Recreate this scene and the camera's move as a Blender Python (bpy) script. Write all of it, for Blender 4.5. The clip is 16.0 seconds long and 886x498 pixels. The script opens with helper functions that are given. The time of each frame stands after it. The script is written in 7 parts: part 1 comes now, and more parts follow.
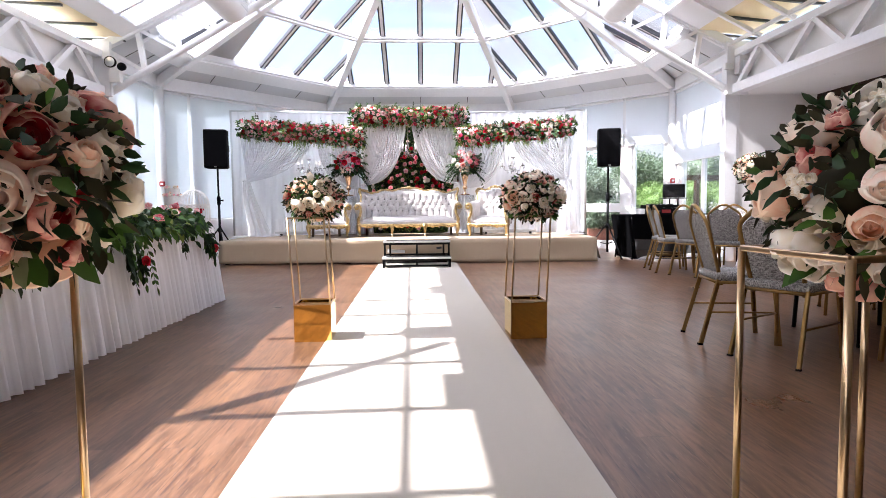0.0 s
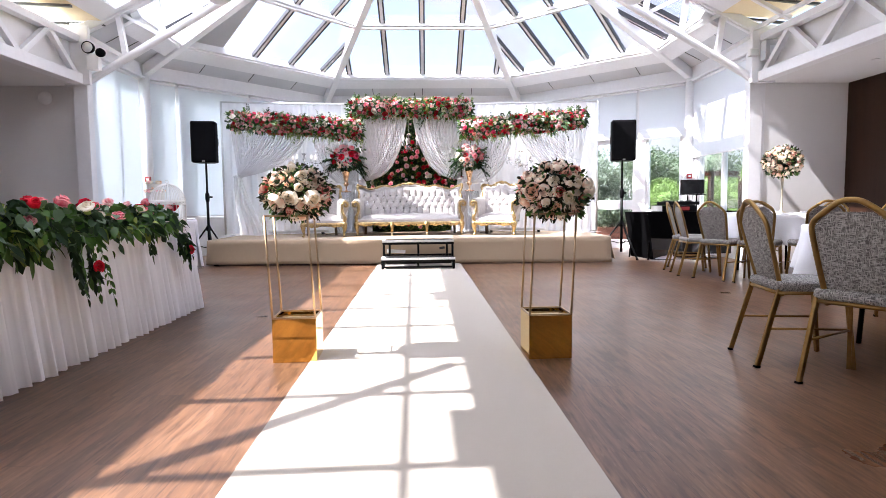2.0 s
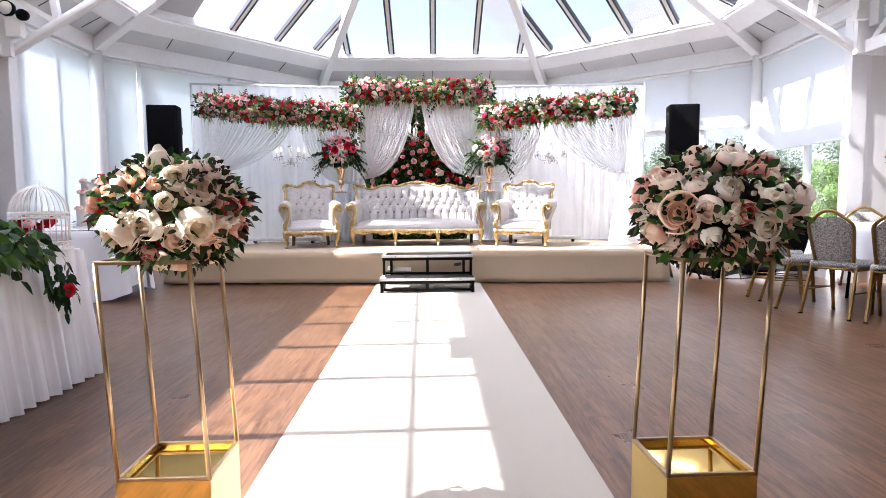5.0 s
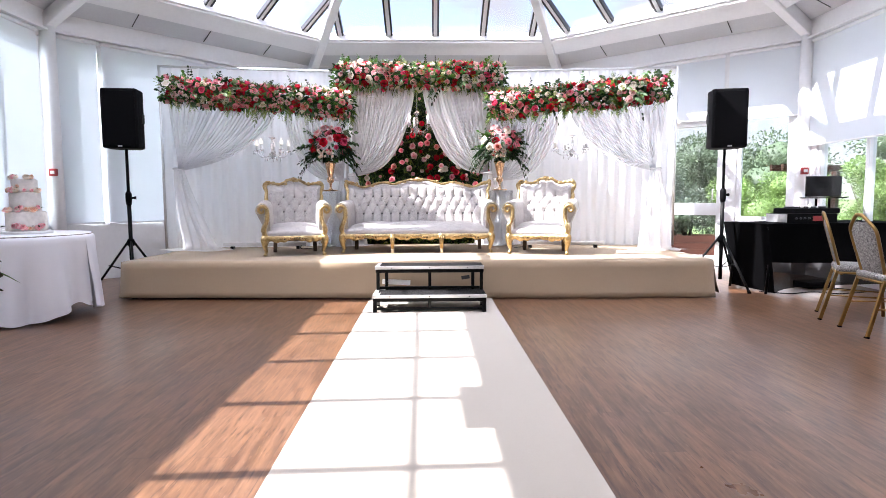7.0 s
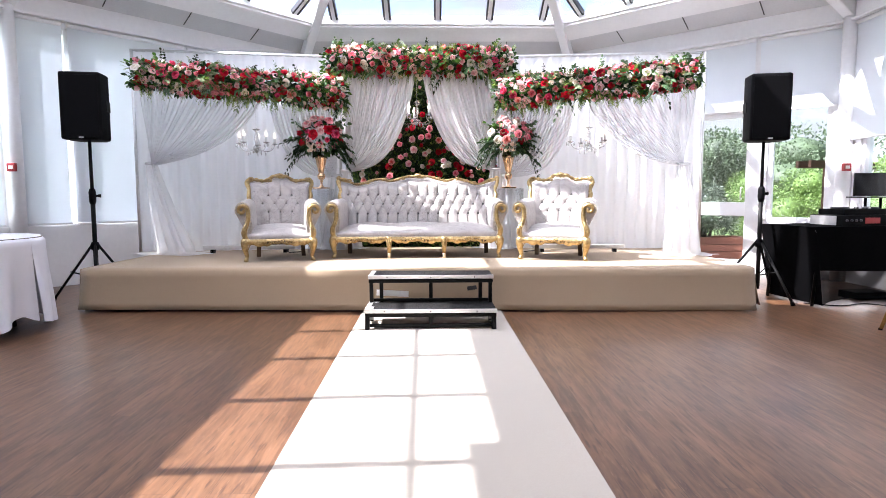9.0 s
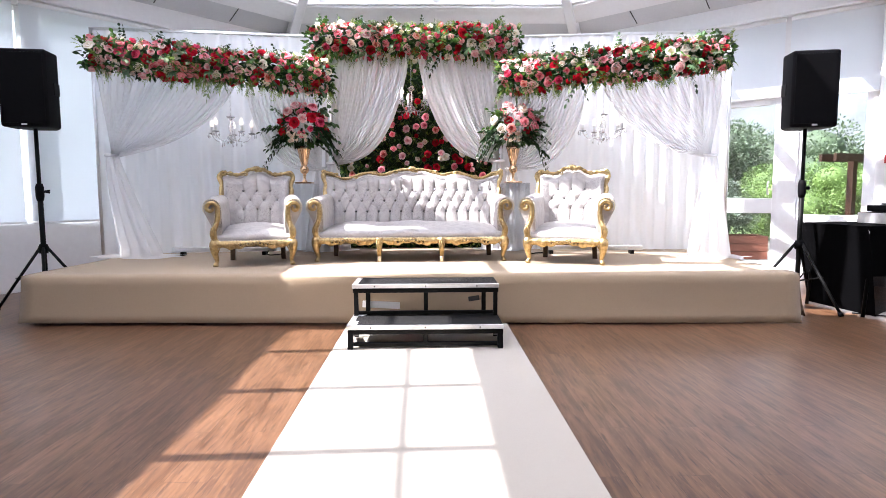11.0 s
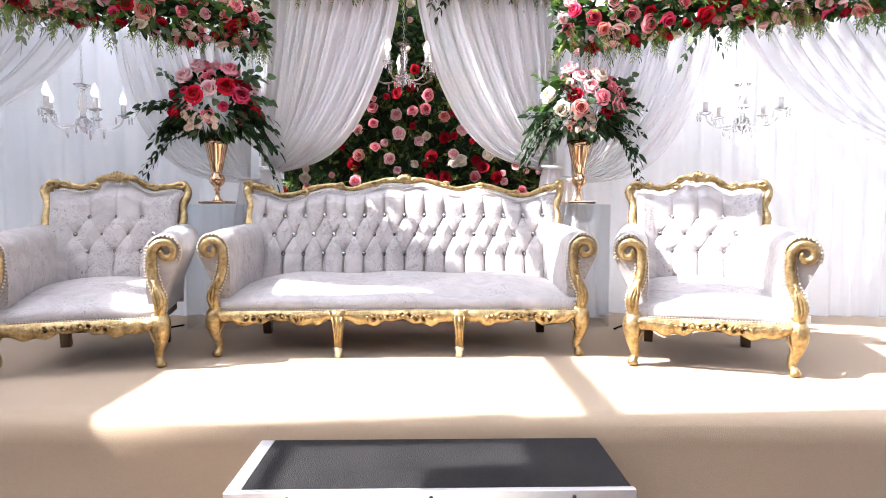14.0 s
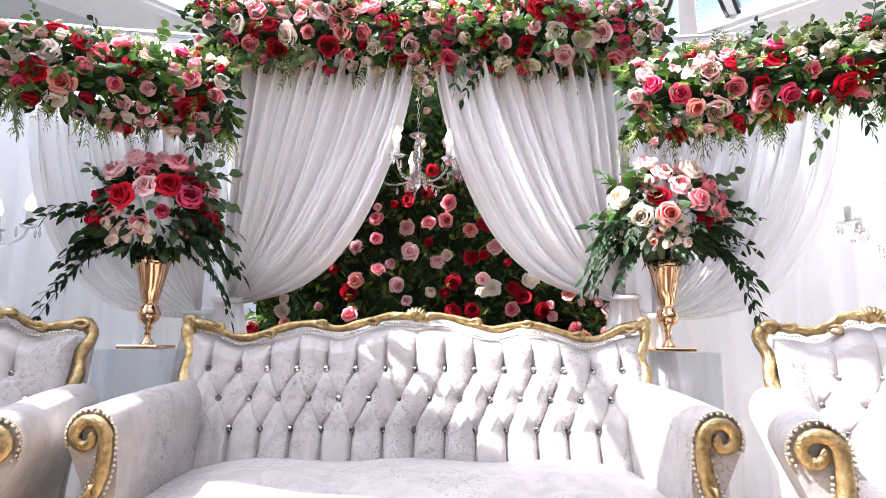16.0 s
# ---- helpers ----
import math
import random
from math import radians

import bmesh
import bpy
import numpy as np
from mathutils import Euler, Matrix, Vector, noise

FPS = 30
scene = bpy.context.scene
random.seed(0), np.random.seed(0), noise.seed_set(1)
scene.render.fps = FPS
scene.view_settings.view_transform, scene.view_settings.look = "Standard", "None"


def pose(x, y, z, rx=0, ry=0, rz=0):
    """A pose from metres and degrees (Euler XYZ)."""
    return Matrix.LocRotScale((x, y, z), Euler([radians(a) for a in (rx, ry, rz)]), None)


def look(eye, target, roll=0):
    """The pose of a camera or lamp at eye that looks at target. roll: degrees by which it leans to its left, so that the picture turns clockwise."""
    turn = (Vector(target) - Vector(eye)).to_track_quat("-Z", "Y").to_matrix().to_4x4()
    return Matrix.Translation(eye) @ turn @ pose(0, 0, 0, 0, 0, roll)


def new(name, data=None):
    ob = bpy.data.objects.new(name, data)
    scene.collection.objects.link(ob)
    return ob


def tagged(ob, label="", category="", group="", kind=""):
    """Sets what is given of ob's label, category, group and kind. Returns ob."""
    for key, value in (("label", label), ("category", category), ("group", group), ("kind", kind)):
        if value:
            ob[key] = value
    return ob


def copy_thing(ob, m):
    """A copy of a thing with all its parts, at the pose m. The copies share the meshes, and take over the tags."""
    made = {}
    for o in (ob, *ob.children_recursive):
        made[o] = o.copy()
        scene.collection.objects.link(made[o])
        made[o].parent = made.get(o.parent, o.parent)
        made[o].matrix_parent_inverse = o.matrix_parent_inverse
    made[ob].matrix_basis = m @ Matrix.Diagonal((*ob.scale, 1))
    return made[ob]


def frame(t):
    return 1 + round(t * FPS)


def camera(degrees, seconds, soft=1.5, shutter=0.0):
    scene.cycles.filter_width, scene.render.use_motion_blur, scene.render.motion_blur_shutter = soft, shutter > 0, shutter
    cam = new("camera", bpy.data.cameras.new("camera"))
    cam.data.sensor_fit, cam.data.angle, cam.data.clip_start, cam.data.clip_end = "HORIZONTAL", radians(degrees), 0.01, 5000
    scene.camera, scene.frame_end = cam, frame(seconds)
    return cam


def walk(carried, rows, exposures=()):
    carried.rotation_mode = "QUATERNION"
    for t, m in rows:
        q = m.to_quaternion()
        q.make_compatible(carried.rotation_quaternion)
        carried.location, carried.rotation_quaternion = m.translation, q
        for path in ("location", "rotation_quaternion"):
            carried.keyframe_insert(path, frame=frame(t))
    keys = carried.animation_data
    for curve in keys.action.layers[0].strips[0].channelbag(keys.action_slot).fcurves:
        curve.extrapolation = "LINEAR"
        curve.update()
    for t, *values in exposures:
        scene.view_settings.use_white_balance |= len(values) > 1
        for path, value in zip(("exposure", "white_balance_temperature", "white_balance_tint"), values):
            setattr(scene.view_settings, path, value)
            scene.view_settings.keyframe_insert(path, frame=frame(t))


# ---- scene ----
cam = camera(74.0, 16.0, 0.85)
EXPOSURE = 1.86
PATH = [
    (0, (0.246, 0.199, 0.897), (0.316, 2.193, 0.757), -0.6),
    (0.5, (0.242, 0.351, 0.89), (0.313, 2.345, 0.749), -0.6),
    (1, (0.237, 0.52, 0.882), (0.31, 2.513, 0.741), -0.6),
    (1.5, (0.238, 0.67, 0.883), (0.31, 2.663, 0.74), -0.6),
    (2, (0.245, 0.819, 0.888), (0.309, 2.812, 0.74), -0.6),
    (2.5, (0.253, 0.969, 0.908), (0.306, 2.963, 0.757), -0.6),
    (3, (0.224, 1.331, 0.935), (0.263, 3.325, 0.787), -0.4),
    (3.5, (0.224, 1.645, 0.958), (0.267, 3.639, 0.809), -0.3),
    (4, (0.246, 1.941, 0.96), (0.279, 3.935, 0.808), -0.5),
    (6.5, (0.18, 3.528, 1.035), (0.218, 5.521, 0.868), -0.3),
    (7, (0.193, 3.711, 1.024), (0.227, 5.703, 0.856), -0.3),
    (7.5, (0.207, 3.882, 1.036), (0.233, 5.875, 0.866), -0.3),
    (8, (0.217, 4.077, 1.045), (0.235, 6.07, 0.874), -0.4),
    (8.5, (0.198, 4.26, 1.043), (0.22, 6.252, 0.869), -0.3),
    (9, (0.189, 4.451, 1.036), (0.219, 6.443, 0.86), -0.2),
    (11.3, (0.211, 5.525, 1.022), (0.249, 7.516, 0.831), -0.3),
    (11.5, (0.204, 5.84, 1.029), (0.248, 7.83, 0.834), -0.3),
    (12, (0.161, 6.583, 1.06), (0.205, 8.573, 0.864), -0.1),
    (12.5, (0.159, 6.904, 1.076), (0.205, 8.894, 0.881), -0.1),
    (13, (0.133, 7.242, 1.09), (0.177, 9.232, 0.902), -0.1),
    (13.5, (0.14, 7.53, 1.092), (0.189, 9.522, 0.916), -0.1),
    (14, (0.162, 7.837, 1.093), (0.201, 9.833, 0.965), -0.0),
    (14.5, (0.132, 8.114, 1.119), (0.163, 10.114, 1.071), -0.0),
    (15, (0.127, 8.389, 1.145), (0.159, 10.387, 1.225), 0.1),
    (15.5, (0.142, 8.651, 1.164), (0.163, 10.642, 1.36), 0.2),
    (16, (0.119, 8.936, 1.194), (0.112, 10.914, 1.49), 0.3),
]
walk(cam, [(t, look(eye, target, roll)) for t, eye, target, roll in PATH],
     [(0.0, EXPOSURE + 0.08, 6230, 16), (4.2, EXPOSURE + 0.17, 6230, 16), (8.0, EXPOSURE + 0.05, 6230, 16), (11.3, EXPOSURE + 0.06, 6230, 16), (13.5, EXPOSURE + 0.20, 6230, 16), (16.0, EXPOSURE + 0.32, 6230, 16)])

# ---- light ----
SUN_WAY = Vector((0.80, 0.10, -0.96)).normalized()
sun_elev = math.asin(-SUN_WAY.z)
sun_turn = math.atan2(-SUN_WAY.x, -SUN_WAY.y)
world = bpy.data.worlds.new("world")
scene.world = world
world.use_nodes = True
wn, wl = world.node_tree.nodes, world.node_tree.links
wn.clear()
sky = wn.new("ShaderNodeTexSky")
sky.sky_type, sky.sun_disc, sky.sun_elevation, sky.sun_rotation = "NISHITA", False, sun_elev, sun_turn
coord = wn.new("ShaderNodeTexCoord")
cloud = wn.new("ShaderNodeTexNoise")
cloud.inputs["Scale"].default_value, cloud.inputs["Detail"].default_value, cloud.inputs["Roughness"].default_value = 3.2, 8, 0.6
wl.new(coord.outputs["Generated"], cloud.inputs["Vector"])
ramp = wn.new("ShaderNodeValToRGB")
ramp.color_ramp.elements[0].position, ramp.color_ramp.elements[1].position = 0.42, 0.58
ramp.color_ramp.elements[0].color = (0.24, 0.24, 0.24, 1)
wl.new(cloud.outputs["Fac"], ramp.inputs["Fac"])
mixs = wn.new("ShaderNodeMix")
mixs.data_type = "RGBA"
# clouds are brighter towards the sun
near = wn.new("ShaderNodeVectorMath")
near.operation = "DOT_PRODUCT"
near.inputs[1].default_value = -SUN_WAY
wl.new(coord.outputs["Generated"], near.inputs[0])
glow = wn.new("ShaderNodeMapRange")
glow.inputs["From Min"].default_value, glow.inputs["From Max"].default_value = 0.25, 1.0
glow.inputs["To Min"].default_value, glow.inputs["To Max"].default_value = 1.85, 29.0
wl.new(near.outputs["Value"], glow.inputs["Value"])
white = wn.new("ShaderNodeVectorMath")
white.operation = "SCALE"
white.inputs[0].default_value = (0.97, 0.99, 1.04)
wl.new(glow.outputs[0], white.inputs["Scale"])
wl.new(white.outputs[0], mixs.inputs["B"])
wl.new(ramp.outputs["Color"], mixs.inputs["Factor"])
wl.new(sky.outputs["Color"], mixs.inputs["A"])
bg = wn.new("ShaderNodeBackground")
bg.inputs["Strength"].default_value = 0.15
wout = wn.new("ShaderNodeOutputWorld")
wl.new(mixs.outputs["Result"], bg.inputs["Color"])
wl.new(bg.outputs["Background"], wout.inputs["Surface"])
sun_data = bpy.data.lights.new("sun", "SUN")
sun_data.energy, sun_data.angle, sun_data.color = 5.0, radians(0.5), (1.0, 0.965, 0.92)
sun = new("sun", sun_data)
sun.matrix_world = look((0, 0, 20), Vector((0, 0, 20)) + SUN_WAY)


# ---- materials ----
def surface(name, color, rough=0.5, metal=0.0, vary=0.06, grain=40.0, stain=2.0, bump=0.0, bump_scale=120.0,
            second=None, sheen=0.0, stretch=(1, 1, 1), thin=0.0, alpha=1.0, coat=0.0, spec=0.5):
    """A painted, woven, metal or leafy surface: a base colour that varies at two scales, with fine relief."""
    m = bpy.data.materials.new(name)
    m.use_nodes = True
    n, l = m.node_tree.nodes, m.node_tree.links
    p = n["Principled BSDF"]
    out = n["Material Output"]
    tc = n.new("ShaderNodeTexCoord")
    mp = n.new("ShaderNodeMapping")
    mp.inputs["Scale"].default_value = stretch
    l.new(tc.outputs["Object"], mp.inputs["Vector"])
    a, b = n.new("ShaderNodeTexNoise"), n.new("ShaderNodeTexNoise")
    a.inputs["Scale"].default_value, a.inputs["Detail"].default_value = grain, 4
    b.inputs["Scale"].default_value, b.inputs["Detail"].default_value = stain, 5
    for t in (a, b):
        l.new(mp.outputs["Vector"], t.inputs["Vector"])
    add = n.new("ShaderNodeMath")
    add.operation = "ADD"
    l.new(a.outputs["Fac"], add.inputs[0])
    l.new(b.outputs["Fac"], add.inputs[1])
    rmp = n.new("ShaderNodeMapRange")
    rmp.inputs["From Min"].default_value, rmp.inputs["From Max"].default_value = 0.65, 1.35
    l.new(add.outputs[0], rmp.inputs["Value"])
    mx = n.new("ShaderNodeMix")
    mx.data_type = "RGBA"
    c2 = second or tuple(max(0.0, c * (1 - 2.2 * vary)) for c in color)
    mx.inputs["A"].default_value, mx.inputs["B"].default_value = (*c2, 1), (*color, 1)
    l.new(rmp.outputs[0], mx.inputs["Factor"])
    l.new(mx.outputs["Result"], p.inputs["Base Color"])
    p.inputs["Roughness"].default_value, p.inputs["Metallic"].default_value = rough, metal
    p.inputs["Sheen Weight"].default_value = sheen
    p.inputs["Coat Weight"].default_value = coat
    p.inputs["Specular IOR Level"].default_value = spec
    if bump:
        g = n.new("ShaderNodeTexNoise")
        g.inputs["Scale"].default_value, g.inputs["Detail"].default_value = bump_scale, 4
        l.new(mp.outputs["Vector"], g.inputs["Vector"])
        bp = n.new("ShaderNodeBump")
        bp.inputs["Strength"].default_value, bp.inputs["Distance"].default_value = bump, 0.01
        l.new(g.outputs["Fac"], bp.inputs["Height"])
        l.new(bp.outputs["Normal"], p.inputs["Normal"])
    last = p.outputs["BSDF"]
    if thin:
        tr = n.new("ShaderNodeBsdfTranslucent")
        l.new(mx.outputs["Result"], tr.inputs["Color"])
        ms = n.new("ShaderNodeMixShader")
        ms.inputs["Fac"].default_value = thin
        l.new(last, ms.inputs[1])
        l.new(tr.outputs[0], ms.inputs[2])
        last = ms.outputs[0]
    if alpha < 1:
        tp = n.new("ShaderNodeBsdfTransparent")
        ms = n.new("ShaderNodeMixShader")
        ms.inputs["Fac"].default_value = alpha
        l.new(tp.outputs[0], ms.inputs[1])
        l.new(last, ms.inputs[2])
        last = ms.outputs[0]
    if thin or alpha < 1:
        l.new(last, out.inputs["Surface"])
    return m


def clear_glass(name, tint, gloss=0.08):
    m = bpy.data.materials.new(name)
    m.use_nodes = True
    n, l = m.node_tree.nodes, m.node_tree.links
    n.remove(n["Principled BSDF"])
    tp, gl, fr, ms = (n.new(k) for k in ("ShaderNodeBsdfTransparent", "ShaderNodeBsdfGlossy", "ShaderNodeLayerWeight", "ShaderNodeMixShader"))
    pw, sc = n.new("ShaderNodeMath"), n.new("ShaderNodeMath")
    pw.operation, sc.operation = "POWER", "MULTIPLY_ADD"
    pw.inputs[1].default_value, sc.inputs[1].default_value, sc.inputs[2].default_value = 4.0, 0.6, 0.03
    tp.inputs["Color"].default_value = (*tint, 1)
    gl.inputs["Roughness"].default_value = gloss
    fr.inputs["Blend"].default_value = 0.5
    l.new(fr.outputs["Facing"], pw.inputs[0])
    l.new(pw.outputs[0], sc.inputs[0])
    l.new(sc.outputs[0], ms.inputs["Fac"])
    l.new(tp.outputs[0], ms.inputs[1])
    l.new(gl.outputs[0], ms.inputs[2])
    l.new(ms.outputs[0], n["Material Output"].inputs["Surface"])
    return m


def plank_floor(name):
    """Vinyl planks in brown oak: planks laid by a brick texture, with stretched grain and worn gloss."""
    m = bpy.data.materials.new(name)
    m.use_nodes = True
    n, l = m.node_tree.nodes, m.node_tree.links
    p = n["Principled BSDF"]
    tc, mp = n.new("ShaderNodeTexCoord"), n.new("ShaderNodeMapping")
    mp.inputs["Rotation"].default_value = (0, 0, radians(90))
    l.new(tc.outputs["Object"], mp.inputs["Vector"])
    br = n.new("ShaderNodeTexBrick")
    br.inputs["Scale"].default_value = 1.0
    br.inputs["Brick Width"].default_value, br.inputs["Row Height"].default_value = 1.2, 0.152
    br.inputs["Mortar Size"].default_value = 0.0012
    br.inputs["Color1"].default_value, br.inputs["Color2"].default_value = (0.112, 0.056, 0.029, 1), (0.140, 0.074, 0.040, 1)
    br.inputs["Mortar"].default_value = (0.07, 0.035, 0.02, 1)
    br.inputs["Bias"].default_value = 0.0
    br.offset = 0.37
    l.new(mp.outputs["Vector"], br.inputs["Vector"])
    st = n.new("ShaderNodeMapping")
    st.inputs["Scale"].default_value = (5.0, 0.6, 1)
    l.new(tc.outputs["Object"], st.inputs["Vector"])
    # each plank's grain is shifted by its own tone
    sh = n.new("ShaderNodeVectorMath")
    sh.operation = "MULTIPLY_ADD"
    sh.inputs[1].default_value = (37.0, 61.0, 13.0)
    l.new(br.outputs["Color"], sh.inputs[0])
    l.new(st.outputs["Vector"], sh.inputs[2])
    fine = n.new("ShaderNodeTexNoise")
    fine.inputs["Scale"].default_value, fine.inputs["Detail"].default_value, fine.inputs["Distortion"].default_value = 4.0, 9, 0.6
    fine.inputs["Roughness"].default_value = 0.62
    l.new(sh.outputs[0], fine.inputs["Vector"])
    wv = n.new("ShaderNodeTexWave")
    wv.wave_type, wv.bands_direction = "BANDS", "X"
    wv.inputs["Scale"].default_value, wv.inputs["Distortion"].default_value = 2.2, 14.0
    wv.inputs["Detail"].default_value, wv.inputs["Detail Scale"].default_value = 3.0, 0.9
    l.new(sh.outputs[0], wv.inputs["Vector"])
    g = n.new("ShaderNodeMix")
    g.inputs["Factor"].default_value = 0.07
    l.new(fine.outputs["Fac"], g.inputs["A"])
    l.new(wv.outputs["Fac"], g.inputs["B"])
    rp = n.new("ShaderNodeValToRGB")
    rp.color_ramp.elements[0].position, rp.color_ramp.elements[0].color = 0.37, (0.60, 0.55, 0.51, 1)
    rp.color_ramp.elements[1].position, rp.color_ramp.elements[1].color = 0.63, (1.36, 1.35, 1.34, 1)
    l.new(g.outputs["Result"], rp.inputs["Fac"])
    # short pale flecks and scuffs
    fm = n.new("ShaderNodeMapping")
    fm.inputs["Scale"].default_value = (150, 16, 1)
    fm.inputs["Rotation"].default_value = (0, 0, 0.12)
    l.new(tc.outputs["Object"], fm.inputs["Vector"])
    fl = n.new("ShaderNodeTexNoise")
    fl.inputs["Scale"].default_value, fl.inputs["Detail"].default_value = 1.0, 3
    l.new(fm.outputs["Vector"], fl.inputs["Vector"])
    fr = n.new("ShaderNodeMapRange")
    fr.inputs["From Min"].default_value, fr.inputs["From Max"].default_value = 0.60, 0.72
    fr.inputs["To Max"].default_value = 0.35
    l.new(fl.outputs["Fac"], fr.inputs["Value"])
    mu = n.new("ShaderNodeMix")
    mu.data_type, mu.blend_type = "RGBA", "MULTIPLY"
    mu.inputs["Factor"].default_value = 1.0
    l.new(br.outputs["Color"], mu.inputs["A"])
    l.new(rp.outputs["Color"], mu.inputs["B"])
    # dark pores, longer than wide, gathered in drifts
    dm = n.new("ShaderNodeMapping")
    dm.inputs["Scale"].default_value = (62, 5.5, 1)
    l.new(tc.outputs["Object"], dm.inputs["Vector"])
    dn = n.new("ShaderNodeTexNoise")
    dn.inputs["Scale"].default_value, dn.inputs["Detail"].default_value = 1.0, 4
    l.new(dm.outputs["Vector"], dn.inputs["Vector"])
    dr = n.new("ShaderNodeMapRange")
    dr.inputs["From Min"].default_value, dr.inputs["From Max"].default_value = 0.56, 0.67
    dr.inputs["To Max"].default_value = 0.75
    l.new(dn.outputs["Fac"], dr.inputs["Value"])
    pore = n.new("ShaderNodeMix")
    pore.data_type = "RGBA"
    pore.inputs["B"].default_value = (0.042, 0.018, 0.010, 1)
    l.new(dr.outputs[0], pore.inputs["Factor"])
    l.new(mu.outputs["Result"], pore.inputs["A"])
    sc = n.new("ShaderNodeMix")
    sc.data_type = "RGBA"
    sc.inputs["B"].default_value = (0.30, 0.19, 0.115, 1)
    l.new(fr.outputs[0], sc.inputs["Factor"])
    l.new(pore.outputs["Result"], sc.inputs["A"])
    l.new(sc.outputs["Result"], p.inputs["Base Color"])
    w = n.new("ShaderNodeTexNoise")
    w.inputs["Scale"].default_value, w.inputs["Detail"].default_value = 1.3, 6
    l.new(tc.outputs["Object"], w.inputs["Vector"])
    mr = n.new("ShaderNodeMapRange")
    p.inputs["Specular IOR Level"].default_value = 0.38
    mr.inputs["To Min"].default_value, mr.inputs["To Max"].default_value = 0.22, 0.40
    l.new(w.outputs["Fac"], mr.inputs["Value"])
    l.new(mr.outputs[0], p.inputs["Roughness"])
    bp = n.new("ShaderNodeBump")
    bp.inputs["Strength"].default_value, bp.inputs["Distance"].default_value = 0.12, 0.004
    l.new(g.outputs["Result"], bp.inputs["Height"])
    l.new(bp.outputs["Normal"], p.inputs["Normal"])
    return m


def crushed_velvet(name, light, dark):
    """Pile brushed in all directions: cloudy patches, small flecks where it is crushed, a soft sheen."""
    m = bpy.data.materials.new(name)
    m.use_nodes = True
    n, l = m.node_tree.nodes, m.node_tree.links
    p = n["Principled BSDF"]
    tc = n.new("ShaderNodeTexCoord")

    def cloud_noise(scale, detail, distortion, lo, hi):
        t = n.new("ShaderNodeTexNoise")
        t.inputs["Scale"].default_value, t.inputs["Detail"].default_value, t.inputs["Distortion"].default_value = scale, detail, distortion
        l.new(tc.outputs["Object"], t.inputs["Vector"])
        r = n.new("ShaderNodeMapRange")
        r.inputs["From Min"].default_value, r.inputs["From Max"].default_value = lo, hi
        l.new(t.outputs["Fac"], r.inputs["Value"])
        return r.outputs[0]
    patch, fleck, area = cloud_noise(9, 5, 1.5, 0.35, 0.65), cloud_noise(46, 5, 2.0, 0.52, 0.66), cloud_noise(4, 3, 0.5, 0.42, 0.60)
    a, b = n.new("ShaderNodeMix"), n.new("ShaderNodeMix")
    a.data_type = b.data_type = "RGBA"
    a.inputs["A"].default_value, a.inputs["B"].default_value = (*light, 1), (*[0.80 * c for c in light], 1)
    l.new(patch, a.inputs["Factor"])
    mul = n.new("ShaderNodeMath")
    mul.operation = "MULTIPLY"
    l.new(fleck, mul.inputs[0])
    l.new(area, mul.inputs[1])
    l.new(mul.outputs[0], b.inputs["Factor"])
    l.new(a.outputs["Result"], b.inputs["A"])
    b.inputs["B"].default_value = (*dark, 1)
    l.new(b.outputs["Result"], p.inputs["Base Color"])
    p.inputs["Roughness"].default_value = 0.42
    p.inputs["Sheen Weight"].default_value, p.inputs["Sheen Roughness"].default_value = 0.15, 0.4
    p.inputs["Specular IOR Level"].default_value = 0.35
    bp = n.new("ShaderNodeBump")
    bp.inputs["Strength"].default_value, bp.inputs["Distance"].default_value = 0.25, 0.010
    l.new(patch, bp.inputs["Height"])
    l.new(bp.outputs["Normal"], p.inputs["Normal"])
    return m


def woven(name, light, dark):
    """Coarse cloth: pale slubs along and across over a dark ground."""
    m = bpy.data.materials.new(name)
    m.use_nodes = True
    n, l = m.node_tree.nodes, m.node_tree.links
    p = n["Principled BSDF"]
    tc = n.new("ShaderNodeTexCoord")
    runs = []
    for scale in ((120, 40, 190), (120, 190, 40)):
        mp, t = n.new("ShaderNodeMapping"), n.new("ShaderNodeTexNoise")
        mp.inputs["Scale"].default_value = scale
        t.inputs["Scale"].default_value, t.inputs["Detail"].default_value = 1.0, 2
        l.new(tc.outputs["Object"], mp.inputs["Vector"])
        l.new(mp.outputs["Vector"], t.inputs["Vector"])
        runs.append(t.outputs["Fac"])
    top = n.new("ShaderNodeMath")
    top.operation = "MAXIMUM"
    l.new(runs[0], top.inputs[0])
    l.new(runs[1], top.inputs[1])
    mr = n.new("ShaderNodeMapRange")
    mr.inputs["From Min"].default_value, mr.inputs["From Max"].default_value = 0.44, 0.66
    l.new(top.outputs[0], mr.inputs["Value"])
    mx = n.new("ShaderNodeMix")
    mx.data_type = "RGBA"
    mx.inputs["A"].default_value, mx.inputs["B"].default_value = (*dark, 1), (*light, 1)
    l.new(mr.outputs[0], mx.inputs["Factor"])
    l.new(mx.outputs["Result"], p.inputs["Base Color"])
    p.inputs["Roughness"].default_value, p.inputs["Specular IOR Level"].default_value = 0.9, 0.2
    bp = n.new("ShaderNodeBump")
    bp.inputs["Strength"].default_value, bp.inputs["Distance"].default_value = 0.5, 0.002
    l.new(top.outputs[0], bp.inputs["Height"])
    l.new(bp.outputs["Normal"], p.inputs["Normal"])
    return m


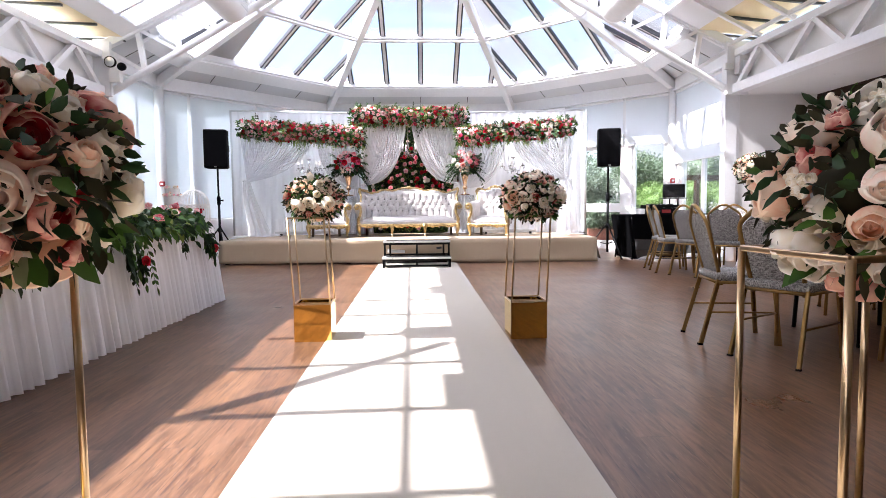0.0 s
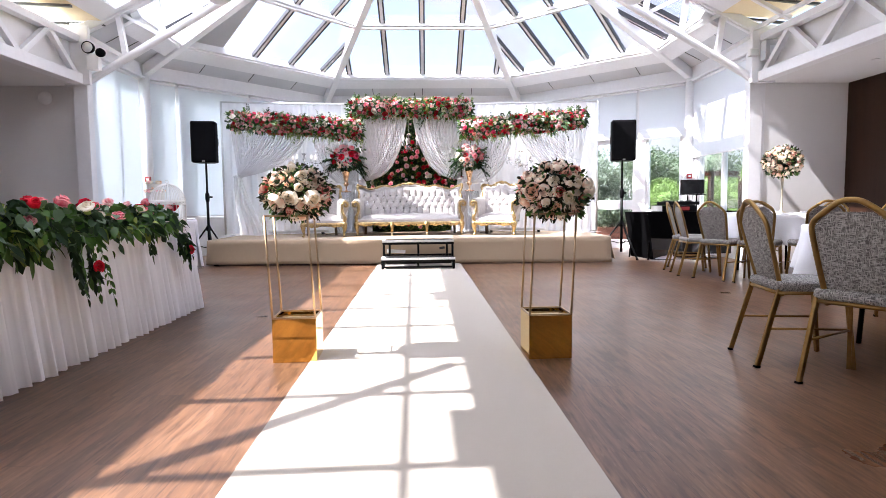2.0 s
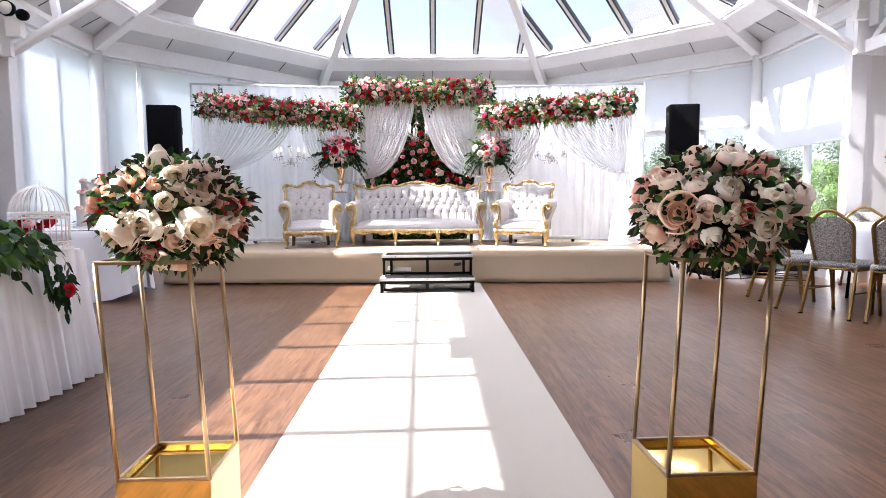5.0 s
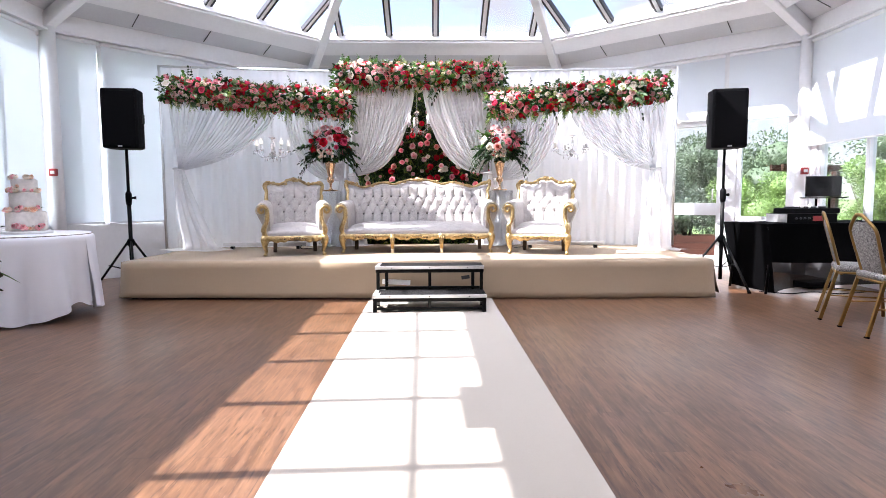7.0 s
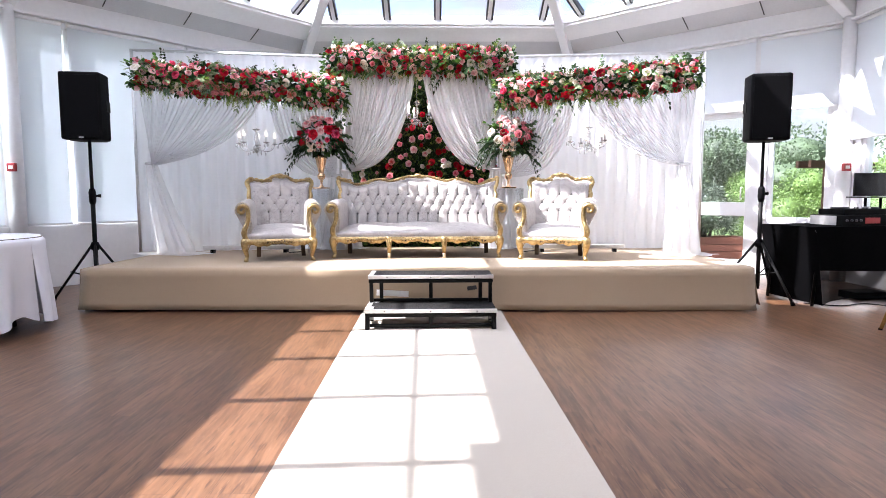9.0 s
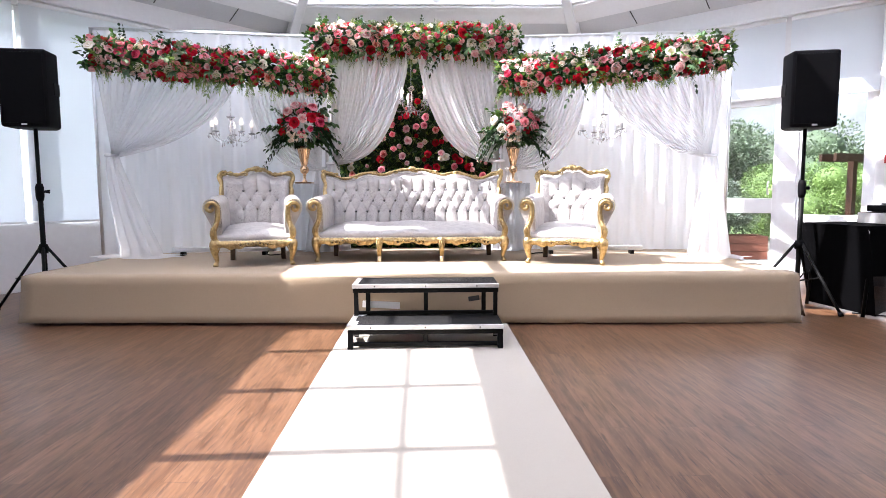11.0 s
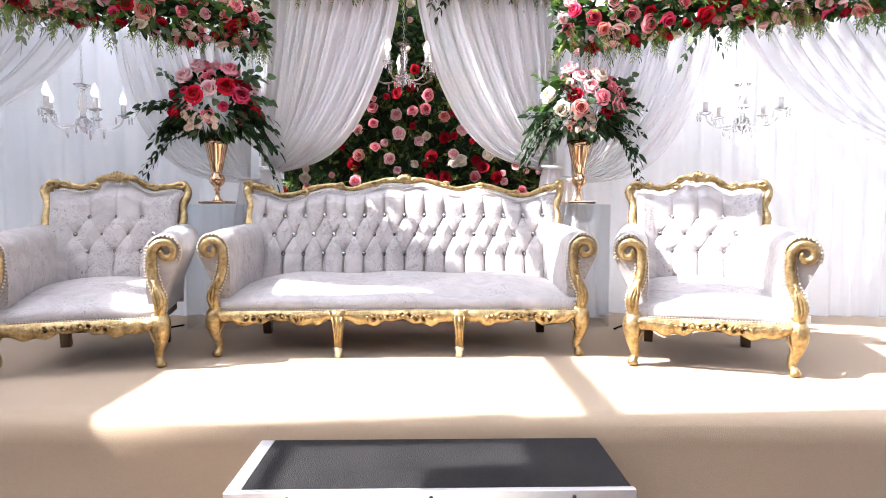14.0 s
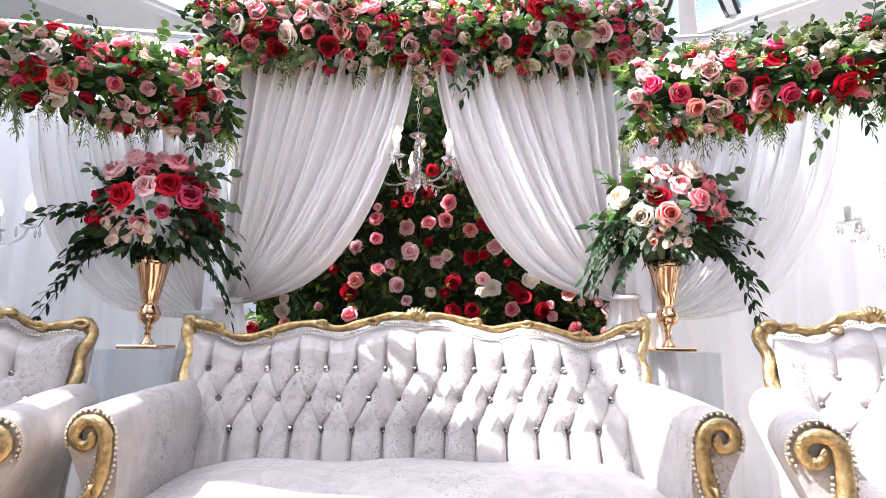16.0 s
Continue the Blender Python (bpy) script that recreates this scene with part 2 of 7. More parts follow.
FLOOR = plank_floor("brown_plank_vinyl")
PLASTER = surface("grey_white_plaster", (0.80, 0.79, 0.78), 0.7, vary=0.03, grain=60, bump=0.05)
WHITE = surface("white_painted_metal", (0.85, 0.85, 0.86), 0.38, vary=0.03, grain=20)
BLIND = surface("white_roller_fabric", (0.82, 0.855, 0.89), 0.8, vary=0.02, grain=300, thin=0.28, bump=0.05, bump_scale=600)
ROOFBLIND = surface("white_roof_blind", (0.84, 0.84, 0.84), 0.8, vary=0.02, grain=200, thin=0.075)
CREAM_BLIND = surface("cream_roller_fabric", (0.80, 0.70, 0.50), 0.8, vary=0.04, thin=0.14)
SOFFIT = surface("grey_soffit_board", (0.66, 0.67, 0.69), 0.6, vary=0.04)
DARK = surface("dark_bronze_aluminium", (0.045, 0.045, 0.05), 0.35, metal=0.3, vary=0.1)
TIMBER = surface("dark_brown_timber", (0.038, 0.016, 0.008), 0.5, spec=0.2, vary=0.2, grain=8, stretch=(1, 1, 0.1), bump=0.1)
GLASS = clear_glass("clear_glass", (0.93, 0.96, 0.96), 0.02)
ROOFGLASS = clear_glass("roof_glass", (0.91, 0.91, 0.925), 0.05)
CREAM = surface("cream_needle_carpet", (0.465, 0.418, 0.352), 0.95, vary=0.025, grain=90, bump=0.25, bump_scale=350, sheen=0.2)
STAGEC = surface("beige_needle_carpet", (0.39, 0.292, 0.191), 0.95, vary=0.04, grain=90, stain=1.2, bump=0.25, bump_scale=350, sheen=0.2)
BLACKM = surface("black_powder_coat", (0.006, 0.006, 0.006), 0.5, spec=0.12, vary=0.1, bump=0.05)
GRIT = surface("black_grip_tread", (0.008, 0.008, 0.009), 0.6, spec=0.12, vary=0.25, grain=90, stain=4, bump=0.7, bump_scale=260, second=(0.026, 0.025, 0.024))
ALU = surface("worn_aluminium", (0.78, 0.78, 0.78), 0.35, metal=0.8, vary=0.08, grain=30)
VELVET = crushed_velvet("crushed_white_velvet", (0.465, 0.435, 0.418), (0.225, 0.212, 0.208))
GILT = surface("antique_gilt", (0.66, 0.50, 0.25), 0.30, metal=0.85, vary=0.3, grain=55, stain=16, bump=0.4, bump_scale=110, second=(0.20, 0.125, 0.045))
SILVERWEAR = surface("worn_silver_leaf", (0.75, 0.68, 0.55), 0.35, metal=0.9, vary=0.1)
DARKWOOD = surface("dark_leg_wood", (0.10, 0.06, 0.03), 0.4, vary=0.2)
CRYSTAL = surface("cut_crystal", (0.98, 0.98, 0.98), 0.04, vary=0.01)
CRYSTAL.node_tree.nodes["Principled BSDF"].inputs["Transmission Weight"].default_value = 0.8
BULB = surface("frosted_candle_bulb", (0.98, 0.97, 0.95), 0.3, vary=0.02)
# faint emission added so that the bulbs stand out white
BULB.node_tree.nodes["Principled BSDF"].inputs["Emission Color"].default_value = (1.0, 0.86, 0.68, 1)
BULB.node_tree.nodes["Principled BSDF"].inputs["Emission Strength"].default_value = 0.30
SHEER = surface("white_sheer_voile", (0.95, 0.955, 0.97), 0.7, vary=0.02, grain=200, thin=0.45, sheen=0.3)
VOILE = surface("thin_white_voile", (0.95, 0.955, 0.97), 0.7, vary=0.02, grain=200, thin=0.45, sheen=0.3, alpha=0.74)
SATIN = surface("white_drape_satin", (0.98, 0.975, 0.98), 0.42, vary=0.02, grain=200, thin=0.25, sheen=0.3)
LINEN = surface("white_table_linen", (0.93, 0.935, 0.97), 0.75, vary=0.02, grain=250, thin=0.06, bump=0.08, bump_scale=500)
ROSEGOLD = surface("rose_gold_mirror", (0.86, 0.58, 0.36), 0.12, metal=1.0, vary=0.05)
GOLDROD = surface("brushed_gold_rod", (0.52, 0.37, 0.22), 0.28, metal=1.0, vary=0.1)
GOLDMIRROR = surface("gold_mirror_acrylic", (0.86, 0.60, 0.17), 0.06, metal=1.0, vary=0.02)
ACRYLIC = clear_glass("clear_acrylic", (0.95, 0.96, 0.97), 0.05)
BLACKP = surface("black_plastic", (0.005, 0.005, 0.006), 0.6, spec=0.06, vary=0.1, bump=0.1, bump_scale=500)
BLACKC = surface("black_table_cloth", (0.003, 0.003, 0.0035), 0.95, vary=0.2, spec=0.02)
BLACKMESH = surface("sheer_black_mesh", (0.004, 0.004, 0.005), 0.9, vary=0.1, spec=0.02, alpha=0.94)
SCREEN = surface("dark_screen", (0.012, 0.013, 0.015), 0.2, vary=0.05)
WEAVE = woven("grey_woven_fabric", (0.385, 0.37, 0.345), (0.095, 0.088, 0.083))
CHAIRGOLD = surface("gold_chair_tube", (0.30, 0.18, 0.06), 0.40, metal=0.85, vary=0.12)
RED = surface("red_call_point", (0.34, 0.018, 0.022), 0.4)
ICING = surface("ivory_icing", (0.80, 0.77, 0.72), 0.6, vary=0.12, grain=30, stain=14, bump=0.4, bump_scale=60)
PORCELAIN = surface("white_enamel_wire", (0.85, 0.84, 0.82), 0.3, vary=0.03)
LEAF = [surface("dark_green_leaf", (0.028, 0.068, 0.022), 0.5, vary=0.3, grain=9, thin=0.18, spec=0.2),
        surface("green_leaf", (0.085, 0.20, 0.032), 0.5, vary=0.3, grain=9, thin=0.24, spec=0.25),
        surface("bright_fern_leaf", (0.30, 0.41, 0.075), 0.5, vary=0.25, grain=9, thin=0.35),
        surface("eucalyptus_leaf", (0.12, 0.22, 0.10), 0.5, vary=0.3, grain=9, thin=0.15),
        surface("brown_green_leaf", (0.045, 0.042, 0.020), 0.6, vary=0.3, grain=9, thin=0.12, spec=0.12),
        surface("pale_underside_leaf", (0.26, 0.34, 0.17), 0.5, vary=0.25, grain=9, thin=0.25)]
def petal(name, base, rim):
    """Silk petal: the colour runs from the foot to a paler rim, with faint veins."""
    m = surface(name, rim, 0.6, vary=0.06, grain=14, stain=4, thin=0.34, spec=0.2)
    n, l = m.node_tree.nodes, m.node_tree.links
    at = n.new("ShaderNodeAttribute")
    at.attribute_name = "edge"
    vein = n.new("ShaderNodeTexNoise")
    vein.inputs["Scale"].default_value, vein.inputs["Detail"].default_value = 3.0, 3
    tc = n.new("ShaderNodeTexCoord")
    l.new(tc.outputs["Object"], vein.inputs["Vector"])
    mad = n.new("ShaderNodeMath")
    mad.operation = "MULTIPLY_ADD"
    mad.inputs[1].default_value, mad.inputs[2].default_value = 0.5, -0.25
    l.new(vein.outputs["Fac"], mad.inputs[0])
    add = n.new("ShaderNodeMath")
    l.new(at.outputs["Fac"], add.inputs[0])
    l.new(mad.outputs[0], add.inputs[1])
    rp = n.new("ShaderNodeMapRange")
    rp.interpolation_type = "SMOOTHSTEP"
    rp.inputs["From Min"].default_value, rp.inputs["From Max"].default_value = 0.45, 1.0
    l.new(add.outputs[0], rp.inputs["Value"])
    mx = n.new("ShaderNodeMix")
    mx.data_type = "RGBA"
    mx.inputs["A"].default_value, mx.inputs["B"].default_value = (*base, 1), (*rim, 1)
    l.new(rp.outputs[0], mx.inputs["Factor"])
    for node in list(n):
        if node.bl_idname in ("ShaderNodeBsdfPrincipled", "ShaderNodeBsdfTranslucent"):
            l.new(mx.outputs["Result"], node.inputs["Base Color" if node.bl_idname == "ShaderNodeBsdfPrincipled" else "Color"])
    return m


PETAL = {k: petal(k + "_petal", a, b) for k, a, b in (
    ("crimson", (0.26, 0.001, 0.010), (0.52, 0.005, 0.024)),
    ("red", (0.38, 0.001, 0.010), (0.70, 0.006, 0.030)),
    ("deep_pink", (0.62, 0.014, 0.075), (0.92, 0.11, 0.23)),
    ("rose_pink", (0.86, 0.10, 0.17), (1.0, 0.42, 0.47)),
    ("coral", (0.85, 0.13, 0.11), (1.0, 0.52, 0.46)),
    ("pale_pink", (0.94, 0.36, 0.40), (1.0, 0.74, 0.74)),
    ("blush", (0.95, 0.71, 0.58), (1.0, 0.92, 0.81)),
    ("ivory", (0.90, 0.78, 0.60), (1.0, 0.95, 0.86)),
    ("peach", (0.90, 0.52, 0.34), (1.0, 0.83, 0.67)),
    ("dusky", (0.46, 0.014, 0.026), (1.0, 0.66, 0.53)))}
DECK = surface("red_cedar_planter", (0.30, 0.10, 0.06), 0.6, vary=0.2, grain=10, stretch=(0.2, 1, 2))
PAVING = surface("pale_paving", (0.42, 0.38, 0.34), 0.8, vary=0.12, grain=30, bump=0.2)
LAWN = surface("mown_lawn", (0.10, 0.16, 0.03), 0.9, vary=0.3, grain=30, bump=0.6)
SHRUB = [surface("shrub_green", (0.12, 0.17, 0.085), 0.6, vary=0.35, grain=6, thin=0.2),
         surface("shrub_grey_green", (0.20, 0.25, 0.17), 0.6, vary=0.35, grain=6, thin=0.2),
         surface("shrub_lime", (0.19, 0.30, 0.07), 0.6, vary=0.3, grain=6, thin=0.25)]
BARK = surface("bark", (0.10, 0.075, 0.05), 0.9, vary=0.3)


# ---- building tools ----
def mesh_ob(name, verts, faces, materials, parent=None, label="", smooth=True, index=None):
    me = bpy.data.meshes.new(name)
    me.from_pydata([tuple(v) for v in verts], [], [tuple(f) for f in faces])
    for m in materials:
        me.materials.append(m)
    if index is not None:
        me.polygons.foreach_set("material_index", index)
    me.polygons.foreach_set("use_smooth", [smooth] * len(me.polygons))
    me.update()
    ob = new(name, me)
    ob.parent = parent
    if label:
        tagged(ob, label)
    return ob


def part(name, bm, material, parent=None, label="", smooth=True):
    """Links a bmesh as one mesh object under a thing or under a part."""
    me = bpy.data.meshes.new(name)
    bm.normal_update()
    bm.to_mesh(me)
    bm.free()
    me.materials.append(material)
    me.polygons.foreach_set("use_smooth", [smooth] * len(me.polygons))
    ob = new(name, me)
    ob.parent = parent
    if label:
        tagged(ob, label)
    return ob


def empty(name, label, category, group="", m=None, kind=""):
    ob = new(name)
    if m is not None:
        ob.matrix_basis = m
    return tagged(ob, label, category, group, kind)


def box(bm, x0, x1, y0, y1, z0, z1, bevel=0.0, m=None, seg=2):
    r = bmesh.ops.create_cube(bm, size=1.0)
    vs = r["verts"]
    for v in vs:
        v.co = Vector(((x0 + x1) / 2 + v.co.x * (x1 - x0), (y0 + y1) / 2 + v.co.y * (y1 - y0), (z0 + z1) / 2 + v.co.z * (z1 - z0)))
    if m is not None:
        bmesh.ops.transform(bm, matrix=m, verts=vs)
    if bevel:
        es = list({e for v in vs for e in v.link_edges})
        bmesh.ops.bevel(bm, geom=es, offset=bevel, segments=seg, affect="EDGES", profile=0.5)
    return bm


def beam(bm, p, q, w, h, up=(0, 0, 1), bevel=0.0):
    """A bar of section w by h from p to q."""
    p, q = Vector(p), Vector(q)
    d = (q - p)
    y = d.normalized()
    x = y.cross(Vector(up)).normalized()
    z = x.cross(y)
    m = Matrix((x, y, z)).transposed().to_4x4()
    m.translation = p
    return box(bm, -w / 2, w / 2, 0, d.length, -h / 2, h / 2, bevel, m)


def tube(bm, pts, radii, seg=10, flat=1.0, caps=True, up=(0, 0, 1)):
    """A round bar along points with its own radius at each; flat squashes it along its second axis."""
    pts = [Vector([float(c) for c in p]) for p in pts]
    if not hasattr(radii, "__len__"):
        radii = [radii] * len(pts)
    radii = [float(r) for r in radii]
    rings = []
    ref = Vector(up)
    for i, p in enumerate(pts):
        d = (pts[min(i + 1, len(pts) - 1)] - pts[max(i - 1, 0)]).normalized()
        if abs(d.dot(ref)) > 0.97:
            side = d.cross(Vector((1, 0, 0)) if abs(d.x) < 0.9 else Vector((0, 1, 0))).normalized() if i == 0 else (side - d * side.dot(d)).normalized()
        else:
            side = d.cross(ref).normalized() if i == 0 else (side - d * side.dot(d)).normalized()
        other = d.cross(side)
        rings.append([bm.verts.new(p + radii[i] * (math.cos(a) * side + flat * math.sin(a) * other))
                      for a in (2 * math.pi * k / seg for k in range(seg))])
    for a, b in zip(rings, rings[1:]):
        for k in range(seg):
            bm.faces.new((a[k], a[(k + 1) % seg], b[(k + 1) % seg], b[k]))
    if caps:
        bm.faces.new(list(reversed(rings[0])))
        bm.faces.new(rings[-1])
    return bm


def lathe(bm, profile, seg=16, at=(0, 0, 0)):
    at = Vector(at)
    rings = [[bm.verts.new(at + Vector((r * math.cos(2 * math.pi * k / seg), r * math.sin(2 * math.pi * k / seg), z))) for k in range(seg)]
             for r, z in profile]
    for a, b in zip(rings, rings[1:]):
        for k in range(seg):
            bm.faces.new((a[k], a[(k + 1) % seg], b[(k + 1) % seg], b[k]))
    bm.faces.new(list(reversed(rings[0])))
    bm.faces.new(rings[-1])
    return bm


def smooth_line(pts, n=24):
    """A smooth run of n points through the given ones (Catmull-Rom)."""
    p = [np.array(q, float) for q in pts]
    p = [2 * p[0] - p[1], *p, 2 * p[-1] - p[-2]]
    out = []
    for s in np.linspace(0, len(p) - 3 - 1e-6, n):
        i, t = int(s), s - int(s)
        a, b, c, d = p[i:i + 4]
        out.append(0.5 * (2 * b + (c - a) * t + (2 * a - 5 * b + 4 * c - d) * t**2 + (3 * b - a - 3 * c + d) * t**3))
    return out


def grid_ob(name, fn, nu, nv, material, parent=None, label="", thick=0.0):
    """A sheet whose points are fn(u, v), u and v from 0 to 1."""
    verts = [fn(i / nu, j / nv) for j in range(nv + 1) for i in range(nu + 1)]
    w = nu + 1
    faces = [(j * w + i, j * w + i + 1, (j + 1) * w + i + 1, (j + 1) * w + i) for j in range(nv) for i in range(nu)]
    ob = mesh_ob(name, verts, faces, [material], parent, label)
    if thick:
        s = ob.modifiers.new("thickness", "SOLIDIFY")
        s.thickness, s.offset = thick, 0
    return ob


def poly_plate(bm, pts, thick, out):
    """A flat plate with the given outline, made thick along the vector out."""
    o = Vector(out).normalized() * thick
    a = [bm.verts.new(Vector(p)) for p in pts]
    b = [bm.verts.new(Vector(p) + o) for p in pts]
    bm.faces.new(a)
    bm.faces.new(list(reversed(b)))
    for i in range(len(a)):
        j = (i + 1) % len(a)
        bm.faces.new((a[i], b[i], b[j], a[j]))
    return bm


def structure(ob, label=""):
    return tagged(ob, label, kind="structure")


# ---- the hall ----
COL_L, V_L2, V_L1 = Vector((-4.5, 9.4, 0)), Vector((-4.5, 11.1, 0)), Vector((-1.9, 14.1, 0))
V_R1, V_R2, COL_R = Vector((2.4, 14.1, 0)), Vector((5.15, 11.5, 0)), Vector((5.12, 9.4, 0))
APEX = Vector((0.3, 9.4, 5.74))
EAVE = 3.27
FRONT = -7.0

bm = bmesh.new()
box(bm, -6.6, 6.9, FRONT - 0.2, 9.4, -0.12, 0.0)
poly_plate(bm, [(*COL_L.xy, 0), (*COL_R.xy, 0), (*V_R2.xy, 0), (*V_R1.xy, 0), (*V_L1.xy, 0), (*V_L2.xy, 0)], 0.12, (0, 0, -1))
structure(part("floor", bm, FLOOR, smooth=False), "brown oak plank vinyl floor, lightly scuffed")

bm = bmesh.new()
poly_plate(bm, [(-0.33, FRONT + 1, 0.004), (0.87, FRONT + 1, 0.004), (0.79, 9.86, 0.004), (-0.46, 9.86, 0.004)], 0.004, (0, 0, 1))
tagged(part("aisle_carpet", bm, CREAM, smooth=False), "cream aisle runner carpet laid on the wooden floor", "carpet")


def at_height(v, s):
    """The point a share s of the way up the hip from the wall head over v to the apex."""
    return Vector((v.x, v.y, EAVE)).lerp(APEX, s)


RING = [COL_L, V_L2, V_L1, V_R1, V_R2, COL_R]
LOW, MID, TOP = 0.15, 0.42, 0.72
BARS = ((0.90,), (1.70, 2.49, 3.27), (0.645, 1.42, 2.155, 2.91, 3.69), (0.62, 1.35, 2.08, 2.80), (0.75, 1.45))


def facet_wall(name, a, b, holes, label):
    """A wall from a to b with rectangular openings (along, along, bottom, top)."""
    d = (b - a)
    length, d = d.length, d.normalized()
    nrm = Vector((-d.y, d.x, 0))
    bm = bmesh.new()
    xs = sorted({0.0, length, *[h[0] for h in holes], *[h[1] for h in holes]})
    zs = sorted({0.0, EAVE, *[h[2] for h in holes], *[h[3] for h in holes]})
    m = Matrix((d, nrm, Vector((0, 0, 1)))).transposed().to_4x4()
    m.translation = a
    for x0, x1 in zip(xs, xs[1:]):
        for z0, z1 in zip(zs, zs[1:]):
            if not any(h[0] <= x0 and x1 <= h[1] and h[2] <= z0 and z1 <= h[3] for h in holes):
                box(bm, x0, x1, 0.0, 0.14, z0, z1, m=m)
    bmesh.ops.remove_doubles(bm, verts=bm.verts, dist=1e-4)
    structure(part(name, bm, WHITE, smooth=False), label)
    return m


def window(name, m, x0, x1, z0, z1, splits=(), door=False, label="white-framed clear glass window"):
    """A framed opening in a wall whose own axes are m."""
    w = empty(name, label, "", m=m, kind="structure")
    f = 0.06
    bm = bmesh.new()
    box(bm, x0, x0 + f, 0.02, 0.11, z0, z1, 0.006)
    box(bm, x1 - f, x1, 0.02, 0.11, z0, z1, 0.006)
    box(bm, x0 + f, x1 - f, 0.02, 0.11, z1 - f, z1, 0.006)
    box(bm, x0 + f, x1 - f, 0.02, 0.11, z0, z0 + (0.12 if door else f), 0.006)
    part("window_frame", bm, WHITE, w, smooth=False)
    edges = [x0 + f, *splits, x1 - f]
    for s in splits:
        bm = bmesh.new()
        box(bm, s - 0.03, s + 0.03, 0.025, 0.105, z0 + f, z1 - f, 0.005)
        part("mullion", bm, WHITE, w, smooth=False)
    for a, b in zip(edges, edges[1:]):
        bm = bmesh.new()
        box(bm, a, b, 0.06, 0.068, z0 + f, z1 - f)
        g = part("pane", bm, GLASS, w, smooth=False)
        g.visible_shadow = False
    if door:
        bm = bmesh.new()
        box(bm, x0 + f, x1 - f, 0.03, 0.10, z0 + 0.72, z0 + 0.90, 0.006)
        part("mid_rail", bm, WHITE, w, smooth=False)
        bm = bmesh.new()
        tube(bm, [(x1 - 0.10, 0.02, z0 + 0.95), (x1 - 0.10, -0.03, z0 + 0.95), (x1 - 0.10, -0.03, z0 + 1.10), (x1 - 0.10, 0.02, z0 + 1.10)], 0.010, 8)
        part("door_handle", bm, ALU, w)
    return w


def blind(name, m, x0, x1, z0, z1, label="white roller blind pulled down over the glazing"):
    b = empty(name, label, "roller blind", "roller blinds", m)
    bm = bmesh.new()
    box(bm, x0, x1, -0.035, -0.032, z0, z1 - 0.03)
    part("fabric", bm, BLIND, b, smooth=False)
    bm = bmesh.new()
    tube(bm, [(x0, -0.03, z1 - 0.02), (x1, -0.03, z1 - 0.02)], 0.028, 12)
    part("roller_tube", bm, WHITE, b)
    bm = bmesh.new()
    tube(bm, [(x0, -0.034, z0), (x1, -0.034, z0)], 0.011, 8)
    part("bottom_bar", bm, WHITE, b)
    return b


HEAD = 3.06
left_side = facet_wall("wall_west", COL_L, V_L2, [(0.15, 1.62, 0.72, 3.0)], "white panelled side wall with tall glazing")
left_diag = facet_wall("wall_north_west", V_L2, V_L1, [(0.12, 0.65, 0.72, 3.0), (0.70, 1.95, 0.72, 3.0), (2.05, 3.85, 0.72, 3.0)], "white panelled wall with tall glazing")
back = facet_wall("wall_north", V_L1, V_R1, [(0.12, 2.1, 0.72, 3.0), (2.2, 4.18, 0.72, 3.0)], "white panelled wall behind the stage with tall glazing")
right_diag = facet_wall("wall_north_east", V_R1, V_R2, [(0.3, 1.30, 0.72, 3.0), (1.42, 2.72, 0.05, 2.14), (1.42, 2.72, 2.22, 3.0), (2.92, 3.62, 0.70, 3.0)], "white wall with a glazed garden door")
right_side = facet_wall("wall_east", V_R2, COL_R, [(0.22, 1.95, 0.66, 3.0)], "white wall with garden windows")
n_window = 0
for m, items in ((left_side, [(0.15, 1.62, 0.72, 3.0, (0.86,))]), (left_diag, [(0.12, 0.65, 0.72, 3.0, ()), (0.70, 1.95, 0.72, 3.0, ()), (2.05, 3.85, 0.72, 3.0, (2.95,))]),
                 (back, [(0.12, 2.1, 0.72, 3.0, (1.1,)), (2.2, 4.18, 0.72, 3.0, (3.2,))]),
                 (right_diag, [(0.3, 1.30, 0.72, 3.0, ()), (1.42, 2.72, 2.22, 3.0, ()), (2.92, 3.62, 0.70, 3.0, ())]),
                 (right_side, [(0.22, 1.95, 0.66, 3.0, (1.10,))])):
    for x0, x1, z0, z1, splits in items:
        n_window += 1
        window(f"window_{n_window}", m, x0, x1, z0, z1, splits)
window("door_1", right_diag, 1.42, 2.72, 0.05, 2.14, (), True, "white-framed glazed garden door, closed")
blind("roller_blind", left_side, 0.06, 1.50, 0.74, HEAD)
blind("roller_blind", left_diag, 0.08, 0.56, 0.74, HEAD)
blind("roller_blind", left_diag, 0.62, 2.0, 0.74, HEAD)
blind("roller_blind", left_diag, 2.06, 3.9, 0.74, HEAD)
blind("roller_blind", back, 0.1, 2.12, 0.74, HEAD)
blind("roller_blind", back, 2.18, 4.2, 0.74, HEAD)
blind("roller_blind", right_diag, 0.1, 1.38, 0.74, HEAD)
blind("roller_blind", right_diag, 1.42, 2.74, 2.16, HEAD, "white roller blind let down over the upper glazing, sunlit")
blind("roller_blind", right_diag, 2.80, 3.68, 2.12, HEAD, "white roller blind let down over the upper glazing, sunlit")
blind("roller_blind", right_side, 0.10, 2.0, 1.70, HEAD, "white roller blind let down half way, sunlit")

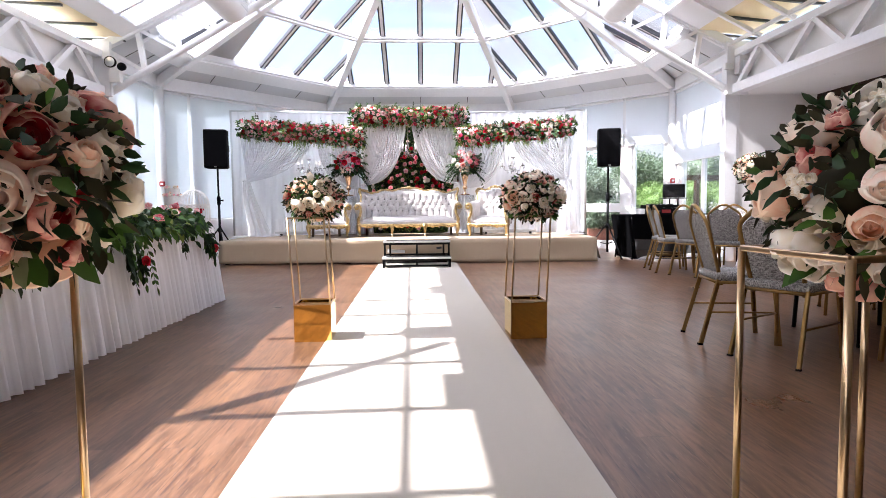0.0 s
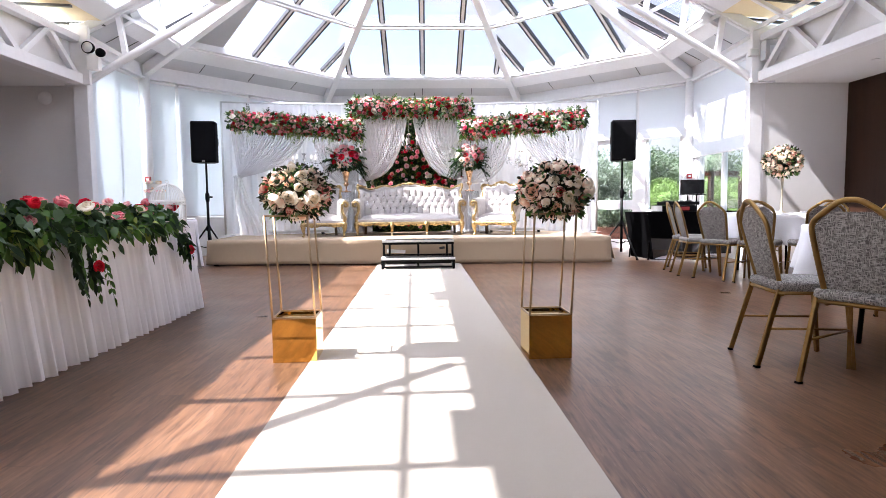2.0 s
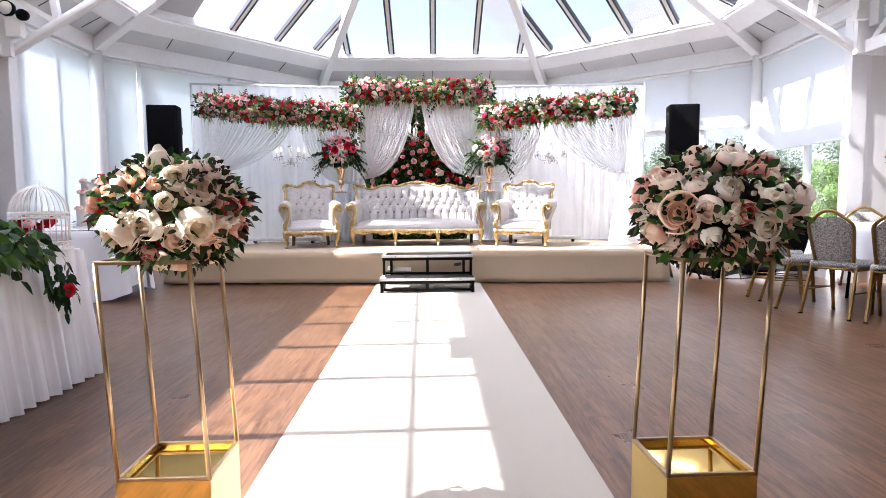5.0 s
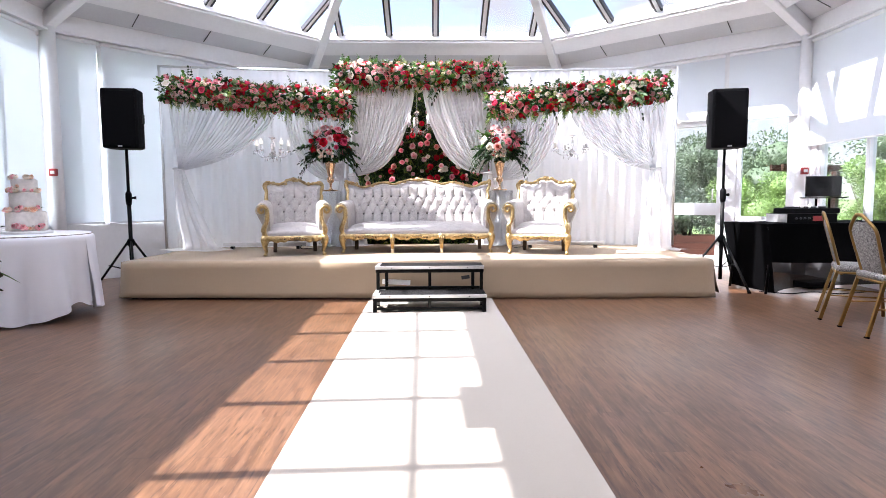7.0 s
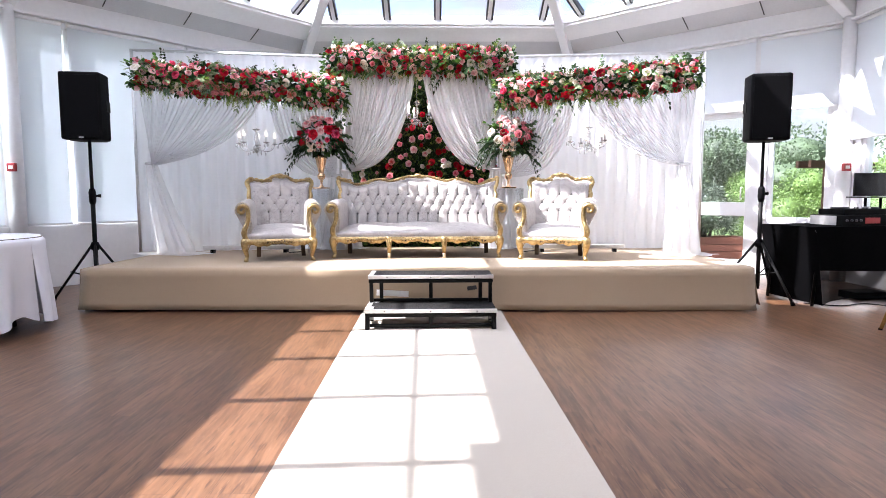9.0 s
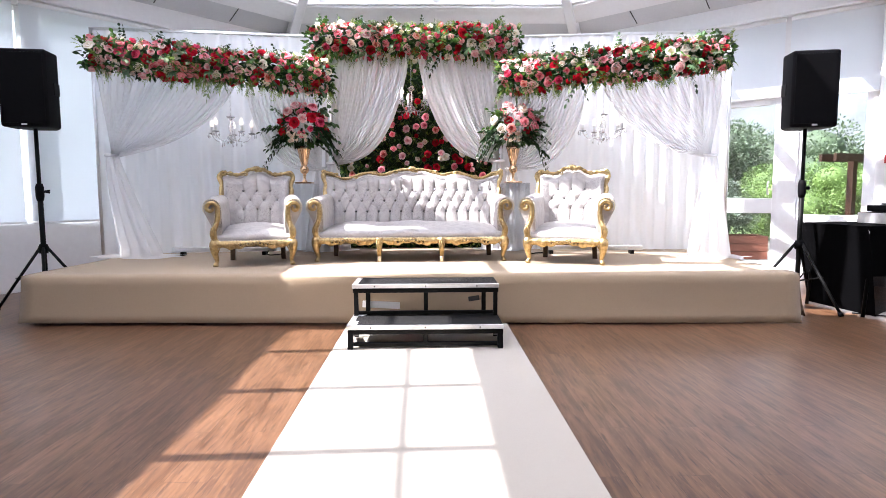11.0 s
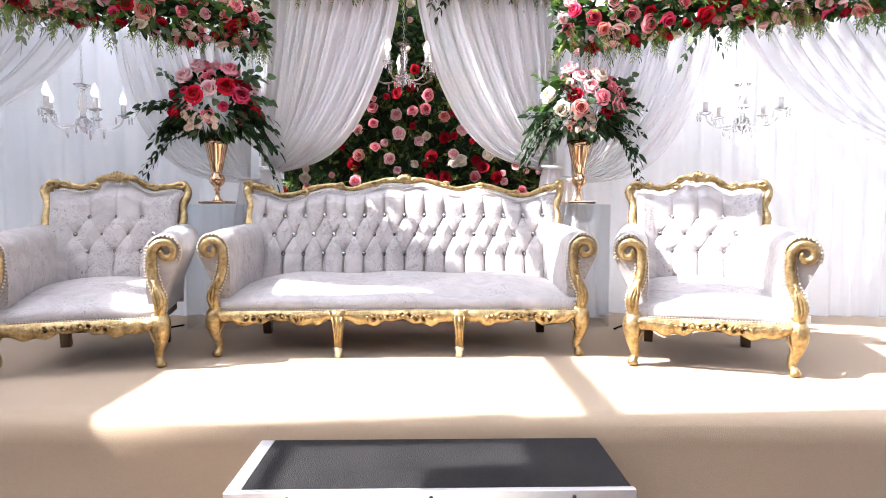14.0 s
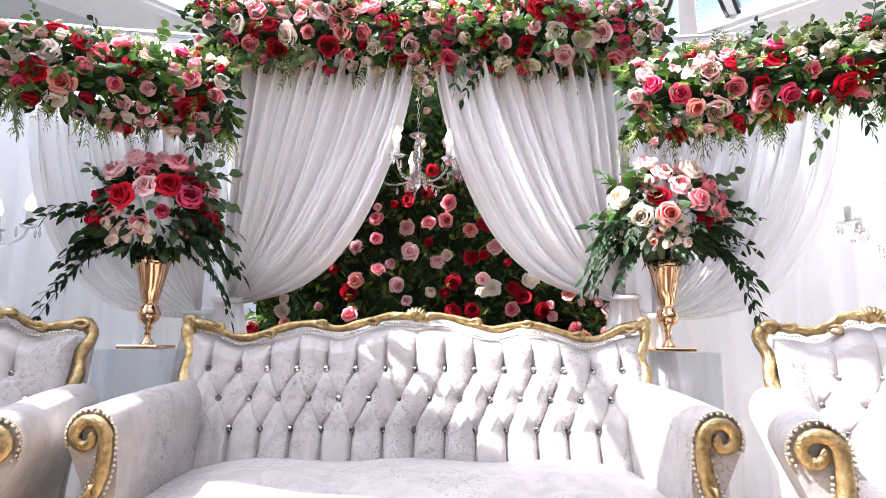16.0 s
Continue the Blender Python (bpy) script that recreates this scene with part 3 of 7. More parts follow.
# posts at the corners, and the rail over the blinds
for v in (V_L2, V_L1, V_R1, V_R2):
    bm = bmesh.new()
    c = Vector((0.3, 9.4, 0)) - v
    c = v + c.normalized() * 0.06
    tube(bm, [(c.x, c.y, 0), (c.x, c.y, EAVE)], 0.085, 16)
    structure(part("column", bm, WHITE), "white round steel column")
for a, b in zip(RING, RING[1:]):
    bm = bmesh.new()
    inn = (Vector((0.3, 9.4, 0)) - (a + b) / 2).normalized()
    p, q = a + inn * 0.03, b + inn * 0.03
    beam(bm, (p.x, p.y, 3.21), (q.x, q.y, 3.21), 0.07, 0.24, bevel=0.008)
    beam(bm, (p.x, p.y, 3.08), (q.x, q.y, 3.08), 0.16, 0.03, bevel=0.008)
    structure(part("trim", bm, WHITE, smooth=False), "white head rail over the blinds")

# roof: hips, purlins, mullions, soffit boards and glass
hips = []
for v in (V_L2, V_L1, V_R1, V_R2):
    bm = bmesh.new()
    beam(bm, at_height(v, 0.0) - Vector((0, 0, 0.12)), APEX - Vector((0, 0, 0.10)), 0.13, 0.17, bevel=0.015)
    structure(part("hip_beam", bm, WHITE, smooth=False), "white steel hip beam of the glass roof")
bm_glass, bm_soffit = bmesh.new(), bmesh.new()
roof_frame = empty("roof_frame", "white purlins and dark glazing bars of the glass roof", "", kind="structure")


def roof_bar(name, material, p, q, w, h, up, bevel=0.0):
    bm = bmesh.new()
    beam(bm, p, q, w, h, up=up, bevel=bevel)
    return part(name, bm, material, roof_frame, smooth=False)


for k, (a, b) in enumerate(zip(RING, RING[1:])):
    nrm = (at_height(a, 1) - at_height(a, 0)).cross(at_height(b, 0) - at_height(a, 0)).normalized()
    if nrm.z < 0:
        nrm = -nrm
    lo, mi, to = ((at_height(a, s), at_height(b, s)) for s in (LOW, MID, TOP))
    poly_plate(bm_soffit, [at_height(a, 0), at_height(b, 0), lo[1], lo[0]], 0.05, nrm)
    poly_plate(bm_glass, [lo[0], lo[1], APEX], 0.012, nrm)
    for (p, q), h, w in ((lo, 0.14, 0.12), (mi, 0.11, 0.09), (to, 0.11, 0.09)):
        roof_bar("purlin", WHITE, p - nrm * 0.06, q - nrm * 0.06, w, h, nrm, 0.01)
        roof_bar("purlin_flange", WHITE, p - nrm * 0.15, q - nrm * 0.15, w * 0.5, 0.04, nrm, 0.006)
    base0, base1 = at_height(a, 0), at_height(b, 0)
    fas = [at_height(a, LOW + 0.012), at_height(b, LOW + 0.012), at_height(b, LOW - 0.055), at_height(a, LOW - 0.055)]
    bm = bmesh.new()
    poly_plate(bm, [p - nrm * 0.14 for p in fas], 0.05, nrm)
    part("fascia", bm, WHITE, roof_frame, smooth=False)
    along = (base1 - base0).normalized()
    rise = nrm.cross(along)
    if rise.z < 0:
        rise = -rise
    width = (base1 - base0).length
    foot = (APEX - base0).dot(along)
    total = (APEX - base0).dot(rise)
    for x in BARS[k]:
        reach = total * (x / foot if x < foot else (width - x) / max(width - foot, 1e-6)) if 0 < foot < width else total * (1 - x / width if foot <= 0 else x / width)
        start = total * LOW
        if reach > start + 0.1:
            p, q = base0 + along * x + rise * start, base0 + along * x + rise * (reach - 0.03)
            roof_bar("glazing_bar", WHITE, p - nrm * 0.02, q - nrm * 0.02, 0.055, 0.07, nrm)
            for side in (-1, 1):
                roof_bar("gasket", DARK, p - nrm * 0.03 + along * side * 0.042, q - nrm * 0.03 + along * side * 0.042, 0.026, 0.065, nrm)
    # soffit joints
    for i in range(1, 4):
        x = width * i / 4
        p = base0 + along * x + rise * 0.12 - nrm * 0.004
        roof_bar("soffit_joint", DARK, p, p + rise * (total * LOW - 0.2), 0.012, 0.006, nrm)
poly_plate(bm_soffit, [at_height(V_L2, LOW), at_height(V_L2, 0.58), at_height(V_L2, LOW).lerp(at_height(V_L1, LOW), 0.24)], 0.03, (0, 0, 1))
g = structure(part("roof_glass", bm_glass, ROOFGLASS, smooth=False), "clear sloping roof glazing")
g.visible_shadow = False
structure(part("ceiling_soffit", bm_soffit, SOFFIT, smooth=False), "grey boarded soffit above the walls")

# side aisles: low ceilings, end walls, outer walls
for side, col, outer, wallmat, text in ((-1, COL_L, -6.3, PLASTER, "grey-white plastered wall"), (1, COL_R, 6.5, TIMBER, "dark brown timber panelled wall")):
    x0, x1 = sorted((col.x, outer))
    bm = bmesh.new()
    box(bm, x0 + (0.02 if side < 0 else 0.0), x1, 9.40, 9.55, 0, 2.75)
    structure(part("wall_end_west" if side < 0 else "wall_end_east", bm, PLASTER, smooth=False), "grey-white plastered end wall")
    bm = bmesh.new()
    box(bm, *sorted((outer, outer + side * 0.15)), FRONT, 9.55, 0, 2.75)
    structure(part("wall_aisle_west" if side < 0 else "wall_aisle_east", bm, wallmat, smooth=False), text)
    bm = bmesh.new()
    box(bm, x0, x1, FRONT, 9.40, 2.62, 2.75)
    for y in (0.5, 3.0, 5.5, 8.0):
        xx = (x0 + x1) / 2
        lathe(bm, [(0.045, 2.612), (0.05, 2.619), (0.05, 2.63)], 16, (xx, y, 0))
    structure(part("ceiling_west" if side < 0 else "ceiling_east", bm, PLASTER, smooth=False), "low white aisle ceiling with small downlights")
    # corner column with plates
    bm = bmesh.new()
    face = 9.28 if side < 0 else 9.385
    box(bm, col.x - 0.10, col.x + 0.10, face, face + 0.14, 0, 3.45, 0.008)
    box(bm, col.x - 0.17, col.x + 0.17, 9.22, 9.285, 2.60, 3.40, 0.004)
    box(bm, col.x - 0.08, col.x + 0.08, 9.28, 9.40, 2.66, 3.40, 0.004)
    structure(part("column", bm, WHITE, smooth=False), "white square steel column with bolted plate")
    # lattice girder along the aisle edge
    bm = bmesh.new()
    beam(bm, (col.x, FRONT, 2.68), (col.x, 9.3, 2.68), 0.16, 0.14, bevel=0.008)
    beam(bm, (col.x, FRONT, 3.22), (col.x, 9.3, 3.22), 0.12, 0.10, bevel=0.008)
    y, k = 9.2, 0
    while y - 1.15 > FRONT:
        beam(bm, (col.x, y, 2.72), (col.x, y - 0.58, 3.2), 0.07, 0.07)
        beam(bm, (col.x, y - 0.58, 3.2), (col.x, y - 1.15, 2.72), 0.07, 0.07)
        beam(bm, (col.x, y - 1.15, 2.72), (col.x, y - 1.15, 3.2), 0.06, 0.06)
        y -= 1.15
    structure(part("lattice_girder", bm, WHITE, smooth=False), "white lattice girder along the roof edge")
    bm = bmesh.new()
    box(bm, *sorted((col.x + side * 0.10, col.x + side * 0.13)), FRONT, 9.40, 2.75, 3.30)
    structure(part("wall_upstand_west" if side < 0 else "wall_upstand_east", bm, PLASTER, smooth=False), "white boarding behind the lattice girder")
    # raking truss from the column up to the apex
    bm = bmesh.new()
    top0, top1 = Vector((col.x, 9.35, 3.35)), APEX + Vector((0, -0.05, -0.05))
    low0, low1 = Vector((col.x - side * 0.1, 9.35, 2.68)), APEX + Vector((0, -0.05, -0.35))
    beam(bm, top0, top1, 0.11, 0.13, bevel=0.01)
    tube(bm, [low0, low1], 0.055, 12)
    for i in range(1, 9):
        s = i / 9
        beam(bm, low0.lerp(low1, s), top0.lerp(top1, s), 0.07, 0.07, up=(0, 1, 0))
        beam(bm, low0.lerp(low1, s), top0.lerp(top1, s - 1 / 9), 0.05, 0.05, up=(0, 1, 0))
    structure(part("roof_truss", bm, WHITE, smooth=False), "white raking roof truss of tubes and struts")

# front hall roof: west slope with one glazed strip, the rest under blinds
def slope(side, x):
    edge = COL_L.x if side < 0 else COL_R.x
    return 3.30 + (APEX.z - 3.30) * abs(x - edge) / abs(APEX.x - edge)


def hall_x(x, y):
    """The hall's bars run a little askew of the aisle."""
    return x - 0.004 * (y - 5.0)


def roof_strip(bm, side, xa, xb, y0, y1, thick=0.04):
    poly_plate(bm, [(hall_x(xa, y0), y0, slope(side, xa)), (hall_x(xb, y0), y0, slope(side, xb)),
                    (hall_x(xb, y1), y1, slope(side, xb)), (hall_x(xa, y1), y1, slope(side, xa))], thick, (0, 0, 1))


bm = bmesh.new()
roof_strip(bm, -1, -4.15, -3.90, FRONT, 9.4)
roof_strip(bm, -1, -2.73, 0.3, FRONT, 9.4)
# gutter plate between hall roof and dome, added to shade the stage front
roof_strip(bm, -1, -3.90, -2.73, 9.19, 9.43)
# plates added to notch the edge of the sun strip below
for y0, y1 in ((5.82, 6.42), (2.30, 2.88), (-1.2, -0.6)):
    roof_strip(bm, -1, -3.04, -2.961, y0, y1)
roof_strip(bm, 1, 4.55, 4.05, FRONT, 9.4)
# unseen stretch of the east slope, closed here to darken the right side
roof_strip(bm, 1, 2.75, 0.3, FRONT, 3.5)
roof_strip(bm, 1, 4.05, 2.75, FRONT, 7.0)
structure(part("ceiling_roof_blinds", bm, ROOFBLIND, smooth=False), "white blinds and added shading plates under the sloping roof")
bm = bmesh.new()
roof_strip(bm, -1, -4.95, -4.15, FRONT, 9.4)
roof_strip(bm, 1, 5.55, 4.55, FRONT, 9.4)
structure(part("ceiling_cream_blinds", bm, CREAM_BLIND, smooth=False), "cream blinds along the roof edge, glowing in the sun")
bm = bmesh.new()
roof_strip(bm, -1, -3.90, -2.73, FRONT, 9.19, 0.01)
roof_strip(bm, 1, 2.75, 0.3, 3.5, 9.4, 0.01)
roof_strip(bm, 1, 4.05, 2.75, 7.0, 9.4, 0.01)
g = structure(part("roof_glass_front", bm, ROOFGLASS, smooth=False), "clear sloping roof glazing")
g.visible_shadow = False
front_frame = empty("roof_frame_front", "white bars of the sloping hall roof", "", kind="structure")


def front_bar(p, q, w, h):
    bm = bmesh.new()
    beam(bm, p, q, w, h)
    return part("roof_bar", bm, WHITE, front_frame, smooth=False)


y = 9.36
while y > FRONT:
    for side, xa, xb in ((-1, -3.90, -2.45), (1, 5.1, 0.3)):
        front_bar((hall_x(xa, y), y, slope(side, xa) - 0.02), (hall_x(xb, y), y, slope(side, xb) - 0.02), 0.06, 0.05)
    y -= 0.78
y = 9.36
while y > FRONT:
    for side, xa, xb in ((-1, -4.9, -4.16), (1, 5.5, 4.56)):
        bm = bmesh.new()
        beam(bm, (xa, y, slope(side, xa) - 0.03), (xb, y, slope(side, xb) - 0.03), 0.05, 0.03)
        part("blind_guide", bm, DARK, front_frame, smooth=False)
    y -= 0.78
# wind brace across the glazed strip
front_bar((-3.83, 2.30, slope(-1, -3.83) - 0.05), (-2.95, 3.62, slope(-1, -2.95) - 0.05), 0.07, 0.06)
front_bar((-3.172 + 0.22, FRONT, slope(-1, -3.172) - 0.02), (-3.172 - 0.08, 9.4, slope(-1, -3.172) - 0.02), 0.03, 0.03)
for side, x in ((1, 5.0), (1, 4.02), (1, 2.7), (1, 1.4)):
    front_bar((hall_x(x, FRONT), FRONT, slope(side, x) - 0.02), (hall_x(x, 9.4), 9.4, slope(side, x) - 0.02), 0.05, 0.05)

# the unseen end of the hall, made dark to dim the near hall
bm = bmesh.new()
box(bm, -6.6, 6.9, FRONT - 0.2, FRONT, 0, 2.75)
poly_plate(bm, [(-4.95, FRONT, 2.75), (5.55, FRONT, 2.75), (5.55, FRONT, 3.2), (0.3, FRONT, 5.8), (-4.95, FRONT, 3.2)], 0.15, (0, -1, 0))
structure(part("wall_south", bm, TIMBER, smooth=False), "unseen end wall of the hall, added dark to dim the room")

# the garden
bm = bmesh.new()
for r0, r1 in ((0, 400),):
    vs = [bm.verts.new((r1 * math.cos(a), r1 * math.sin(a), -0.16)) for a in np.linspace(0, 2 * math.pi, 48, endpoint=False)]
    bm.faces.new(vs)
structure(part("ground", bm, LAWN, smooth=False), "mown green garden lawn")
bm = bmesh.new()
box(bm, 2.5, 12.0, 8.0, 18.0, -0.155, -0.04)
structure(part("pavement", bm, PAVING, smooth=False), "pale paved terrace outside the doors")


# ---- stage and steps ----
STAGE_TOP = 0.392


def make_stage():
    stage = empty("stage", "low stage covered in beige carpet that hangs over its front", "stage", m=pose(0.025, 9.77, 0, 0, 0, -1.2))
    w, d = 3.075, 3.3

    def deck(u, v):
        x = -w + 2 * w * u
        n = noise.noise(Vector((x * 0.8, v * 4, 0.3))) * 0.012
        run = v * (d + 0.37 + 0.06)
        if run < 0.355:
            s = run / 0.355
            y, z = -0.058 * (1 - s) ** 1.5 + n * (1 - s) * 1.5 + 0.004 * math.sin(x * 5.2) * (1 - s), 0.006 + (0.020 - 0.020 * u) + (0.346 - (0.020 - 0.020 * u)) * s
        elif run < 0.42:
            a = (run - 0.355) / 0.065 * math.pi / 2
            y, z = 0.04 - 0.04 * math.cos(a), STAGE_TOP - 0.008 - 0.04 + 0.04 * math.sin(a) + 0.008
        else:
            y, z = run - 0.42 + 0.04, STAGE_TOP
        return (x, y, z)
    grid_ob("carpet_cover", deck, 60, 60, STAGEC, stage, thick=0.004)
    for sx in (-1, 1):
        def cheek(u, v, sx=sx):
            bulge = 0.02 + 0.05 * (1 - v) * (0.5 + 0.5 * math.sin(u * 9 + sx))
            return (sx * (w + bulge * (1 - v)), 0.01 + u * d, STAGE_TOP - 0.004 - (1 - v) * 0.345)
        grid_ob("side_flap", cheek, 24, 6, STAGEC, stage, thick=0.004)
    bm = bmesh.new()
    box(bm, -w + 0.03, w - 0.03, 0.05, d, 0.012, STAGE_TOP - 0.02)
    part("deck_frame", bm, BLACKM, stage, smooth=False)
    for i in range(7):
        bm = bmesh.new()
        x = -w + 0.1 + (2 * w - 0.2) * i / 6
        box(bm, x - 0.03, x + 0.03, 0.06, 0.12, 0.0, 0.06)
        part("leg", bm, BLACKM, stage, smooth=False)
    return stage


make_stage()


def make_steps():
    st = empty("stage_steps", "two black grip treads with worn silver edges on a black frame", "steps", m=pose(0.16, 9.02, 0.004))
    w = 0.515
    for z, y0, y1 in ((0.157, -0.045, 0.36), (0.385, 0.25, 0.60)):
        bm = bmesh.new()
        box(bm, -w, w, y0 + 0.004, y1, z - 0.03, z, 0.003)
        t = part("tread", bm, GRIT, st, "black gritty tread", smooth=False)
        bm = bmesh.new()
        box(bm, -w - 0.004, w + 0.004, y0 - 0.003, y0 + 0.018, z - 0.026, z + 0.004, 0.003)
        part("nosing", bm, ALU, t, "scuffed silver nosing", smooth=False)
        bm = bmesh.new()
        box(bm, -w - 0.004, -w + 0.035, y0 + 0.018, y1 - 0.01, z - 0.01, z + 0.003, 0.001)
        part("edge_strip", bm, ALU, t, smooth=False)
        for k in (-0.7, 0.0, 0.7):
            bm = bmesh.new()
            tube(bm, [(k * w, y0 - 0.006, z - 0.012), (k * w, y0 - 0.002, z - 0.012)], 0.005, 8, up=(0, 0, 1))
            part("screw", bm, DARK, t)
        bm = bmesh.new()
        box(bm, -w, w, y0 + 0.01, y0 + 0.04, z - 0.06, z - 0.031, 0.003)
        part("rail", bm, BLACKM, st, smooth=False)
    for x in (-w + 0.02, -w + 0.10, w - 0.10, w - 0.02, 0.0):
        bm = bmesh.new()
        y = 0.27 if abs(x) > 0.45 else 0.31
        box(bm, x - 0.015, x + 0.015, y, y + 0.03, 0.0 if abs(x) > 0.45 else 0.12, 0.33, 0.003)
        part("post", bm, BLACKM, st, smooth=False)
    for x in (-w + 0.02, w - 0.02, 0.0):
        bm = bmesh.new()
        if x:
            beam(bm, (x, -0.045, 0.0), (x, -0.015, 0.127), 0.035, 0.035, up=(0, 1, 0))
            beam(bm, (x, -0.02, 0.1), (x, 0.26, 0.03), 0.03, 0.03)
        else:
            box(bm, x - 0.015, x + 0.015, -0.025, 0.005, 0.02, 0.127, 0.003)
        part("post", bm, BLACKM, st, smooth=False)
    for y, z in ((-0.03, 0.03), (0.30, 0.175), (0.57, 0.03)):
        bm = bmesh.new()
        box(bm, -w + 0.03, w - 0.03, y, y + 0.025, z - 0.012, z + 0.012, 0.003)
        part("stretcher", bm, BLACKM, st, smooth=False)
    bm = bmesh.new()
    box(bm, -0.47, -0.20, 0.345, 0.352, 0.182, 0.232, 0.004, m=pose(0, 0, 0, 0, 3, 0))
    part("bracket", bm, PORCELAIN, st, "loose silver bracket plate", smooth=False)
    for x0, x1, y0, y1, z in ((-0.515, -0.455, -0.02, 0.08, 0.1595), (-0.50, -0.43, 0.27, 0.35, 0.1595)):
        def tape(u, v):
            e = 0.006 * math.sin(u * 17 + v * 9)
            return (x0 + (x1 - x0) * u + e, y0 + (y1 - y0) * v + e, z + 0.003 * abs(math.sin(u * 13 + v * 11)))
        grid_ob("tape_patch", tape, 14, 10, PORCELAIN, st, "crumpled white tape on the tread's corner")
    bm = bmesh.new()
    box(bm, 0.34, 0.42, 0.335, 0.34, 0.20, 0.235, 0.002, m=pose(0, 0, 0, 0, -8, 0))
    part("bracket", bm, DARK, st, "loose dark bracket plate", smooth=False)
    return st


make_steps()


# ---- flowers and leaves ----
def petal_rings(layers, seed, ruffle, fine):
    """The petals of one bloom as cupped, overlapping sheets with a rolled rim.
    layers: petals, radius and height of the belly and of the rim, roll of the rim, half angle."""
    rnd = random.Random(seed)
    verts, faces, edge = [], [], []
    nu, nv = fine, fine
    for k, (count, rb, zb, rr, zr, roll, half) in enumerate(layers):
        open_out = 0.84 + 0.38 * k / (len(layers) - 1)
        turn = rnd.random() * 6.3
        hand = rnd.choice((-1, 1))
        for i in range(count):
            th = turn + 2 * math.pi * i / count + rnd.uniform(-0.45, 0.45) / max(1, count / 3)
            wide, high, big = rnd.uniform(0.75, 1.15), rnd.uniform(0.76, 1.10), rnd.uniform(0.86, 1.10)
            curl = roll * rnd.uniform(0.4, 1.7)
            line = smooth_line([(0.03, 0.0), (rb * 0.75, zb * 0.45), (rb * big, zb), (rr * big, zr * high), (rr * big + curl, zr * high - 0.35 * curl)], nv + 1)
            phase = rnd.uniform(0, 6)
            base = len(verts)
            for b in range(nv + 1):
                v = b / nv
                r0, z0 = line[b]
                for a in range(nu + 1):
                    u = 2 * a / nu - 1
                    span = half * wide * (0.50 + 0.62 * math.sin(min(1.0, v * 1.25) * 1.9))
                    r = r0 * (1 + 0.09 * u * hand) + ruffle * v * v * math.sin(u * 5 + phase)
                    z = z0 - 0.20 * zr * u * u * v * v + ruffle * 0.7 * v * v * math.cos(u * 6 + phase)
                    ang = th + u * span
                    verts.append((r * math.cos(ang), r * math.sin(ang), z))
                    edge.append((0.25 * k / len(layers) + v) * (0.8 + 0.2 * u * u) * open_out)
            w = nu + 1
            for b in range(nv):
                for a in range(nu):
                    q = base + b * w + a
                    faces.append((q, q + 1, q + w + 1, q + w))
    return verts, faces, edge


ROSE = [(2, 0.14, 0.60, 0.08, 1.10, 0.0, 1.6), (3, 0.28, 0.58, 0.22, 1.12, 0.03, 1.2), (3, 0.48, 0.52, 0.42, 1.08, 0.07, 1.15),
        (4, 0.68, 0.44, 0.62, 0.98, 0.14, 0.95), (5, 0.82, 0.32, 0.82, 0.74, 0.20, 0.80)]
OPEN_ROSE = [(4, 0.14, 0.42, 0.16, 0.74, 0.04, 1.0), (4, 0.30, 0.42, 0.32, 0.86, 0.07, 0.95), (4, 0.54, 0.42, 0.54, 0.94, 0.10, 0.95),
             (5, 0.76, 0.36, 0.76, 0.84, 0.16, 0.80), (4, 0.84, 0.22, 0.94, 0.54, 0.18, 0.80)]
PEONY = [(3, 0.34, 0.5, 0.12, 0.84, 0.0, 1.3), (4, 0.66, 0.5, 0.40, 1.00, 0.02, 1.05), (5, 0.94, 0.42, 0.74, 0.98, 0.05, 0.85)]
OPEN_PEONY = [(7, 0.12, 0.40, 0.22, 0.58, 0.05, 0.7), (4, 0.58, 0.46, 0.52, 0.90, 0.05, 1.05), (5, 0.92, 0.36, 0.90, 0.86, 0.10, 0.9)]
BUD = [(3, 0.40, 0.5, 0.10, 1.15, 0.0, 1.3), (3, 0.58, 0.46, 0.30, 1.08, 0.03, 1.2), (4, 0.74, 0.38, 0.54, 0.90, 0.08, 0.95)]


def bloom_mesh(name, layers, material, seed, ruffle=0.02, fine=5):
    verts, faces, edge = petal_rings(layers, seed, ruffle, fine)
    me = bpy.data.meshes.new(name)
    me.from_pydata(verts, [], faces)
    me.materials.append(material)
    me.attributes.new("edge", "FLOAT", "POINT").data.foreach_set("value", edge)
    me.polygons.foreach_set("use_smooth", [True] * len(faces))
    me.update()
    return me


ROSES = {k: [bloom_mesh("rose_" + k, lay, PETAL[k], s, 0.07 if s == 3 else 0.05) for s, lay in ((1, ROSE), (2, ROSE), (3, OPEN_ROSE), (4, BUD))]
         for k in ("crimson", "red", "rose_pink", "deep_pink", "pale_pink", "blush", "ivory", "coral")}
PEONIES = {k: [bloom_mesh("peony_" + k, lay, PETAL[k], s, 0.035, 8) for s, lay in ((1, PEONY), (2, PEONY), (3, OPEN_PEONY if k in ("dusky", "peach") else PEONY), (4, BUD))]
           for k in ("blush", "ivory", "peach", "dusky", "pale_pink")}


def bloom(name, me, parent, at, way, size, rnd):
    ob = new(name, me)
    ob.parent = parent
    q = Vector(way).to_track_quat("Z", "Y").to_matrix().to_4x4()
    ob.matrix_basis = Matrix.Translation(at) @ q @ pose(0, 0, 0, 0, 0, rnd.uniform(0, 360)) @ Matrix.Diagonal((size, size, size * rnd.uniform(0.95, 1.25), 1))
    return ob


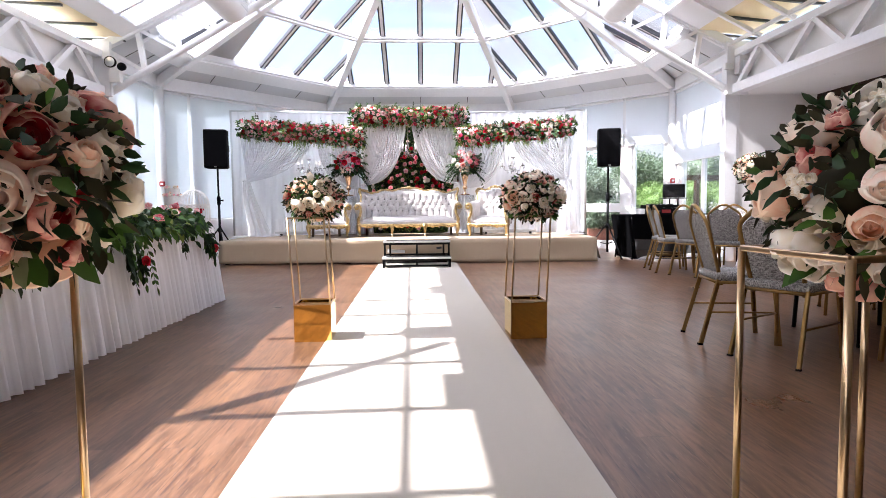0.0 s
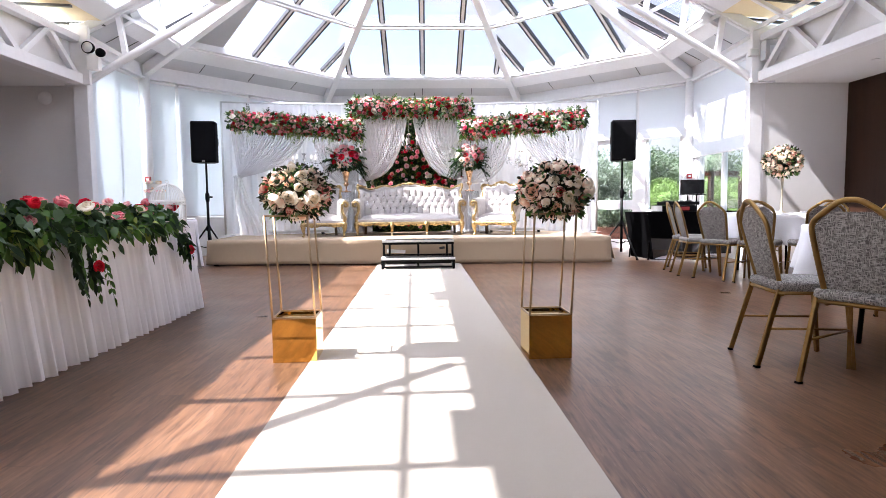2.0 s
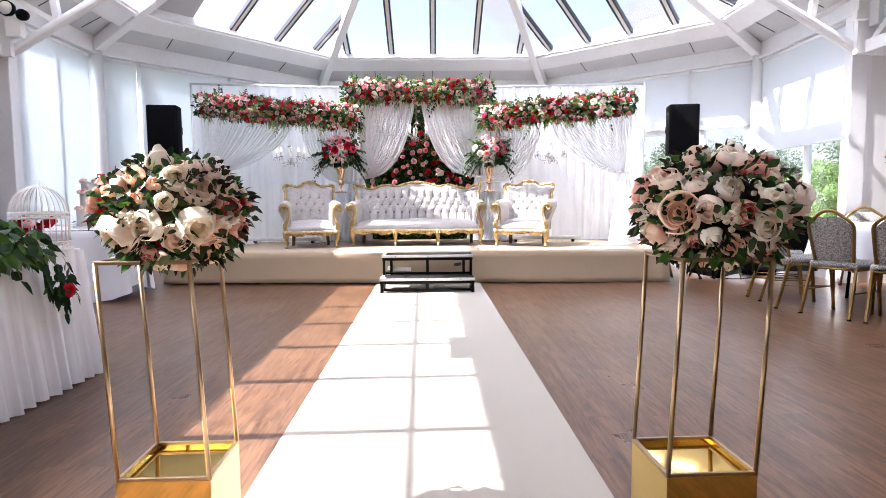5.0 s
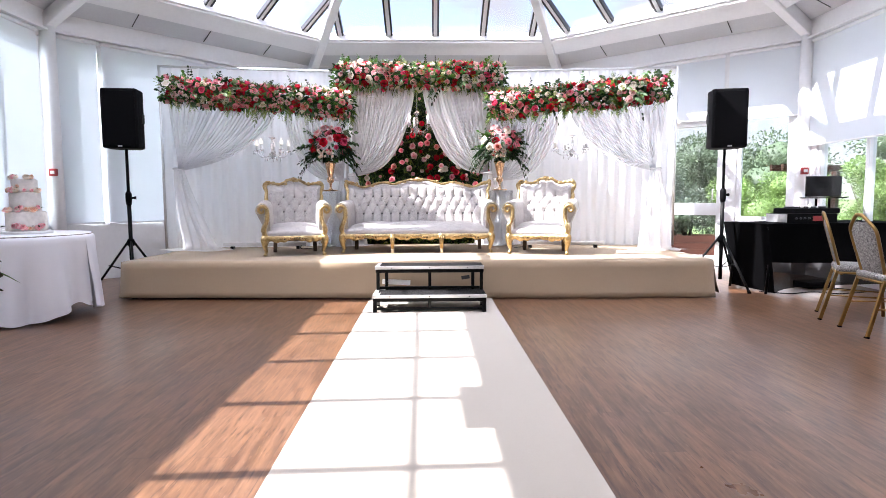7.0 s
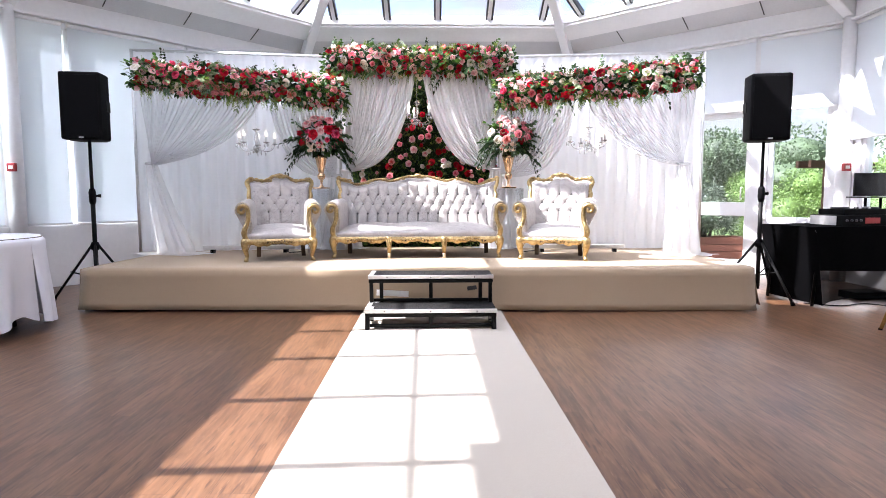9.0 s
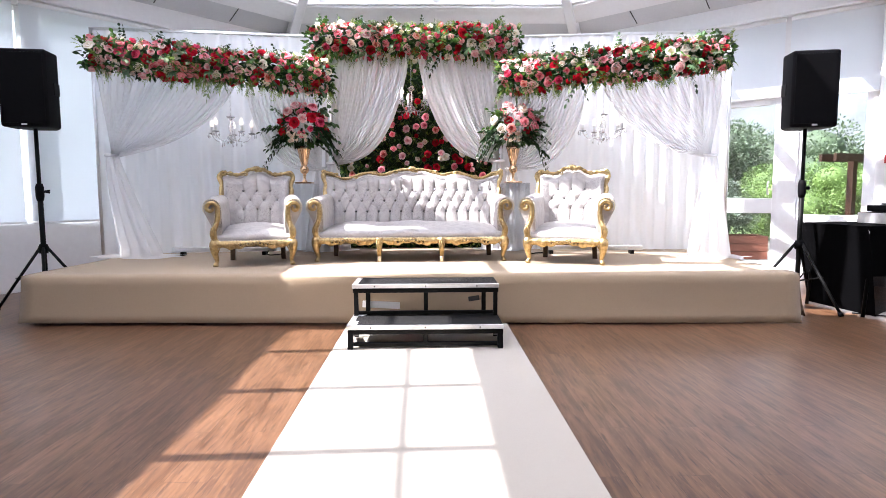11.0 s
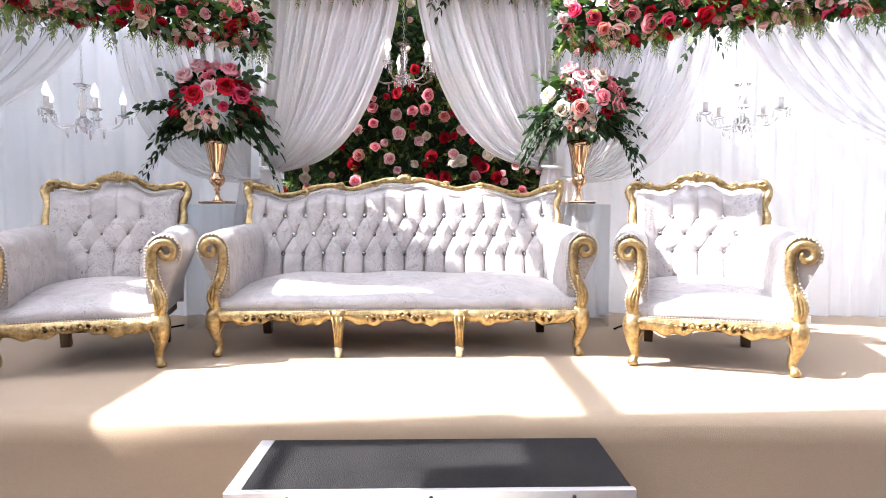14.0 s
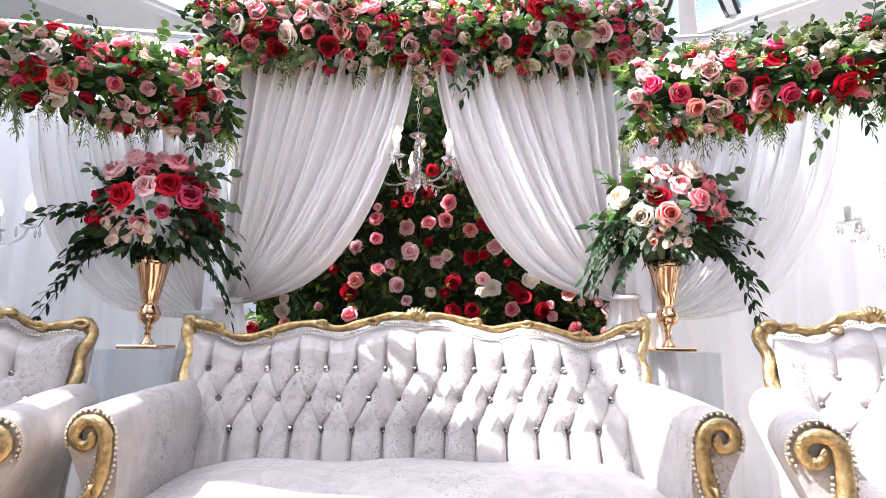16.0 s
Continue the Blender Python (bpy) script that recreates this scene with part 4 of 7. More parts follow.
class Leaves:
    """Many leaves gathered into one mesh, each a small folded blade."""

    def __init__(self, seed):
        self.v, self.f, self.i, self.rnd = [], [], [], random.Random(seed)

    def leaf(self, at, way, length, width, kind, fold=0.25, droop=0.3):
        rnd = self.rnd
        d = Vector(way).normalized()
        side = d.cross(Vector((rnd.uniform(-1, 1), rnd.uniform(-1, 1), rnd.uniform(-0.3, 1)))).normalized()
        nrm = side.cross(d)
        b = len(self.v)
        at = Vector(at)
        for s, w in ((0.0, 0.06), (0.35, 0.9), (0.7, 0.75), (1.0, 0.04)):
            c = at + d * length * s - Vector((0, 0, 1)) * droop * length * s * s
            self.v += [c - side * width * w * 0.5 + nrm * fold * width * w * 0.5, c, c + side * width * w * 0.5 + nrm * fold * width * w * 0.5]
        for r in range(3):
            q = b + r * 3
            self.f += [(q, q + 1, q + 4, q + 3), (q + 1, q + 2, q + 5, q + 4)]
            self.i += [kind, kind]

    def sprig(self, at, way, length, leaf, kind, count, wide=0.45, droop=0.5):
        """A stem with leaves on both sides, that bends down under its weight."""
        rnd = self.rnd
        at, d = Vector(at), Vector(way).normalized()
        side = d.cross(Vector((0.2, 0.3, 1))).normalized()
        pts = []
        for k in range(count + 1):
            s = k / count
            p = at + d * length * s - Vector((0, 0, 1)) * droop * length * s * s + side * 0.06 * length * math.sin(5 * s)
            pts.append(p)
        for a, c in zip(pts, pts[1:]):
            b = len(self.v)
            t = leaf * 0.035
            self.v += [a - side * t, a + side * t, c + side * t, c - side * t]
            self.f.append((b, b + 1, b + 2, b + 3))
            self.i.append(kind)
        for k, p in enumerate(pts[1:]):
            tang = (p - pts[k]).normalized()
            for sg in ((-1, 1) if k < count - 1 else (0,)):
                w = tang * 0.7 + side * sg * 0.8 + Vector((0, 0, rnd.uniform(-0.3, 0.3)))
                self.leaf(p, w, leaf * rnd.uniform(0.7, 1.1), leaf * wide, kind)

    def link(self, name, parent, label=""):
        ob = mesh_ob(name, self.v, self.f, LEAF, parent, label, index=self.i)
        return tagged(ob, kind="stuff")


def scatter_dir(rnd):
    while True:
        v = Vector((rnd.uniform(-1, 1), rnd.uniform(-1, 1), rnd.uniform(-1, 1)))
        if 0.05 < v.length < 1:
            return v.normalized()


def fronds(lv, rnd, p, way, length):
    """A small tuft of fine fern."""
    for _ in range(3):
        lv.sprig(p, Vector(way) + scatter_dir(rnd) * 0.5, length * rnd.uniform(0.7, 1.1), length * 0.20, rnd.choice((2, 2, 2, 1)), 9, 0.26, 0.22)


def eucalyptus(lv, rnd, p, way, length, leaf, kind=None):
    lv.sprig(p, Vector(way) + scatter_dir(rnd) * 0.3, length, leaf, rnd.choice((3, 1, 5)) if kind is None else kind, 4, 0.72, 0.12)


def garland(a, b, radius, count, seed, label, weights, ends=(1.0, 1.0)):
    """A thick swag of roses and greenery hung between two points on a pole."""
    rnd = random.Random(seed)
    a, b = Vector(a), Vector(b)
    g = empty("flower_garland", label, "flower garland", "flower garlands over the stage", Matrix.Translation((a + b) / 2))
    a, b = a - (a + b) / 2, b - (a + b) / 2
    d = (b - a).normalized()
    length = (b - a).length
    up = (Vector((0, 0, 1)) - d * d.z).normalized()
    fwd = d.cross(up)
    if fwd.y > 0:
        fwd = -fwd

    def thick(s):
        s = min(1.0, max(0.0, s))
        return radius * (ends[0] + (ends[1] - ends[0]) * s) * (1 + 0.09 * math.sin(s * 11 + seed))
    bm = bmesh.new()
    tube(bm, [a, b], 0.016, 8)
    part("pole", bm, WHITE, g)
    n = 26
    bm = bmesh.new()
    tube(bm, [a.lerp(b, i / n) for i in range(n + 1)], [thick(i / n) * 0.36 for i in range(n + 1)], 12)
    part("foliage_core", bm, LEAF[0], g)
    kinds = [k for k, w in weights for _ in range(w)]
    placed = []
    tries = 0
    while len(placed) < count and tries < 14000:
        tries += 1
        s, ang = rnd.uniform(-0.01, 1.01), rnd.uniform(-2.0, 2.0)
        out = fwd * math.cos(ang) * 0.85 + up * math.sin(ang)
        p = a.lerp(b, s) + out * thick(s) * rnd.uniform(0.80, 1.06)
        size = rnd.choice((0.030, 0.036, 0.040, 0.043, 0.047))
        if any((p - q).length < (size + z) * 0.95 for q, z in placed):
            continue
        placed.append((p, size))
        way = out + d * rnd.uniform(-0.5, 0.5) + up * rnd.uniform(-0.3, 0.3)
        bloom("rose", rnd.choice(ROSES[rnd.choice(kinds)]), g, p - out * size * 0.6, way, size * 1.08, rnd)
    lv = Leaves(seed)
    for _ in range(int(2300 * length / 2.0)):
        s, ang = rnd.uniform(-0.04, 1.04), rnd.uniform(0, 2 * math.pi)
        out = fwd * math.cos(ang) + up * math.sin(ang)
        p = a.lerp(b, s) + out * thick(s) * rnd.uniform(0.42, 0.94)
        way = out * rnd.uniform(0.3, 1.0) + d * rnd.uniform(-1, 1) + scatter_dir(rnd) * 0.6
        lv.leaf(p, way, rnd.uniform(0.045, 0.075), rnd.uniform(0.024, 0.040), rnd.choice((0, 0, 0, 1, 1, 1, 3)), droop=0.1)
    for _ in range(int(170 * length / 2.0)):
        s, ang = rnd.uniform(-0.03, 1.03), rnd.choice((rnd.uniform(0.9, 2.3), rnd.uniform(-2.3, -0.9), rnd.uniform(-1, 1)))
        out = fwd * math.cos(ang) * 0.8 + up * math.sin(ang)
        fronds(lv, rnd, a.lerp(b, s) + out * thick(s) * 0.78, out + d * rnd.uniform(-0.6, 0.6), rnd.uniform(0.08, 0.135))
    for _ in range(int(40 * length / 2.0)):
        s, ang = rnd.uniform(0.0, 1.0), rnd.uniform(-1.0, 2.2)
        out = fwd * math.cos(ang) + up * math.sin(ang)
        eucalyptus(lv, rnd, a.lerp(b, s) + out * thick(s) * 0.8, out * 0.8 + d * rnd.uniform(-1, 1), rnd.uniform(0.08, 0.14), rnd.uniform(0.042, 0.062))
    for _ in range(int(3 * length / 2.0)):
        p = a.lerp(b, rnd.uniform(0.0, 1.0)) - up * radius * 0.85 + fwd * radius * 0.4
        lv.sprig(p, -up + d * rnd.uniform(-0.7, 0.7), rnd.uniform(0.10, 0.20), 0.045, rnd.choice((0, 3, 5)), 5, 0.62, 0.25)
    for _ in range(int(7 * length / 2.0)):
        p = a.lerp(b, rnd.uniform(0.0, 1.0)) + up * radius * 0.85
        lv.sprig(p, up + d * rnd.uniform(-0.7, 0.7), rnd.uniform(0.09, 0.17), 0.048, rnd.choice((0, 3, 1)), 5, 0.62, 0.1)
    lv.link("foliage", g)
    return g


MIX = [("crimson", 5), ("red", 5), ("rose_pink", 6), ("deep_pink", 4), ("pale_pink", 7), ("blush", 3), ("ivory", 4), ("coral", 1)]
garland((-2.87, 10.715, 2.31), (-0.90, 11.42, 2.235), 0.158, 285, 11, "rose garland in pink, red and ivory with ferns", MIX, (0.95, 1.06))
garland((-1.02, 11.62, 2.64), (1.08, 11.62, 2.64), 0.168, 265, 12, "raised rose garland in pink, red and ivory above the sofa", MIX)
garland((1.00, 11.44, 2.24), (2.92, 10.72, 2.31), 0.158, 285, 13, "rose garland with pale and deep pink blooms and ferns",
        [("crimson", 4), ("red", 4), ("rose_pink", 4), ("deep_pink", 3), ("pale_pink", 8), ("blush", 3), ("ivory", 5), ("coral", 1)], (1.08, 0.97))


def flower_wall():
    rnd = random.Random(21)
    w = empty("flower_wall", "dark green flower wall set with pink, red and ivory roses", "flower wall", m=pose(0.05, 12.12, STAGE_TOP))
    bm = bmesh.new()
    box(bm, -0.95, 0.95, 0.0, 0.05, 0.0, 2.35)
    part("backing", bm, LEAF[0], w, smooth=False)
    placed = []
    tries = 0
    while len(placed) < 300 and tries < 22000:
        tries += 1
        x, z = rnd.uniform(-0.93, 0.93), rnd.uniform(0.1, 2.3)
        if any(math.hypot(x - a, z - c) < 0.060 for a, c in placed):
            continue
        placed.append((x, z))
        k = rnd.choice(["crimson"] * 4 + ["red"] * 2 + ["rose_pink"] * 5 + ["coral"] * 2 + ["pale_pink"] * 5 + ["ivory"] + ["blush"])
        bloom("rose", rnd.choice(ROSES[k]), w, (x, -0.10 - rnd.random() * 0.03, z), (rnd.uniform(-0.5, 0.5), -1, rnd.uniform(-0.3, 0.5)), rnd.uniform(0.030, 0.044), rnd)
    lv = Leaves(22)
    for _ in range(5600):
        p = (rnd.uniform(-0.96, 0.96), rnd.uniform(-0.10, 0.0), rnd.uniform(0.0, 2.36))
        lv.leaf(p, (rnd.uniform(-1, 1), rnd.uniform(-1, -0.2), rnd.uniform(-1, 1)), rnd.uniform(0.035, 0.065), rnd.uniform(0.018, 0.034), rnd.choice((0, 1, 1, 1, 3, 2, 1)), droop=0.2)
    for _ in range(300):
        p = (rnd.uniform(-0.96, 0.96), -0.08, rnd.uniform(0.0, 2.36))
        fronds(lv, rnd, p, (rnd.uniform(-1, 1), rnd.uniform(-0.8, -0.3), rnd.uniform(-1, 1)), 0.09)
    lv.link("foliage", w)


flower_wall()


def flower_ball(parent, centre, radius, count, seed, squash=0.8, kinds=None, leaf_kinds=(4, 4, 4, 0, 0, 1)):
    """A ball of artificial peonies with leaves between them."""
    rnd = random.Random(seed)
    centre = Vector(centre)
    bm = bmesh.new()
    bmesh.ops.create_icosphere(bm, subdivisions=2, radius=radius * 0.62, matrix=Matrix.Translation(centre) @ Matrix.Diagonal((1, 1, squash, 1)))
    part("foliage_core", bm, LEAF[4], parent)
    placed, tries = [], 0
    kinds = kinds or ["blush"] * 8 + ["ivory"] * 8 + ["peach"] * 5 + ["dusky"] * 5
    while len(placed) < count and tries < 5000:
        tries += 1
        w = scatter_dir(rnd)
        size = rnd.choice((0.13, 0.17, 0.20, 0.23, 0.26)) * radius
        p = Vector((w.x, w.y, w.z * squash)) * radius * rnd.uniform(0.82, 1.0)
        if any((p - q).length < (size + z) * 0.92 for q, z in placed):
            continue
        placed.append((p, size))
        bloom("peony", rnd.choice(PEONIES[rnd.choice(kinds)]), parent, centre + p - w * size * 0.75, w + scatter_dir(rnd) * 0.45, size * 1.08, rnd)
    lv = Leaves(seed + 1)
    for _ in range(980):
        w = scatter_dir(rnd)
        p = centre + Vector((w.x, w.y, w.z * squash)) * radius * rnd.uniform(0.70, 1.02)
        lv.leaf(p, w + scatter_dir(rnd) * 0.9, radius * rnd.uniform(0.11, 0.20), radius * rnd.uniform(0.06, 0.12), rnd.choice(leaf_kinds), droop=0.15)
    # clusters of small cream florets between the peonies
    for _ in range(9):
        w = scatter_dir(rnd)
        hub = Vector((w.x, w.y, w.z * squash)) * radius * 0.93
        k = rnd.choice(("ivory", "peach", "ivory"))
        for _ in range(9):
            o = scatter_dir(rnd)
            bloom("floret", PEONIES[k][3], parent, centre + hub + (o - w * o.dot(w)) * radius * rnd.uniform(0.02, 0.15), w + o * 0.4, radius * rnd.uniform(0.045, 0.065), rnd)
    for _ in range(9):
        a = rnd.uniform(0, 2 * math.pi)
        w = Vector((math.cos(a), math.sin(a), -0.45))
        lv.leaf(centre + Vector((w.x * 0.6, w.y * 0.6, -0.72 * squash)) * radius, w + scatter_dir(rnd) * 0.4, radius * 0.27, radius * 0.15, rnd.choice((1, 1, 5)), droop=0.2)
    for _ in range(10):
        w = scatter_dir(rnd)
        p = centre + Vector((w.x, w.y, w.z * squash)) * radius * 0.8
        lv.sprig(p, w + scatter_dir(rnd) * 0.5, radius * 0.22, radius * 0.12, rnd.choice((4, 1, 1)), 6, 0.4, 0.2)
    lv.link("foliage", parent)


def flower_stand(x, y, turn, seed, lean=0.0, drop=0.0, sway=0.0, ball=0.207, top=0.822, box_h=0.252):
    """A gold mirrored box with a frame of four thin rods that carries a ball of peonies."""
    s = empty("flower_stand", "gold mirror box stand with thin rods carrying a blush peony ball", "flower stand", "flower stands along the aisle", pose(x, y, 0, 0, 0, turn))
    h = 0.124
    bm = bmesh.new()
    t = 0.004
    for x0, x1, y0, y1 in ((-h, h, -h, -h + t), (-h, h, h - t, h), (-h, -h + t, -h + t, h - t), (h - t, h, -h + t, h - t)):
        box(bm, x0, x1, y0, y1, 0.002, box_h)
    part("mirror_box", bm, GOLDMIRROR, s, "gold mirror acrylic box", smooth=False)
    bm = bmesh.new()
    box(bm, -h + t, h - t, -h + t, h - t, box_h - 0.014, box_h - 0.009)
    part("box_lid", bm, GOLDMIRROR, s, smooth=False)
    for z in (box_h + 0.006, top):
        for k in range(4):
            c, d = math.cos(k * math.pi / 2), math.sin(k * math.pi / 2)
            p = Vector((c - d, d + c, 0)) * (h - 0.004)
            q = Vector((-c - d, -d + c, 0)) * (h - 0.004)
            bm = bmesh.new()
            up_ = Vector((sway if z == top else 0.0, 0, z))
            beam(bm, p + up_, q + up_, 0.010, 0.010, bevel=0.002)
            part("frame_bar", bm, GOLDROD, s, smooth=False)
    for sx in (-1, 1):
        for sy in (-1, 1):
            bm = bmesh.new()
            tube(bm, [(sx * (h - 0.004), sy * (h - 0.004), box_h), (sx * (h - 0.004) + sway, sy * (h - 0.004), top)], 0.0065, 10)
            part("rod", bm, GOLDROD, s)
    flower_ball(s, (lean, 0, top + 0.130 - drop), ball, 105, seed, 0.77)
    return s


flower_stand(-0.503, 4.27, 1.5, 31, 0.016, sway=-0.03, ball=0.200, top=0.838)
flower_stand(0.96, 4.25, 2, 32, 0.05, sway=0.028, ball=0.213, top=0.834)
flower_stand(-0.44, 1.05, 1, 33, 0.05)
flower_stand(0.93, 1.09, 4, 34, 0.07, 0.03)


# ---- gilt sofa and armchairs ----
BUTTON = surface("faceted_glass_button", (0.55, 0.54, 0.55), 0.10, metal=0.9, vary=0.4, grain=200)


crest = np.array(smooth_line([(0.0, 0.876), (0.11, 0.884), (0.23, 0.858), (0.34, 0.830), (0.465, 0.852), (0.58, 0.836), (0.76, 0.792), (0.90, 0.836), (1.0, 0.856)], 60))
CREST_U, CREST_Z = crest[:, 0], crest[:, 1]


def gilt_seat(name, label, group, half, m, buttons):
    """A carved gilt seat with a buttoned back: half is half the width between its front feet."""
    s = empty(name, label, "sofa" if half > 0.6 else "armchair", group, m)
    arm_x = half + 0.035
    back_y, seat_z, arm_z = 0.60, 0.305, 0.60
    corner, middle = (0.845, 0.876) if half > 0.6 else (0.825, 0.870)

    def top_line(u):
        """Height of the back's upper edge, u from -1 to 1."""
        a = abs(u)
        if half > 0.6:
            return float(np.interp(a, CREST_U, CREST_Z))
        return corner + (middle - corner) * (0.5 + 0.5 * math.cos(math.pi * min(1, a * 1.15))) + 0.018 * math.sin(a * 9.5) * (1 - 0.4 * a) + 0.03 * max(0, a - 0.82) * 3

    # buttoned back
    rows, dx, z_low, dz, shift, reach_x = buttons
    z_top_row = z_low + dz * (rows - 1)

    def puff(x, z):
        """Depth of the padding: deep pits at the buttons, sharp pleats up and down from them, soft diagonals between."""
        fade_x = max(0.0, min(1.0, (reach_x + 0.05 - abs(x)) / 0.05))
        return 1 - (1 - padding(x - shift * dx, z)) * fade_x

    pull = 1.0 if half > 0.6 else 0.4

    def padding(x, z):
        def pleat_depth(off, run, reach):
            fade = max(0.0, 1 - run / reach) ** 0.5
            return 1 - 0.62 * pull * fade * math.exp(-abs(off) / 0.0055) - 0.38 * math.exp(-math.hypot(off, run) / 0.026) - 0.10 * (1 - abs(math.sin(math.pi * off / dx)) ** 0.8)
        if z > z_top_row:
            sx = x / dx + (rows - 1) / 2
            return pleat_depth((sx - round(sx)) * dx, z - z_top_row, 0.13)
        if z < z_low:
            return pleat_depth((x / dx - round(x / dx)) * dx, z_low - z, 0.40)
        p = x / dx + (z - z_low) / (2 * dz)
        q = x / dx - (z - z_low) / (2 * dz)
        pn, qn = round(p), round(q)
        away = math.hypot(x - (pn + qn) / 2 * dx, z - z_low - (pn - qn) * dz)
        ep, eq = abs(p - pn) * dx, abs(q - qn) * dx
        return 1 - 0.07 * pull * math.exp(-ep / 0.006) - 0.30 * pull * math.exp(-eq / 0.006) * (0.55 + 0.45 * math.sin(pn * 2.1 + qn)) - 0.46 * math.exp(-away / 0.022) - 0.07 * (1 - (abs(math.sin(math.pi * p)) * abs(math.sin(math.pi * q))) ** 0.4)

    back_w = half if half > 0.6 else half - 0.022

    def back_pt(u, v):
        uu = 2 * u - 1
        flare = 1 + 0.055 * max(0, v - 0.35) / 0.65
        x = uu * back_w * flare
        z = seat_z - 0.02 + (top_line(uu) - 0.02 - seat_z) * v
        lean = back_y - 0.02 + 0.14 * v ** 1.3
        edge = min(1.0, (1 - abs(uu)) * 9, (1 - v) * 9)
        edge = max(edge, 0.0) ** 0.5
        wing = -0.07 * max(0, abs(uu) - 0.86) / 0.14 * (1 - v) if half > 0.6 else -0.05 * max(0, abs(uu) - 0.7) / 0.3
        return (x, lean + wing - (0.006 + 0.056 * puff(x, z)) * edge, z)
    nu = 540 if half > 0.6 else 230
    grid_ob("backrest", back_pt, nu, 150, VELVET, s, "crushed white velvet, deep buttoned")
    for r in range(rows):
        z = z_low + dz * r
        n = int(back_w / dx) + 1
        for k in range(-n - 1, n + 2):
            x = (k + (0.5 if r % 2 else 0) + shift) * dx
            if abs(x) < min(back_w * 0.97, reach_x + 0.01):
                v = (z - seat_z) / (corner - seat_z)
                y = back_y - 0.02 + 0.14 * max(v, 0) ** 1.3 - 0.030
                b = bmesh.new()
                bmesh.ops.create_icosphere(b, subdivisions=1, radius=0.0148, matrix=Matrix.Translation((x, y, z)) @ Matrix.Diagonal((1, 0.6, 1, 1)))
                part("button", b, BUTTON, s, smooth=False)
    # back shell
    grid_ob("back_shell", lambda u, v: ((2 * u - 1) * (back_w + 0.02) * (1 + 0.05 * v), back_y + 0.05 + 0.145 * v, seat_z - 0.1 + (top_line(2 * u - 1) - seat_z + 0.09) * v), 40, 8, VELVET, s, thick=0.02)
    # crest rail: gilt moulding along the upper edge and down the wings
    line = []
    for i in range(61):
        u = -1 + 2 * i / 60
        line.append((u * (back_w * 1.055 + 0.012), back_y + 0.115, top_line(u)))
    side = smooth_line([(-back_w - 0.012, back_y + 0.015, seat_z + 0.28), (-back_w - 0.034, back_y + 0.05, seat_z + 0.36), (-back_w - 0.022, back_y + 0.075, seat_z + 0.42),
                        (-back_w - 0.052, back_y + 0.10, seat_z + 0.49), line[0]], 14)
    full = [*side[:-1], *line, *[(-p[0], p[1], p[2]) for p in reversed(side[:-1])]]
    radii = [(0.0185 if 17 <= i < len(full) - 17 else 0.028) + 0.003 * math.sin(i * 1.3) for i in range(len(full))]
    bm = bmesh.new()
    tube(bm, full, radii, 10, 0.8)
    for sg in (-1, 1):
        # scrolled ears at the corners
        cx, cy, cz = sg * (back_w * 1.055 + 0.0), back_y + 0.10, corner + 0.01
        tube(bm, [(cx + sg * 0.020 * math.cos(a) * (1 - a / 9), cy, cz + 0.022 * math.sin(a) * (1 - a / 9)) for a in np.linspace(0, 6.5, 16)], np.linspace(0.017, 0.007, 16), 8)
    for u in np.linspace(-0.9, 0.9, 9 if half > 0.6 else 5):
        z = top_line(u)
        tube(bm, [(u * back_w * 1.06 + 0.05 * math.cos(a) , back_y + 0.085, z + 0.012 * math.sin(a * 2)) for a in np.linspace(-1.4, 1.4, 9)], [0.004, 0.007, 0.009, 0.011, 0.012, 0.011, 0.009, 0.007, 0.004], 6)
    part("crest_rail", bm, GILT, s, "carved gilt crest rail with worn gold")
    # shell ornament in the middle of the crest
    bm = bmesh.new()
    zt = top_line(0)
    for a in np.linspace(-1.1, 1.1, 7):
        tube(bm, [(0, back_y + 0.09, zt - 0.012), (0.028 * math.sin(a), back_y + 0.08, zt + 0.02 * math.cos(a)), (0.048 * math.sin(a), back_y + 0.085, zt + 0.042 * math.cos(a))], [0.009, 0.011, 0.006], 6)
    tube(bm, [(-0.10, back_y + 0.09, zt + 0.004), (-0.055, back_y + 0.075, zt + 0.012), (-0.03, back_y + 0.085, zt - 0.006)], [0.006, 0.014, 0.008], 6)
    tube(bm, [(0.10, back_y + 0.09, zt + 0.004), (0.055, back_y + 0.075, zt + 0.012), (0.03, back_y + 0.085, zt - 0.006)], [0.006, 0.014, 0.008], 6)
    part("crest_ornament", bm, GILT, s)
    # beading along the gilt edge of the back
    bm = bmesh.new()
    n = int(2.1 * half / 0.012)
    for i in range(n):
        u = -0.97 + 1.94 * i / (n - 1)
        b = (u * back_w * 1.045, back_y + 0.082, top_line(u) - 0.027)
        bmesh.ops.create_icosphere(bm, subdivisions=1, radius=0.0048, matrix=Matrix.Translation(b))
    tagged(part("beading", bm, SILVERWEAR, s), kind="stuff")

    # seat cushion
    def seat_pt(u, v):
        uu = 2 * u - 1
        x = uu * (half - 0.005) * (1 + 0.03 * (1 - v))
        bulge = (1 - abs(uu) ** 6)
        swell = 0.026 * (1 - (2 * v - 1) ** 2) + 0.014 * math.sin(u * math.pi * (3 if half > 0.6 else 1)) ** 2
        run = v * 0.76
        if run < 0.11:
            a = run / 0.11 * math.pi / 2
            return (x, 0.02 - 0.03 * math.sin(2 * a) + 0.06 * (1 - math.cos(a)), seat_z - 0.105 + 0.085 * math.sin(a) + 0.5 * swell * bulge)
        t = (run - 0.11) / 0.65
